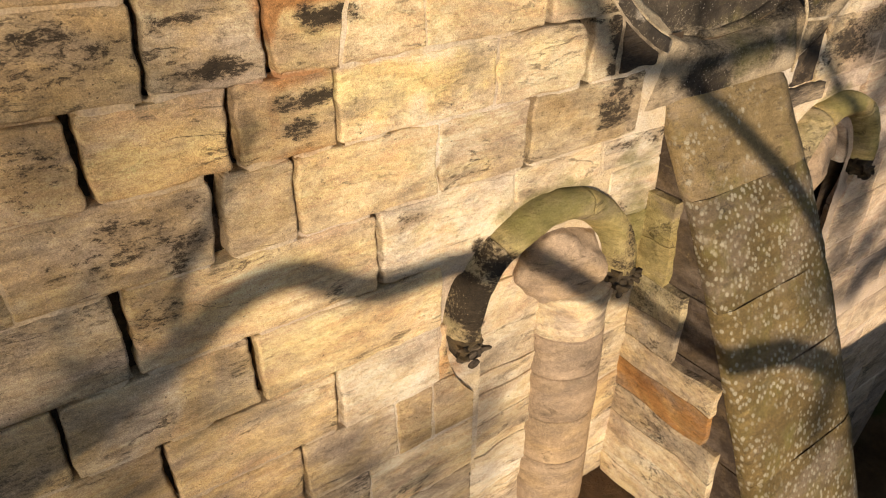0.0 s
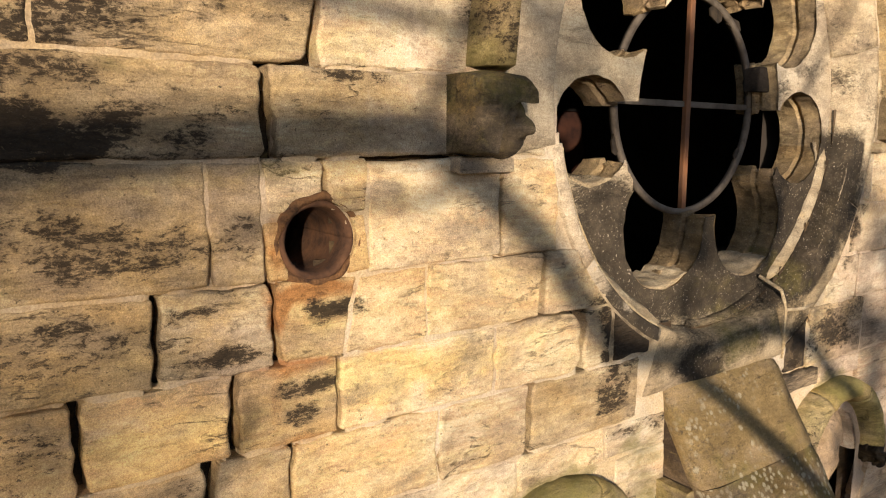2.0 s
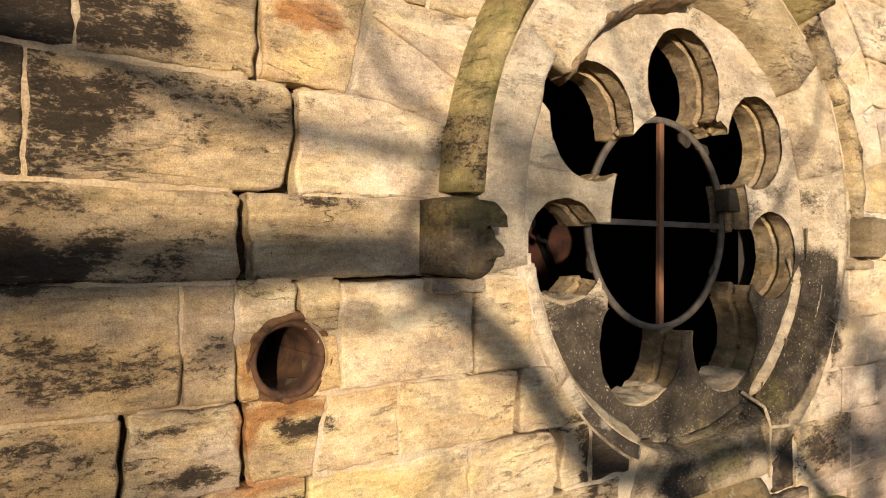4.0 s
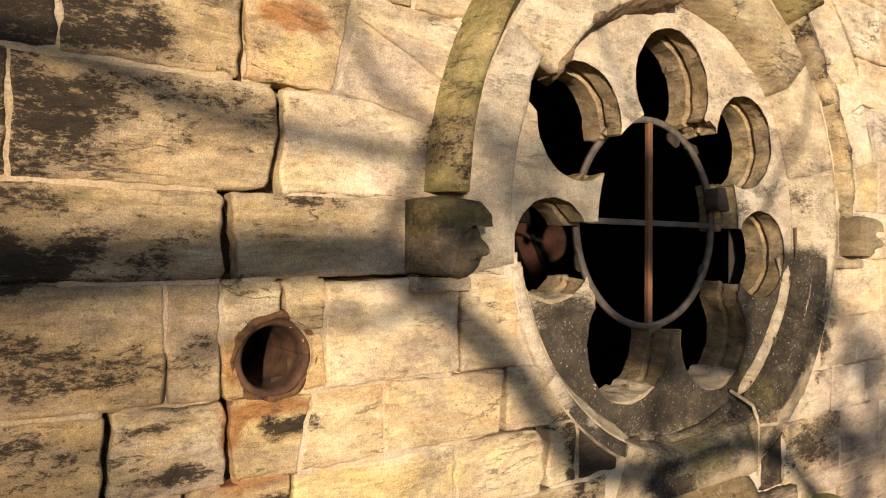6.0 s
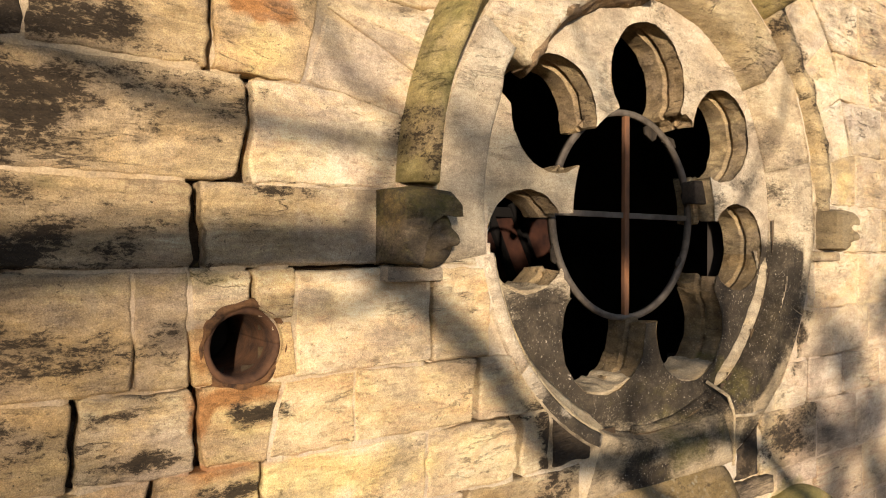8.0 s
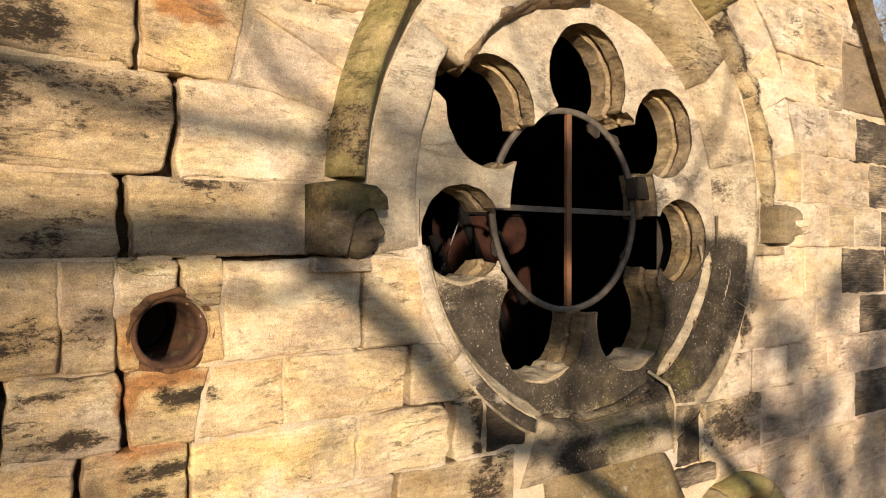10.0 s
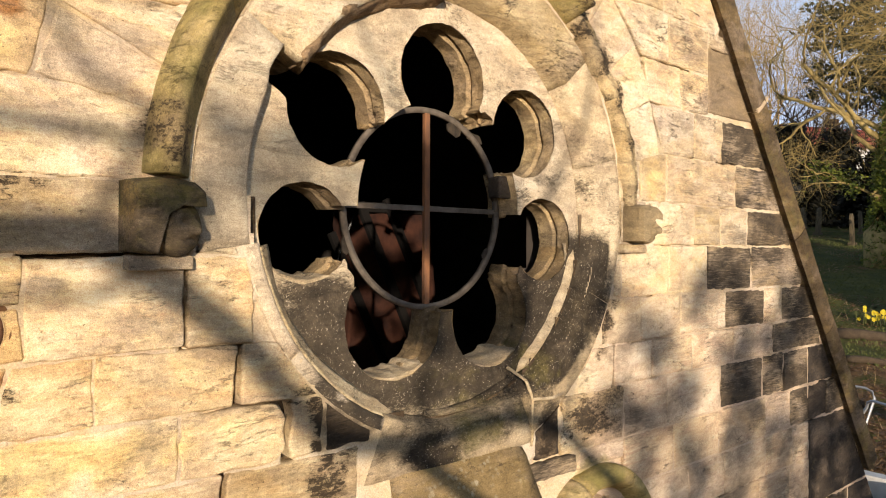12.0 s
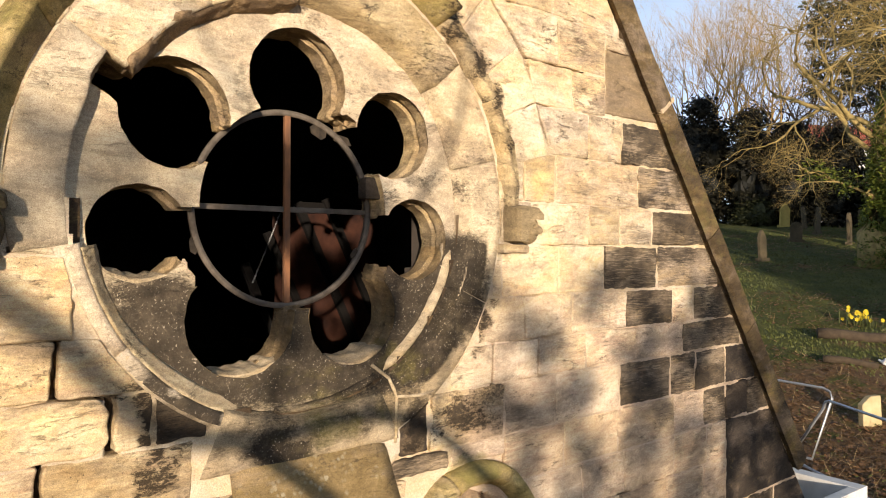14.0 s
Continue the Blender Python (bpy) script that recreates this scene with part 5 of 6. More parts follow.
# ---- buttress between the lancets ----
buttress = thing("buttress", "steep sloping buttress with lichen-spotted slabs under the rose", "buttress")
SLOPE = [(0.0, 2.06), (-0.03, 2.03), (-0.147, 1.824), (-0.275, 1.625), (-0.385, 1.410), (-0.495, 1.195), (-0.605, 0.970), (-0.715, 0.730), (-0.80, 0.53), (-0.94, 0.20), (-1.01, 0.0)]


def slope_at(z):
    for (y0, z0), (y1, z1) in zip(SLOPE, SLOPE[1:]):
        if z1 <= z <= z0:
            return y0 + (y1 - y0) * (z - z0) / (z1 - z0)
    return SLOPE[-1][0]


def slab(z1, z0, material, label=""):
    """A slab of the buttress's sloping top between two heights."""
    seed = z0 * 7
    nu, nw = 10, max(4, int((z1 - z0) / 0.05))
    rows = []
    verts, faces = [], []
    for j in range(nw + 1):
        w = j / nw
        z = z1 + (z0 - z1) * w
        z = min(max(z, z0 + 0.001), z1 - 0.001)
        for i in range(nu + 3):
            u = min(max((i - 1) / nu, 0), 1)
            x = BUTT[0] + u * (BUTT[1] - BUTT[0])
            y = slope_at(z)
            edge = min(u, 1 - u) * 0.66
            y += 0.018 * (1 - smoothstep(0, 0.03, edge)) + 0.004 * (1 - smoothstep(0, 0.02, min(w, 1 - w) * (z1 - z0)))
            p = Vector((x * 4 + seed, y * 4, z * 4))
            y += 0.008 * noise.noise(p) + 0.004 * noise.noise(p * 3.3)
            if i in (0, nu + 2):
                y += 0.07
                x += 0.012 if i == 0 else -0.012
            verts.append((x, y, z + 0.3 * 0.012 * noise.noise(Vector((x * 5, seed, 1)))))
    n = nu + 3
    for j in range(nw):
        for i in range(n - 1):
            faces.append((j * n + i, (j + 1) * n + i, (j + 1) * n + i + 1, j * n + i + 1))
    ob = raw("slab", verts, faces, material, buttress, True)
    return tagged(ob, label)


for z1, z0, mat in ((2.06, 1.70, SPECKLED), (1.70, 1.28, LICHEN), (1.28, 0.97, LICHEN), (0.97, 0.56, LICHEN), (0.56, 0.0, LICHEN)):
    slab(z1, z0, mat)


def side_stone(z1, z0, y_out, x_face, x_in, material, y_in=0.0):
    """A stone of the buttress's flank."""
    bm = bmesh.new()
    box(bm, x_face, x_in, y_out, y_in, z0, z1 - 0.002, 0.002)
    bmesh.ops.subdivide_edges(bm, edges=[e for e in bm.edges if e.calc_length() > 0.06], cuts=5, use_grid_fill=True)
    roughen(bm, 0.016, 5, 0.0)
    roughen(bm, 0.007, 19, 0.0)
    return part("flank_stone", bm, material, buttress, smooth=False)


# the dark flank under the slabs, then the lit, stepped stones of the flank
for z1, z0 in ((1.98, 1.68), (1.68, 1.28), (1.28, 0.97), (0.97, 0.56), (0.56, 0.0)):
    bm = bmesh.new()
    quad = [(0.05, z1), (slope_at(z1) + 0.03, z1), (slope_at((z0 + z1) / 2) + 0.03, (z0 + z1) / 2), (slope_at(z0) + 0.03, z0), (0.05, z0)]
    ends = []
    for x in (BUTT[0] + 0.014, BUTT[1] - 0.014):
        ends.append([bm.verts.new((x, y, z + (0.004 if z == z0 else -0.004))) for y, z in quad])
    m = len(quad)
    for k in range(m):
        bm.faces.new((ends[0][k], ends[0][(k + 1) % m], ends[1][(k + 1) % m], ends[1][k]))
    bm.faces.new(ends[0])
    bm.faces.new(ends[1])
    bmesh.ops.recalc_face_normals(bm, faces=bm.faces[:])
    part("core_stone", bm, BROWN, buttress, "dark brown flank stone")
for z1, z0, out, tone in ((1.68, 1.47, -0.165, ALGAE), (1.47, 1.28, -0.165, ALGAE), (1.28, 1.10, -0.28, MOSSY), (1.10, 0.93, -0.28, GREY), (0.93, 0.79, -0.53, GREY), (0.79, 0.61, -0.52, RUSTSTONE),
                          (0.61, 0.44, -0.60, GREY), (0.44, 0.30, -0.60, CREAM), (0.30, 0.14, -0.74, GREY), (0.14, 0.0, -0.76, CREAM)):
    for x0, x1 in ((-0.405, -0.36), (0.405, 0.445)):
        side_stone(z1, z0, out, x0, x1, tone)

for k in range(6):
    side_stone(-0.4 * k, -0.4 * (k + 1), -1.0, 0.385, 0.445, (GREY, CREAM, ALGAE)[k % 3], 0.0)

# ---- lancets under the rose ----


def lancet(ax, az, side):
    arch = thing("blind_lancet", "blocked round-headed lancet with a mossy hood and eroded shaft", "window", pose(ax, 0, az), group="lancets under the rose")
    prof = dense([(0.475, 0.05), (0.475, -0.04), (0.455, -0.085), (0.40, -0.10), (0.37, -0.07), (0.345, -0.01), (0.34, 0.06)], 0.025)
    cuts = [0, 70, 128, 178] if side < 0 else [4, 60, 115, 180]
    for a0, a1 in zip(cuts, cuts[1:]):
        ring_piece("hood_stone", a0, a1, prof, MOSSY if a0 > 100 else ALGAE, arch, 0.008, soiled=(ax, az))
    inner = dense([(0.345, 0.16), (0.345, 0.02), (0.325, 0.0), (0.29, 0.02), (0.28, 0.16)], 0.03)
    for a0, a1 in ((0, 62), (62, 120), (120, 180)):
        ring_piece("arch_stone", a0, a1, inner, PALE, arch, 0.006)
    # carved stops
    for s in (-1, 1):
        bm = bmesh.new()
        rr = random.Random(int(ax * 10) + s)
        for _ in range(26):
            at = Vector((s * 0.41 + rr.uniform(-0.062, 0.062), -0.06 + rr.uniform(-0.05, 0.03), -0.025 + rr.uniform(-0.05, 0.04)))
            turn = Matrix.Rotation(rr.uniform(0, 3), 4, "X") @ Matrix.Rotation(rr.uniform(0, 3), 4, "Z")
            bmesh.ops.create_icosphere(bm, subdivisions=2, radius=1.0, matrix=Matrix.Translation(at) @ turn @ Matrix.Diagonal((0.028, 0.016, 0.011, 1)))
        box(bm, s * 0.41 - 0.05, s * 0.41 + 0.05, -0.08, 0.03, -0.07, 0.02)
        roughen(bm, 0.010, 34, ax + s)
        part("stop", bm, FOLIAGE, arch, "blackened carved foliage stop")
    # broken blocking stones
    rnd = random.Random(int(abs(ax) * 100))
    z = -az
    while z < 0.22:
        h = rnd.uniform(0.07, 0.26)
        half = 0.29 if z < 0 else math.sqrt(max(0.0, 0.29 ** 2 - (z + h) ** 2))
        if half > 0.08:
            bm = bmesh.new()
            box(bm, -half, min(half, 0.06), 0.05 + rnd.uniform(0, 0.03), 0.2, z + 0.001, z + h - 0.001, 0.004)
            bmesh.ops.subdivide_edges(bm, edges=[e for e in bm.edges if e.calc_length() > 0.04], cuts=3, use_grid_fill=True)
            roughen(bm, 0.020, 7, 0.0)
            roughen(bm, 0.009, 23, z)
            part("blocking_stone", bm, rnd.choice((PALE, PALE, PALE, WASHED)), arch)
        z += h
    # round shaft and its worn head
    z = -az
    for h, r, mat in ((0.36, 0.195, ROSY), (0.27, 0.195, ROSY), (0.26, 0.194, ROSY), (0.21, 0.192, ROSY), (0.22, 0.189, PALE)):
        verts, faces, n = [], [], 40
        steps = max(4, int(h / (0.005 if mat is PALE else 0.012)))
        for j in range(steps + 1):
            zz = z + 0.001 + (h - 0.002) * j / steps
            worn = 0.016 * max(0.0, math.sin(zz * 150 + 2.5 * noise.noise(Vector((zz * 9, ax, 0))))) * smoothstep(-0.27, -0.22, zz) if mat is PALE else 0.0
            for k in range(n):
                w = 2 * math.pi * k / n
                p = Vector((math.cos(w), math.sin(w), 0))
                rr = r - worn * (0.6 + 0.8 * noise.noise(p * 3 + Vector((0, 0, zz * 5)))) + 0.006 * noise.noise(p * 2 + Vector((0, 0, zz * 7))) - (0.004 if j in (0, steps) else 0)
                verts.append((0.235 * -side + rr * p.x, 0.09 + rr * p.y, zz))
        for j in range(steps):
            for k in range(n):
                q = (k + 1) % n
                faces.append((j * n + k, j * n + q, (j + 1) * n + q, (j + 1) * n + k))
        faces.append(tuple(range(n - 1, -1, -1)))
        faces.append(tuple(steps * n + k for k in range(n)))
        raw("shaft_drum", verts, faces, mat, arch, True)
        z += h
    bm = bmesh.new()
    bmesh.ops.create_icosphere(bm, subdivisions=5, radius=1.0, matrix=Matrix.Translation((0.13 * -side, 0.05, 0.14)) @ Matrix.Rotation(0.4, 4, "Y") @ Matrix.Diagonal((0.185, 0.17, 0.185, 1)))
    roughen(bm, 0.085, 3.6, ax)
    roughen(bm, 0.022, 11, ax)
    roughen(bm, 0.006, 34, ax)
    part("shaft_head", bm, ROSY, arch, "rounded, worn shaft head", smooth=True)
    # back of the niche
    bm = bmesh.new()
    box(bm, -0.36, 0.36, 0.2, 0.4, -az, 0.36)
    part("blocking", bm, MORTAR, arch)


for k, (ax, az) in enumerate(ARCHES):
    lancet(ax, az, -1 if k == 0 else 1)

# ---- the chapel behind the gable ----


def slab_box(name, dims, material, label, category="wall"):
    bm = bmesh.new()
    box(bm, *dims)
    return tagged(mesh_object(name, bm, material), label, category, kind="structure")


slab_box("wall_west", (-5.1, -4.7, 0.43, 12.0, 0, 2.0), GREY, "sandstone side wall of the chapel")
slab_box("wall_east", (4.7, 5.1, 0.43, 12.0, 0, 2.0), GREY, "sandstone side wall of the chapel")
# DARK deepens the gloom in here by colour
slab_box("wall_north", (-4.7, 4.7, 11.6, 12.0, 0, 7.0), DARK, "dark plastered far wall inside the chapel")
floor = slab_box("floor", (-4.7, 4.7, 0.43, 11.6, -0.1, 0.02), DARK, "chapel floor coloured near-black for the gloom inside", "floor")
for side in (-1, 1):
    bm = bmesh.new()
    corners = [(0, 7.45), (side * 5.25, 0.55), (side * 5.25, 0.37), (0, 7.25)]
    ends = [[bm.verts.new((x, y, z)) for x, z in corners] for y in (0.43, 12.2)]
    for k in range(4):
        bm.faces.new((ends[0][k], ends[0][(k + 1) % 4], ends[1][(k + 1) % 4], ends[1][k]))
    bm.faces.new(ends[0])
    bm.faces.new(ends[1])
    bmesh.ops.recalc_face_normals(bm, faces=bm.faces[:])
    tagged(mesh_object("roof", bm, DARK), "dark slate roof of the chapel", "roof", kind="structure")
# red pier inside, where the sun comes through the rose, and boards added before it
pier = thing("brick_pier", "worn pier of limewashed red brick inside the dark chapel", "pier", pose(2.05, 3.5, 0.02))
rnd = random.Random(17)
bm = bmesh.new()
box(bm, -0.46, 0.62, -0.10, 0.15, 0.0, 3.35)
bmesh.ops.subdivide_edges(bm, edges=[e for e in bm.edges if e.calc_length() > 0.2], cuts=24, use_grid_fill=True)
roughen(bm, 0.030, 3.0, 5.0)
roughen(bm, 0.012, 9.0, 3.0)
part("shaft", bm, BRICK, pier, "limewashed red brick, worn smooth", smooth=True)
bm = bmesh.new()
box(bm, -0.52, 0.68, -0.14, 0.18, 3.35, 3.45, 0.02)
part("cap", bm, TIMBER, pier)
# added boards that imitate the slanting bars of shade over the lit brick
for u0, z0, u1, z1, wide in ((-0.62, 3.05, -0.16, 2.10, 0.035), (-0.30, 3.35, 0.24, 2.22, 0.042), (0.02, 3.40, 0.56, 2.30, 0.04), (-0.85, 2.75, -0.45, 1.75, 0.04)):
    brace = thing("timber_brace", "narrow near-black board added for a dark bar across the lit brick", "timber", pose(2.05 + u0, 3.36, z0), group="timbers inside the chapel")
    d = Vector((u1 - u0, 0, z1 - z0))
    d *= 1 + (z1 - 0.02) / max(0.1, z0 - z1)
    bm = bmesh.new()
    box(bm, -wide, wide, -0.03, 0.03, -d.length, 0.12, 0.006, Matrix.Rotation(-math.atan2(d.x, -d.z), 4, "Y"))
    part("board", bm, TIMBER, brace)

# ---- ground ----
EYE_XY = (-1.585, -2.888)


def ground_z(x, y):
    d = (x - EYE_XY[0]) * 0.636 + (y - EYE_XY[1]) * 0.772
    z = 0.16 * max(0.0, d - 9.3)
    z = 5.3 * (1 - math.exp(-((z / 5.3) ** 3))) ** (1 / 3) if z > 0.01 else z
    bumps = smoothstep(8, 14, d)
    # the sunken strip at the foot of the gable beside the buttress
    z -= 2.4 * smoothstep(0.45, 0.9, x) * (1 - smoothstep(3.4, 4.3, x)) * smoothstep(-3.4, -2.2, y) * (1 - smoothstep(0.3, 0.6, y))
    return z + bumps * (0.10 * noise.noise(Vector((x * 0.35, y * 0.35, 0))) + 0.05 * noise.noise(Vector((x * 1.3, y * 1.3, 5))))


def spread(lo, hi, fine, far):
    out = [lo + fine * i for i in range(int((hi - lo) / fine) + 1)]
    step = fine
    while out[-1] < far:
        step *= 1.35
        out.append(out[-1] + step)
    step, low = fine, []
    while (low[-1] if low else lo) > -far:
        step *= 1.35
        low.append((low[-1] if low else lo) - step)
    return low[::-1] + out


gx, gy = spread(0.0, 46.0, 0.35, 900), spread(-3.0, 24.0, 0.35, 900)
gv = [(x, y, ground_z(x, y)) for y in gy for x in gx]
nxg = len(gx)
gf = [(j * nxg + i, j * nxg + i + 1, (j + 1) * nxg + i + 1, (j + 1) * nxg + i) for j in range(len(gy) - 1) for i in range(nxg - 1)]
tagged(raw("ground", gv, gf, GROUND, None, True), "rising churchyard ground of grass, soil and leaf litter", "ground", kind="structure")


# ---- trees ----
def grow(heap, start, way, length, radius, depth, rnd, spread_by=0.6, shrink=0.72, sides=6, kids=(2, 3), gravity=0.0, tips=None, wander=0.22, fine=None):
    """A limb and, from it, its smaller limbs."""
    pts, radii = [Vector(start)], [radius]
    d = Vector(way).normalized()
    n = 6 if depth > 2 else 3
    for i in range(n):
        d = (d + Vector((rnd.gauss(0, wander), rnd.gauss(0, wander), rnd.gauss(0, wander) + gravity))).normalized()
        pts.append(pts[-1] + d * length / n)
        radii.append(radius * (1 - 0.45 * (i + 1) / n))
    (fine if fine is not None and depth <= 3 else heap).add(tube(pts, radii, max(3, sides)))
    if tips is not None and depth <= 1:
        tips.append(pts[-1])
    if depth == 0:
        return
    for k in range(rnd.randint(*kids)):
        at = rnd.uniform(0.45, 1.0)
        i = min(n - 1, int(at * n))
        side = Vector((rnd.gauss(0, 1), rnd.gauss(0, 1), rnd.gauss(0, 0.7))).normalized()
        w = (d * (1 - spread_by) + side * spread_by).normalized()
        p = pts[i].lerp(pts[i + 1], at * n - i)
        grow(heap, p, w, length * shrink * rnd.uniform(0.8, 1.15), radii[i] * 0.66, depth - 1, rnd, spread_by, shrink, max(3, sides - 1), kids, gravity, tips, wander, fine)


def leaves(heap, at, size, n, radius, rnd, squash=1.0):
    """A clump of small leaves round a place."""
    for _ in range(n):
        p = Vector(at) + Vector((rnd.gauss(0, radius), rnd.gauss(0, radius), rnd.gauss(0, radius * squash)))
        a = Vector((rnd.gauss(0, 1), rnd.gauss(0, 1), rnd.gauss(0, 1))).normalized()
        b = a.orthogonal().normalized()
        s = size * rnd.uniform(0.6, 1.3)
        heap.add(([p - a * s, p + b * s * 0.45, p + a * s, p - b * s * 0.45], [(0, 1, 2, 3)]))


def shadow_point(x, z, back):
    """A place in the air whose shadow falls at (x, z) on the gable."""
    k = back / SUN.y
    return Vector((x - SUN.x * k, -back, z - SUN.z * k))


def branch(heap, back, radius, *wall_points, thin=0.5):
    """A limb whose shadow runs over those places of the gable."""
    pts = [shadow_point(x, z, back) for x, z in wall_points]
    smooth = []
    for i in range(len(pts) - 1):
        p0, p1, p2, p3 = pts[max(i - 1, 0)], pts[i], pts[i + 1], pts[min(i + 2, len(pts) - 1)]
        for k in range(4):
            t = k / 4
            smooth.append(0.5 * (2 * p1 + (p2 - p0) * t + (2 * p0 - 5 * p1 + 4 * p2 - p3) * t * t + (3 * p1 - p0 - 3 * p2 + p3) * t ** 3))
    smooth.append(pts[-1])
    n = len(smooth)
    heap.add(tube(smooth, [radius * (1 - thin * i / n) for i in range(n)], 7))
    return smooth


near_tree = thing("bare_tree", "bare leaning tree whose limbs shade the gable", "tree", pose(0, 0, 0))
h = Heap()
branch(h, 8.0, 0.105, (-4.2, -1.05), (-3.9, 1.0), (-3.5, 2.4), (-3.1, 2.90), (-2.57, 2.99), (-1.98, 3.03), (-1.55, 3.04), (-1.375, 2.944), (-1.217, 2.831), (-1.02, 2.667), (-0.86, 2.474), (-0.654, 2.261), (-0.2, 2.17), (0.3, 2.2), (0.75, 2.05), (1.2, 1.65), thin=0.6)
branch(h, 8.0, 0.06, (-3.5, 2.4), (-3.2, 3.3), (-2.7, 3.53), (-2.286, 3.50), (-2.083, 3.43), (-1.7, 3.38), (-1.30, 3.36), thin=0.6)
branch(h, 8.0, 0.030, (-1.55, 3.03), (-1.36, 3.44), (-1.504, 3.526), (-1.623, 3.692), (-1.8, 4.1))
branch(h, 8.0, 0.030, (-1.375, 2.944), (-1.5, 2.86), (-1.75, 2.86), (-2.1, 2.80))
branch(h, 8.0, 0.026, (0.3, 2.2), (0.5, 2.7), (0.55, 3.1), (0.9, 3.7), (1.0, 4.4))
branch(h, 8.0, 0.024, (0.5, 2.7), (0.2, 3.05), (-0.1, 3.15), (-0.3, 3.6), (-0.7, 4.2))
branch(h, 8.0, 0.024, (-0.2, 2.17), (-0.1, 2.7), (0.3, 2.95), (0.45, 3.0))
branch(h, 8.0, 0.022, (0.75, 2.05), (0.85, 2.5), (1.15, 2.85), (1.3, 3.4))
trunk = h.make("trunk", BARK, near_tree)
h = Heap()
branch(h, 4.8, 0.060, (1.3, 0.45), (0.79, 0.70), (0.35, 0.93), (-0.08, 1.03), (-0.36, 1.12), (-0.62, 1.27), (-1.0, 1.55), (-1.42, 1.67), (-1.737, 1.695), (-1.998, 1.852), (-2.209, 1.825), (-2.39, 1.706), (-2.608, 1.700), (-2.8, 1.66), (-3.4, 1.60), thin=0.1)
branch(h, 4.8, 0.055, (1.0, 0.62), (0.75, 1.15), (0.53, 1.47), (0.16, 1.81), (-0.16, 2.05), (-0.42, 2.22), thin=0.35)
branch(h, 4.8, 0.022, (-2.39, 1.706), (-2.30, 1.95), (-2.12, 2.22), (-2.06, 2.36))
branch(h, 4.8, 0.018, (-2.608, 1.70), (-2.62, 1.9), (-2.48, 2.06))
branch(h, 4.8, 0.15, (-3.9, -0.60), (-3.6, 0.8), (-3.2, 1.40), (-2.85, 1.52), (-2.6, 1.62), (-2.39, 1.706), thin=0.65)
h.make("limb", BARK, near_tree)

far_tree = thing("leafy_tree", "leafy tree whose foliage dapples the gable", "tree", pose(0, 0, 0))
h = Heap()
branch(h, 13.0, 0.16, (6.4, -1.7), (6.2, 0.8), (5.2, 1.6), (4.6, 1.9))
h.make("trunk", BARK, far_tree)
h, rnd = Heap(), random.Random(8)
# the dense crown towards the right, with gaps that let patches of sun through
for _ in range(1900):
    x, z = rnd.uniform(0.5, 5.4), rnd.uniform(0.1, 3.05)
    edge = 3.0 - 0.07 * x + 0.16 * noise.noise(Vector((x * 2.2, 0, 8)))
    if x < 0.9 and z > 1.3:
        continue
    if z < edge and noise.noise(Vector((x * 2.9, z * 3.3, 3.3))) + 0.5 * noise.noise(Vector((x * 6.0, z * 6.5, 6.1))) < 0.07 - 0.30 * smoothstep(1.7, 1.0, x) - 0.3 * smoothstep(0.45, 0.0, edge - z):
        leaves(h, shadow_point(x, z, 14.0 + rnd.uniform(-0.8, 0.8)), 0.052, 17, 0.060, rnd)
# sprays that break up the sun that falls through the rose
for _ in range(420):
    x, z = rnd.uniform(-0.5, 0.52), rnd.uniform(2.0, 3.5)
    through_hole = min(math.hypot(x, z - ROSE_Z) - 0.42, math.hypot(x + 0.28, z - 2.69) - 0.2, math.hypot(x - 0.3, z - 2.68) - 0.2) < 0
    if through_hole and noise.noise(Vector((x * 5.5, z * 4.6, 1.3))) < 0.20:
        leaves(h, shadow_point(x, z, 9.0 + rnd.uniform(-0.8, 0.8)), 0.045, 22, 0.042, rnd)
# sprays over the left of the rose
for _ in range(42):
    x, z = rnd.uniform(-1.35, -0.55), rnd.uniform(3.05, 3.52)
    if noise.noise(Vector((x * 2.2, z * 4.6, 4.4))) < 0.08:
        leaves(h, shadow_point(x, z, 12.0 + rnd.uniform(-1, 1)), 0.05, 12, 0.06, rnd)
# thin outer sprays that only dim the sun on the lower left
for _ in range(420):
    x, z = rnd.uniform(-3.8, -1.2), rnd.uniform(0.2, 1.75)
    if noise.noise(Vector((x * 1.3, z * 1.9, 7.7))) > -0.05:
        leaves(h, shadow_point(x, z, 15.0 + rnd.uniform(-1.5, 1.5)), 0.05, 10, 0.14, rnd)
for _ in range(170):
    x, z = rnd.uniform(-3.8, -2.0), rnd.uniform(1.75, 2.95)
    if rnd.random() < smoothstep(-1.95, -2.5, x):
        leaves(h, shadow_point(x, z, 15.0 + rnd.uniform(-1.5, 1.5)), 0.05, 10, 0.14, rnd)
h.make("crown", IVY, far_tree, False)

# unseen trees added on the sunny side of the churchyard to shade the graves
rnd = random.Random(61)
screen = thing("evergreen_tree", "unseen evergreen tree added towards the sun to shade the churchyard", "tree", pose(1.5, -27, 0), group="trees at the sunny edge")
hp, hc = Heap(), Heap()
hp.add(tube([(0, 0, 0), (0.1, 0, 3), (0, 0.1, 6)], [0.22, 0.15, 0.05], 6))
hp.make("trunk", BARK, screen)
for _ in range(210):
    z = rnd.uniform(0.6, 7.0)
    w = 2.0 * math.sqrt(max(0.08, 1 - (z / 7.2) ** 2))
    a, q = rnd.uniform(0, 6.28), math.sqrt(rnd.random())
    leaves(hc, (w * q * math.cos(a), w * q * math.sin(a), z), 0.22, 34, 0.30, rnd)
tagged(hc.make("crown", HEDGE, screen, False), kind="stuff")
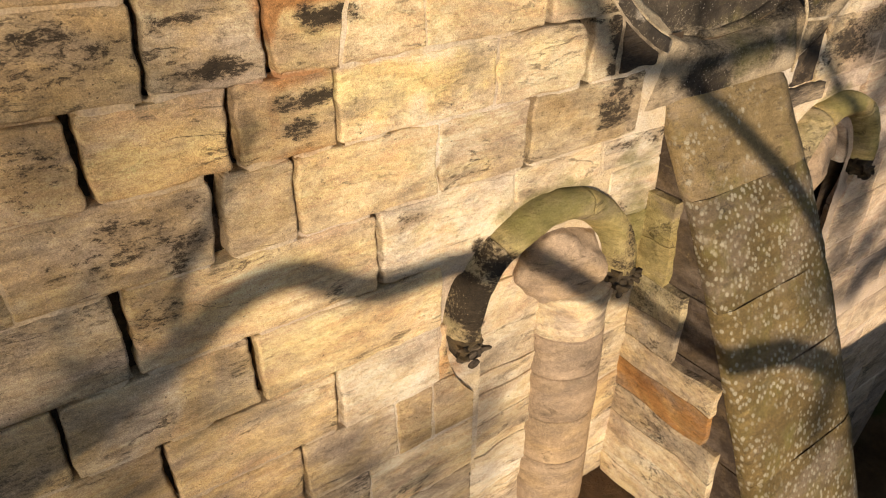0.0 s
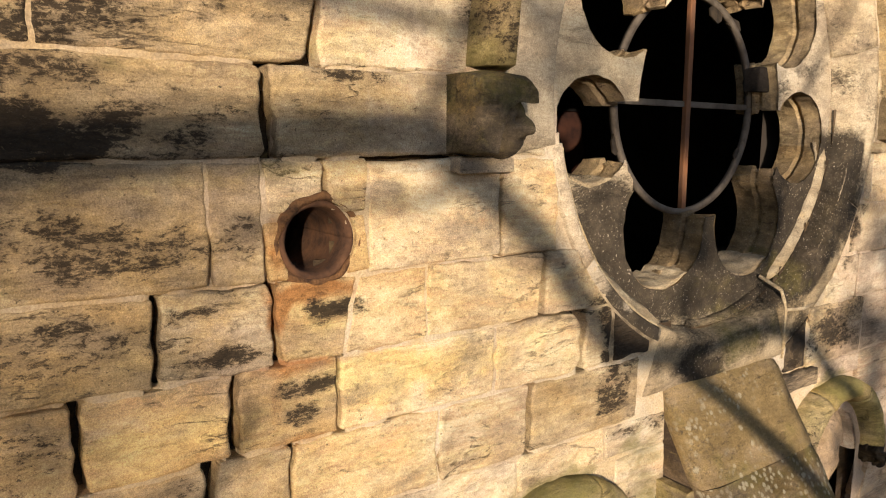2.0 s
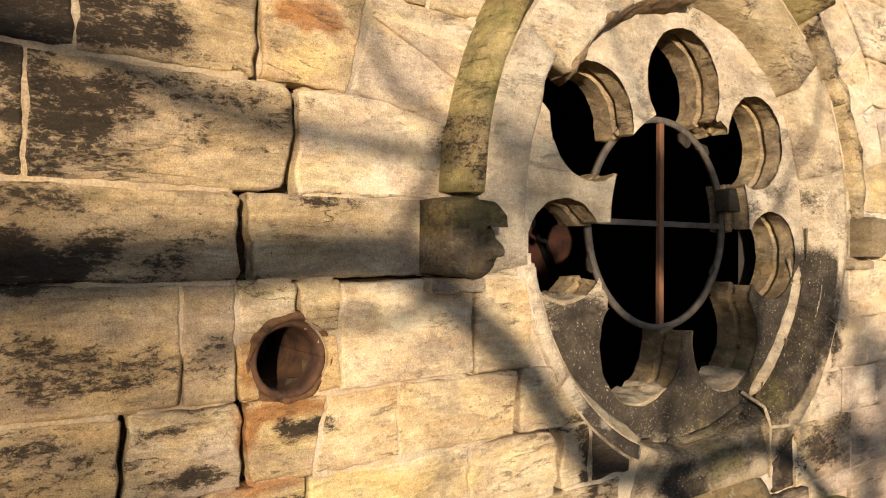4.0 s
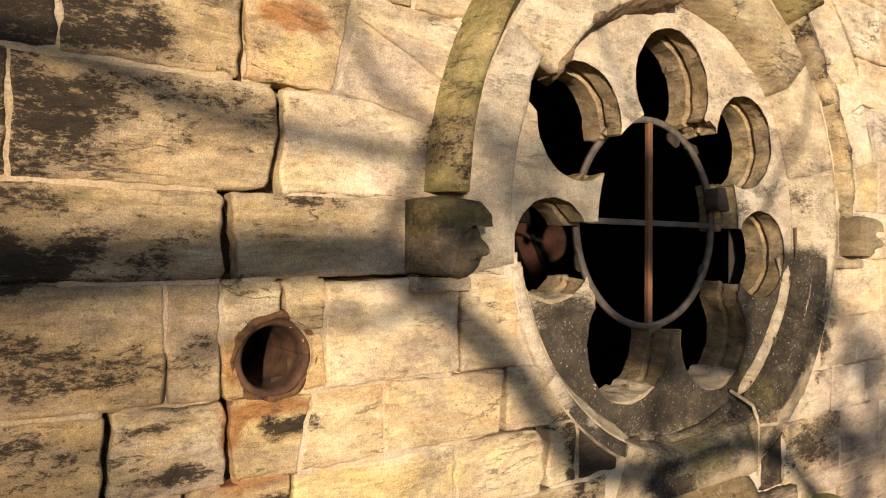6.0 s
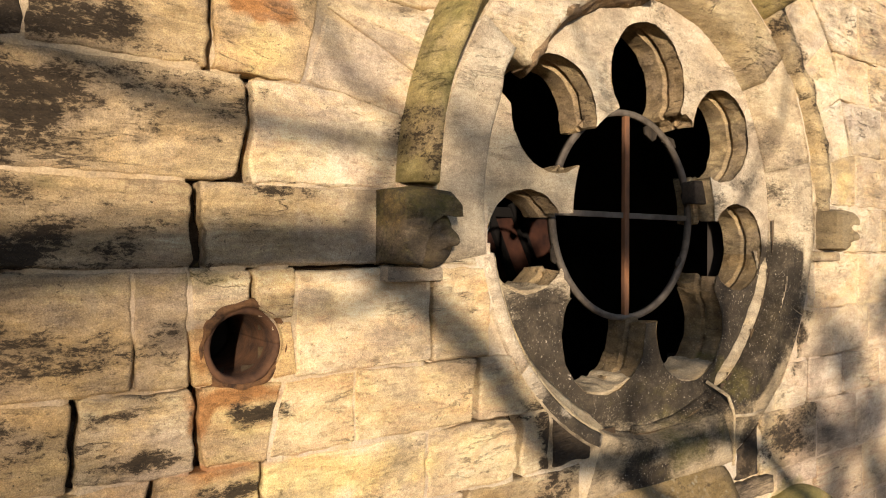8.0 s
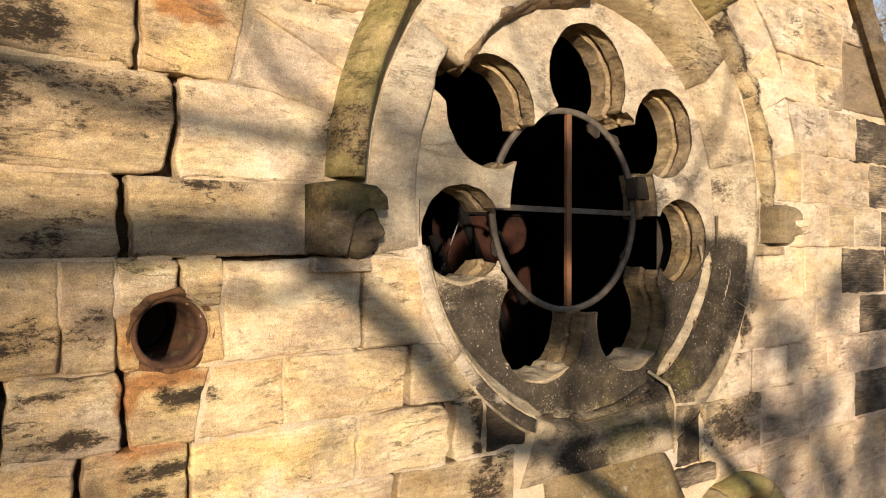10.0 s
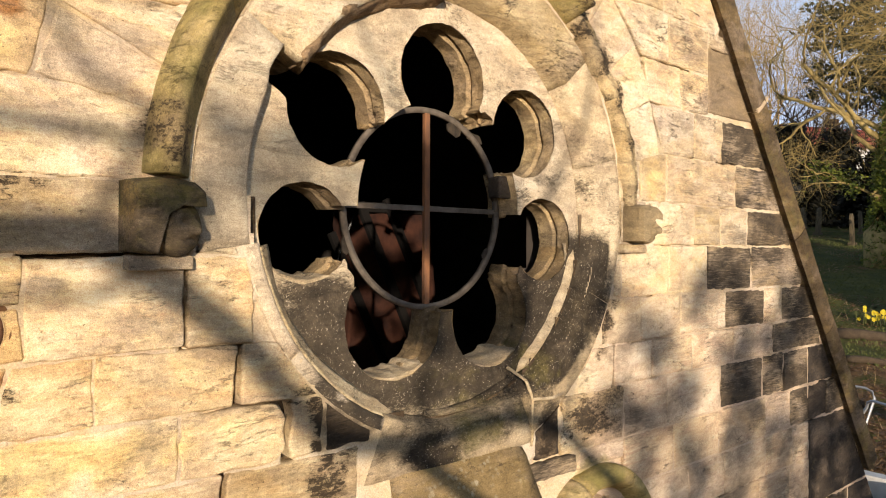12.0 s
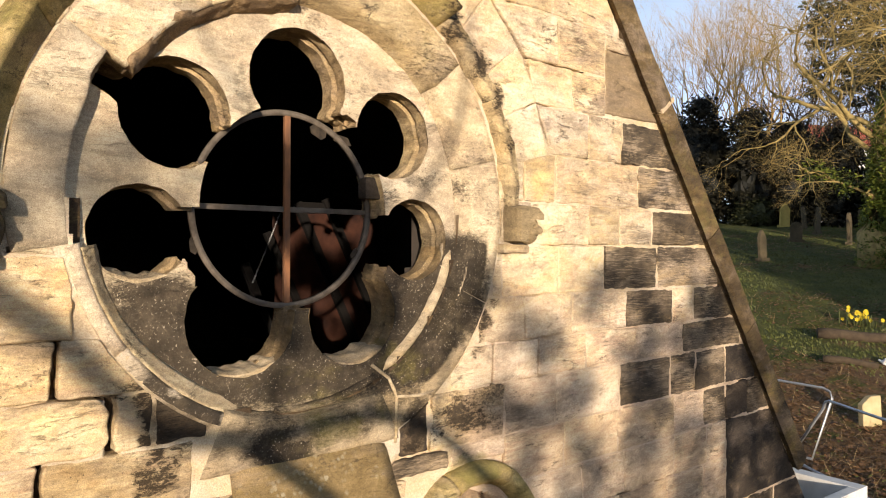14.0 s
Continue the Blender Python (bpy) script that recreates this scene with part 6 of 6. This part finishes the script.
for x, y, tall in ((4.2, -27, 1.3), (6.6, -28, 1.4), (9.0, -27, 0.8), (11.5, -29, 1.6), (14.0, -27, 1.6), (16.0, -30, 1.8), (18.5, -27, 1.8), (21.0, -28, 1.9), (23.5, -29, 2.0), (26.0, -27, 1.9), (28.5, -29, 2.0), (31.0, -28, 1.9)):
    ob = copy_thing(screen, pose(x, y, 0, 0, 0, rnd.uniform(0, 360)))
    ob.scale = (1, 1, tall)
# ---- churchyard ----


def headstone(x, y, w, h, turn, lean, material, label, top="round"):
    """A headstone with a shaped top, a worn edge and a low plinth."""
    st = thing("headstone", label, "gravestone", pose(x, y, ground_z(x, y), lean, 0, turn), group="headstones in the churchyard")
    t = 0.055
    prof = [(-w / 2, -0.1), (w / 2, -0.1), (w / 2, h * 0.72)]
    n = 10
    for i in range(1, n):
        a = math.pi * i / n
        if top == "round":
            prof.append((w / 2 * math.cos(a), h * 0.72 + h * 0.28 * math.sin(a)))
        elif top == "gothic":
            u = abs(math.cos(a))
            prof.append((w / 2 * math.cos(a), h * 0.72 + h * 0.28 * (1 - u ** 1.3)))
    if top == "slant":
        prof[2] = (w / 2, h)
        prof.append((-w / 2 * 0.1, h * 0.98))
    prof.append((-w / 2, h * 0.72))
    bm = bmesh.new()
    f = [bm.verts.new((u, -t, z)) for u, z in prof]
    b = [bm.verts.new((u, t, z)) for u, z in prof]
    m = len(prof)
    bm.faces.new(f)
    bm.faces.new(b[::-1])
    for k in range(m):
        bm.faces.new((f[(k + 1) % m], f[k], b[k], b[(k + 1) % m]))
    bmesh.ops.bevel(bm, geom=bm.edges[:], offset=0.012, segments=1, affect="EDGES")
    bmesh.ops.recalc_face_normals(bm, faces=bm.faces[:])
    part("slab", bm, material, st)
    if top == "slant":
        return st
    bm = bmesh.new()
    box(bm, -w / 2 - 0.07, w / 2 + 0.07, -0.13, 0.13, -0.15, 0.10, 0.015)
    part("plinth", bm, material, st)
    return st


headstone(23.42, 4.66, 0.62, 1.5, 2, 2, GRAVE, "tall round-topped headstone with moss, standing in grass")
headstone(10.61, 1.33, 0.36, 0.46, -25, -4, WHITEGRAVE, "short pale headstone with a slanted top in weeds", "slant")
headstone(23.94, 9.55, 0.50, 1.15, 0, -3, GRAVE, "narrow pointed headstone with moss", "gothic")
headstone(38.89, 15.6, 0.7, 1.35, -20, 2, GRAVELIT, "headstone before the hedge with golden sunlight in its colour", "gothic")
headstone(37.99, 14.1, 0.6, 1.2, 8, -4, GRAVE, "grey brown headstone before the hedge")
headstone(35.5, 12.42, 0.65, 1.35, 5, 3, GRAVE, "mossy headstone in the long grass")
headstone(31.93, 9.56, 0.6, 1.4, 10, -2, GRAVE, "brown headstone leaning in the grass")
headstone(30.6, 11.3, 0.5, 0.9, -48, 4, GRAVE, "brown headstone leaning in the grass")
headstone(37.2, 11.0, 0.6, 1.2, 8, -3, GRAVE, "small dark headstone before the hedge", "gothic")
headstone(32.73, 8.6, 0.62, 1.2, 5, -5, GRAVE, "dark headstone beside the ivied tree")

# ivied tree
ivied = thing("ivied_tree", "old bare tree with an ivy-clad trunk and mossy limbs", "tree", pose(26.18, 6.6, ground_z(26.18, 6.6) - 0.1))
rnd = random.Random(21)
h = Heap()
spine = [(0, 0, 0), (-0.05, 0.1, 1.3), (0.1, 0.0, 2.6), (0.3, -0.2, 3.8), (0.25, -0.3, 5.2)]
h.add(tube(spine, [0.55, 0.46, 0.42, 0.40, 0.30], 10))
tips, twigs = [], Heap()
ahead = Vector((0.88, 0.47, 0))
right = Vector((0.47, -0.88, 0))
for z, r, u, w, length, rad in ((2.6, -1, 0.45, 0.1, 2.4, 0.10), (3.4, 1, 0.6, 0.0, 4.0, 0.20), (4.0, -1, 0.75, -0.2, 4.2, 0.18), (4.6, -1, 1.1, 0.2, 4.5, 0.2), (5.0, 1, 1.1, 0.1, 4.5, 0.2),
                               (5.2, 0.15, 1.6, 0.1, 4.8, 0.26), (4.9, -0.5, 1.3, -0.5, 4.4, 0.2), (4.4, 0.6, 1.2, 0.5, 4.4, 0.2)):
    way = right * r + Vector((0, 0, u)) - ahead * w
    grow(h, (0.2, -0.15, z), way, length * 0.95, rad * 0.56, 6, rnd, 0.50, 0.68, 7, (3, 4), 0.0, tips, 0.24, twigs)
h.make("trunk", LIMB, ivied)
tagged(twigs.make("crown", LIMB, ivied), kind="stuff")
h = Heap()
for _ in range(420):
    z = rnd.uniform(0, 6.2)
    a = rnd.uniform(0, 6.28)
    r = 0.52 - 0.045 * z
    leaves(h, (0.05 * z + r * math.cos(a), -0.05 * z + r * math.sin(a), z), 0.075, 26, 0.10, rnd)
for p in ((-0.3, 1.2, 3.3), (-0.5, 1.6, 3.5), (-0.2, 0.8, 3.0), (-0.6, 2.0, 3.6), (0.5, -1.0, 4.6), (0.6, -1.2, 5.0)):
    leaves(h, p, 0.085, 160, 0.22, rnd)
tagged(h.make("ivy", IVY, ivied, False), "glossy green ivy", kind="stuff")


def bare_tree(name, label, x, y, height, seed, material, stems, depth=5, thick=0.2, open_by=0.35, up=0.06):
    t = thing(name, label, "tree", pose(x, y, ground_z(x, y) - 0.1), group="trees behind the churchyard")
    rr, hp, fine = random.Random(seed), Heap(), Heap()
    for _ in range(stems):
        way = Vector((rr.gauss(0, 0.22), rr.gauss(0, 0.22), 1))
        grow(hp, (rr.gauss(0, 0.3), rr.gauss(0, 0.3), 0), way, height * 0.40, thick * 0.8, depth, rr, open_by, 0.70, 6, (3, 4), up, None, 0.17, fine)
    hp.make("trunk", material, t)
    tagged(fine.make("crown", material, t), kind="stuff")
    return t


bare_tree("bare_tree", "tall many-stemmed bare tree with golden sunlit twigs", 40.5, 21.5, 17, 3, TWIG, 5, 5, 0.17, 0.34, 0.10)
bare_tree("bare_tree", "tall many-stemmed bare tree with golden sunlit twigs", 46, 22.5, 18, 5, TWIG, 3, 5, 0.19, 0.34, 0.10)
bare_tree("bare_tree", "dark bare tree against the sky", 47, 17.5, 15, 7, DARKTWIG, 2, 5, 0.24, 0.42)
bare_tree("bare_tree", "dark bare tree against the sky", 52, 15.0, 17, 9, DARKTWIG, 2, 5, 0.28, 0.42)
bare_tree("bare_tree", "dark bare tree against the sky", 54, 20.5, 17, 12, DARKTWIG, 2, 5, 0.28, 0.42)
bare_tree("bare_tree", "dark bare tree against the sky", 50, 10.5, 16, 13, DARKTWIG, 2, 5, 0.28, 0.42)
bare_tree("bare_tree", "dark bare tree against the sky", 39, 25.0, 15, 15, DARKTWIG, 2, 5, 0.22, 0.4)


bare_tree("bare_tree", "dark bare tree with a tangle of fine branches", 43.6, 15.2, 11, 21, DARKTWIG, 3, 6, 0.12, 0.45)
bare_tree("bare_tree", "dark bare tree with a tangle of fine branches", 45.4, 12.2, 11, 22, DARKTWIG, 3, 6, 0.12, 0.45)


def leafy_mass(name, label, x, y, w, d, hgt, seed, material, clumps, size=0.14, n=60, kind=""):
    t = thing(name, label, "tree", pose(x, y, ground_z(x, y) - 0.05), group="evergreens behind the churchyard")
    rr, hp = random.Random(seed), Heap()
    trunk = Heap()
    trunk.add(tube([(0, 0, 0), (0.1, 0, hgt * 0.5), (0, 0.1, hgt * 0.85)], [0.18, 0.12, 0.04], 6))
    trunk.make("trunk", BARK, t)
    # a solid core, near-black in hedges for the shade inside, then its leaves
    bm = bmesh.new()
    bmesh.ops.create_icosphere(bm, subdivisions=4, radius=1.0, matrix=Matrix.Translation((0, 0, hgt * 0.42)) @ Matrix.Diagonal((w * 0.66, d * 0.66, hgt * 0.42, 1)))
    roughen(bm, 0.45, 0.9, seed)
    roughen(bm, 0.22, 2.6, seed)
    part("crown_core", bm, SHADE if material is HEDGE else material, t)
    for _ in range(clumps):
        z = hgt * rr.uniform(0.03, 1.0)
        k = math.sqrt(max(0.05, 1 - (z / hgt) ** 2.2))
        a, q = rr.uniform(0, 6.28), math.sqrt(rr.random())
        leaves(hp, (w * k * q * math.cos(a), d * k * q * math.sin(a), z), size, n, 0.28, rr, 0.7)
    tagged(hp.make("crown", material, t, False), kind="stuff")
    return t


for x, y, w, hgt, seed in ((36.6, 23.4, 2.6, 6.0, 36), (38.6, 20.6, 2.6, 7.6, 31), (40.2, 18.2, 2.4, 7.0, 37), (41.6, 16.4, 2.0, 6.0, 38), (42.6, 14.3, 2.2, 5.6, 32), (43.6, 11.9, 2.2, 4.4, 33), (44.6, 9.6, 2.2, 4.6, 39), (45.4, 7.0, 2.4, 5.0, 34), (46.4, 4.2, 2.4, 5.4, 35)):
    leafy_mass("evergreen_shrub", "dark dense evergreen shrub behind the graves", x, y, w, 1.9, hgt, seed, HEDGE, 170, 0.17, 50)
leafy_mass("hedge_bush", "low yellow green bush in the sun before the trees", 38.9, 17.3, 1.5, 1.0, 1.5, 51, PINE, 110, 0.09, 46)

pine = thing("pine_tree", "dark pine with a heavy crown behind the ivied tree", "tree", pose(34.0, 8.6, ground_z(34.0, 8.6) - 0.1))
h, rnd = Heap(), random.Random(44)
h.add(tube([(0, 0, 0), (0.1, 0.1, 4), (0.0, -0.1, 8), (0.1, 0, 11)], [0.3, 0.26, 0.2, 0.08], 8))
h.make("trunk", BARK, pine)
h = Heap()
for _ in range(140):
    z = rnd.uniform(6.8, 13.0)
    a, q = rnd.uniform(0, 6.28), 3.4 * math.sqrt(rnd.random())
    leaves(h, (q * math.cos(a), q * math.sin(a), z), 0.17, 70, 0.32, rnd, 0.5)
tagged(h.make("crown", PINE, pine, False), kind="stuff")

# house beyond the trees
house = thing("house", "white rendered house with a red tiled roof beyond the trees", "house", pose(74.0, 28.5, 8.0, 0, 0, -25))
bm = bmesh.new()
box(bm, -3.6, 8, -4, 4, -4, 5.5)
part("wall", bm, WHITEWALL, house)
bm = bmesh.new()
ends = [[bm.verts.new((x, y, z)) for y, z in ((-4.6, 5.2), (0, 7.9), (4.6, 5.2), (0, 7.6))] for x in (-4.0, 8.4)]
for k in range(4):
    bm.faces.new((ends[0][k], ends[0][(k + 1) % 4], ends[1][(k + 1) % 4], ends[1][k]))
bm.faces.new(ends[0])
bm.faces.new(ends[1])
bmesh.ops.recalc_face_normals(bm, faces=bm.faces[:])
roof = part("roof", bm, TILE, house)
bm = bmesh.new()
box(bm, 2.6, 3.4, -0.5, 0.5, 7.0, 8.8, 0.05)
part("chimney", bm, BRICK, roof)
for x in (-1.9, 1.0, 3.6, 6.2):
    for z in (1.2, 3.8):
        w = thing("window", "", "")
        w.parent = house
        bm = bmesh.new()
        box(bm, x - 0.55, x + 0.55, -4.06, -3.99, z - 0.6, z + 0.6, 0.02)
        part("frame", bm, CONCRETE, w)
        bm = bmesh.new()
        box(bm, x - 0.46, x + 0.46, -4.09, -4.05, z - 0.5, z + 0.5)
        part("pane", bm, DARK, w)


# low things on the ground
def log(x0, y0, x1, y1, r, material, label):
    t = thing("log", label, "log", pose(x0, y0, ground_z(x0, y0) + r * 0.7), group="logs on the ground")
    n = 9
    pts = []
    for i in range(n + 1):
        u = i / n
        x, y = x0 + (x1 - x0) * u, y0 + (y1 - y0) * u
        pts.append(Vector((x - x0, y - y0, ground_z(x, y) - ground_z(x0, y0) + 0.03 * noise.noise(Vector((x * 2, y * 2, 0))))))
    hp = Heap()
    hp.add(tube(pts, [r * (1 - 0.2 * i / n) for i in range(n + 1)], 10))
    hp.make("bole", material, t)
    return t


log(15.13, 3.99, 16.3, 2.0, 0.13, LOG, "fallen log lying in dry grass")
log(13.25, 3.11, 13.65, 2.25, 0.08, LOG, "mossy fallen branch in the leaf litter")

bag = thing("plastic_bag", "crumpled white plastic bag in the leaf litter", "bag", pose(13.99, 2.10, ground_z(13.99, 2.10)))
bm = bmesh.new()
bmesh.ops.create_icosphere(bm, subdivisions=4, radius=1.0, matrix=Matrix.Translation((0, 0, 0.05)) @ Matrix.Diagonal((0.12, 0.26, 0.06, 1)))
roughen(bm, 0.07, 6, 2.0)
roughen(bm, 0.03, 16, 4.0)
part("film", bm, CONCRETE, bag)

daffodils = thing("daffodils", "clump of yellow daffodils in the grass", "flowers", pose(16.95, 3.77, ground_z(16.95, 3.77)))
rnd = random.Random(5)
hb, hf = Heap(), Heap()
for _ in range(34):
    x, y = rnd.gauss(0, 0.14), rnd.gauss(0, 0.18)
    hh = rnd.uniform(0.14, 0.44)
    hb.add(tube([(x, y, -0.05), (x + rnd.gauss(0, 0.03), y + rnd.gauss(0, 0.03), hh)], [0.008, 0.005], 3))
    for _k in range(2):
        q = rnd.uniform(0.15, 0.3)
        dx, dy = rnd.gauss(0, 0.07), rnd.gauss(0, 0.07)
        hb.add(([Vector((x, y, -0.03)), Vector((x + 0.02, y + 0.02, -0.03)), Vector((x + dx, y + dy, q))], [(0, 1, 2)]))
    if rnd.random() < 0.6:
        c = Vector((x, y, hh))
        for k in range(6):
            a, b = k * 1.047, (k + 0.5) * 1.047
            hf.add(([c, c + Vector((-0.01, 0.045 * math.cos(a), 0.045 * math.sin(a))), c + Vector((-0.02, 0.05 * math.cos(b), 0.05 * math.sin(b))), c + Vector((-0.01, 0.045 * math.cos(a + 1.047), 0.045 * math.sin(a + 1.047)))], [(0, 1, 2, 3)]))
        hf.add(tube([c, c + Vector((-0.05, 0.0, 0.0))], [0.012, 0.022], 7))
tagged(hb.make("leaves", BLADE, daffodils, False), kind="stuff")
tagged(hf.make("flowers", PETAL, daffodils, False), kind="stuff")

# grass, stalks and leaf litter
rnd = random.Random(77)
hg, hs, hl = Heap(), Heap(), Heap()
for _ in range(52000):
    d = 9.5 + 30.0 * rnd.random() ** 1.5
    a = radians(rnd.uniform(5, 58))
    x, y = EYE_XY[0] + d * math.cos(a), EYE_XY[1] + d * math.sin(a)
    if x < 5.6 and y > -0.2:
        continue
    z = ground_z(x, y)
    k = noise.noise(Vector((x * 0.3, y * 0.3, 2))) + 0.25 * smoothstep(12, 20, d) - 0.1
    p = Vector((x, y, z - 0.01))
    if k > 0.28 * smoothstep(17.5, 13.0, d):
        hh = rnd.uniform(0.03, 0.08)
        w = 0.006 + 0.0005 * d
        s = rnd.gauss(0, 0.04)
        hg.add(([p, p + Vector((w, -w, 0)), p + Vector((s, s * 0.5, hh))], [(0, 1, 2)]))
        hg.add(([p + Vector((0.05, 0.03, 0)), p + Vector((0.05 + w, 0.03 - w, 0)), p + Vector((0.05 - s, 0.04, hh * 0.8))], [(0, 1, 2)]))
    elif rnd.random() < 0.72:
        p.z = z + 0.012
        s = rnd.uniform(0.02, 0.05)
        t = rnd.uniform(0, 6.28)
        hl.add(([p + Vector((s * math.cos(t), s * math.sin(t), 0.0)), p + Vector((-s * math.sin(t), s * math.cos(t), 0.02)), p - Vector((s * math.cos(t), s * math.sin(t), -0.01)), p + Vector((s * math.sin(t), -s * math.cos(t), 0.0))], [(0, 1, 2, 3)]))
    elif rnd.random() < 0.25:
        leaves(hg, p + Vector((0, 0, 0.03)), 0.022, 4, 0.05, rnd)
    if rnd.random() < 0.08 and k < 0.15:
        q = p + Vector((rnd.gauss(0, 0.11), rnd.gauss(0, 0.11), 0.02 + 0.25 * rnd.random() ** 2))
        hs.add(tube([p, q], [0.0022 + 0.0001 * d, 0.0012], 3))
tagged(hg.make("grass", BLADE, None, False), "short green churchyard grass", "grass", kind="stuff")
tagged(hl.make("leaf_litter", LITTER, None, False), "brown fallen leaves on the soil", "leaves", kind="stuff")
tagged(hs.make("dry_stalks", STRAW, None, False), "dry brown stalks and weeds", "weeds", kind="stuff")
h = Heap()
for _ in range(120):
    p = Vector((43.1 + rnd.gauss(0, 0.5), 9.6 + rnd.gauss(0, 0.8), 0))
    p.z = ground_z(p.x, p.y)
    h.add(tube([p, p + Vector((rnd.gauss(0, 0.3), rnd.gauss(0, 0.3), rnd.uniform(0.5, 1.4)))], [0.02, 0.01], 3))
tagged(h.make("reeds", STRAW, None, False), "tuft of tall dry grass in the sun", "grass", kind="stuff")

# crowd barriers and wire fence
def barrier(p, q, label, RAILZ, lean):
    t = thing("crowd_barrier", label, "barrier", pose(p[0], p[1], 0), group="steel barriers beside the chapel")
    d = Vector((q[0] - p[0], q[1] - p[1], 0))
    n = d.normalized()
    r = 0.019
    L = d.length

    def bar(name, pts, rad):
        hp = Heap()
        hp.add(tube(pts, [rad] * len(pts), 8))
        return hp.make(name, GALV, t)
    c = 0.12
    lean = Vector((-0.4, 0.9, 0)) * lean
    bar("frame", [lean + Vector((0, 0, 0.16)), Vector((0, 0, RAILZ - c)), n * 0.035 + Vector((0, 0, RAILZ - 0.035)), n * c + Vector((0, 0, RAILZ)), n * (L - c) + Vector((0, 0, RAILZ)),
                  n * (L - 0.035) + Vector((0, 0, RAILZ - 0.035)), n * L + Vector((0, 0, RAILZ - c)), n * L + lean + Vector((0, 0, 0.16)), lean + Vector((0, 0, 0.16))], r)
    side = n.cross(Vector((0, 0, 1)))
    for u in (0.12, 0.88):
        bar("foot", [lean + n * L * u - side * 0.28 + Vector((0, 0, 0.0)), lean + n * L * u + Vector((0, 0, 0.17)), lean + n * L * u + side * 0.28 + Vector((0, 0, 0.0))], 0.017)
    return t


barrier((8.75, 3.2), (8.48, 1.06), "galvanised steel crowd barrier standing by the chapel", 1.13, 0.24)
barrier((8.36, 1.12), (6.9, -1.02), "galvanised steel crowd barrier standing askew", 1.01, 0.42)

mesh_fence = thing("wire_fence", "low fence of thin wire mesh", "fence", pose(9.2, 0.6, 0.0, 0, 0, -35))
h = Heap()
for k in range(66):
    h.add(tube([(k * 0.045 - 1.4, 0.05 * math.sin(k * 0.4), 0.0), (k * 0.045 - 1.4, 0.05 * math.sin(k * 0.4) + 0.06, 0.42)], [0.0014, 0.0014], 3))
for k in range(9):
    h.add(tube([(-1.4 + i * 0.3, 0.05 * math.sin(i * 2.7) + 0.006 * k, 0.02 + k * 0.05) for i in range(11)], [0.0014] * 11, 3))
h.make("mesh", DARKTWIG, mesh_fence)

trough = thing("trough", "white concrete trough with an open top beside the chapel", "trough", pose(5.75, -0.33, 0.0, 0, 0, -3))
for name, dims in (("end_wall", (-0.16, 0.0, 0.0, 1.2, 0, 0.78)), ("front_wall", (-1.3, -0.165, 0.0, 0.1, 0, 0.78)), ("back_wall", (-1.3, -0.165, 0.60, 0.72, 0, 0.78)), ("base", (-1.3, -0.165, 0.105, 0.595, 0, 0.25))):
    bm = bmesh.new()
    box(bm, *dims, 0.008)
    part(name, bm, CONCRETE, trough)

# chain inside the rose
chain = thing("chain", "thin pale chain hanging inside the rose window", "chain", pose(1.10, 2.6, 3.15))
p0, p1 = Vector((0.04, 0.0, 0.156)), Vector((-0.205, 0.0, -0.425))
n = 26
for k in range(n):
    a, b = p0.lerp(p1, k / n), p0.lerp(p1, (k + 1.25) / n)
    h = Heap()
    side = Vector((0.75, -0.6, 0.2)).normalized() if k % 2 else Vector((0.3, 0.3, -0.4)).normalized()
    c, d = (a + b) / 2, (b - a) / 2
    ring = [c + d * math.cos(t) + side * 0.006 * math.sin(t) for t in [i * math.pi / 4 for i in range(9)]]
    h.add(tube(ring, [0.0022] * 9, 4))
    h.make("link", GALV, chain)
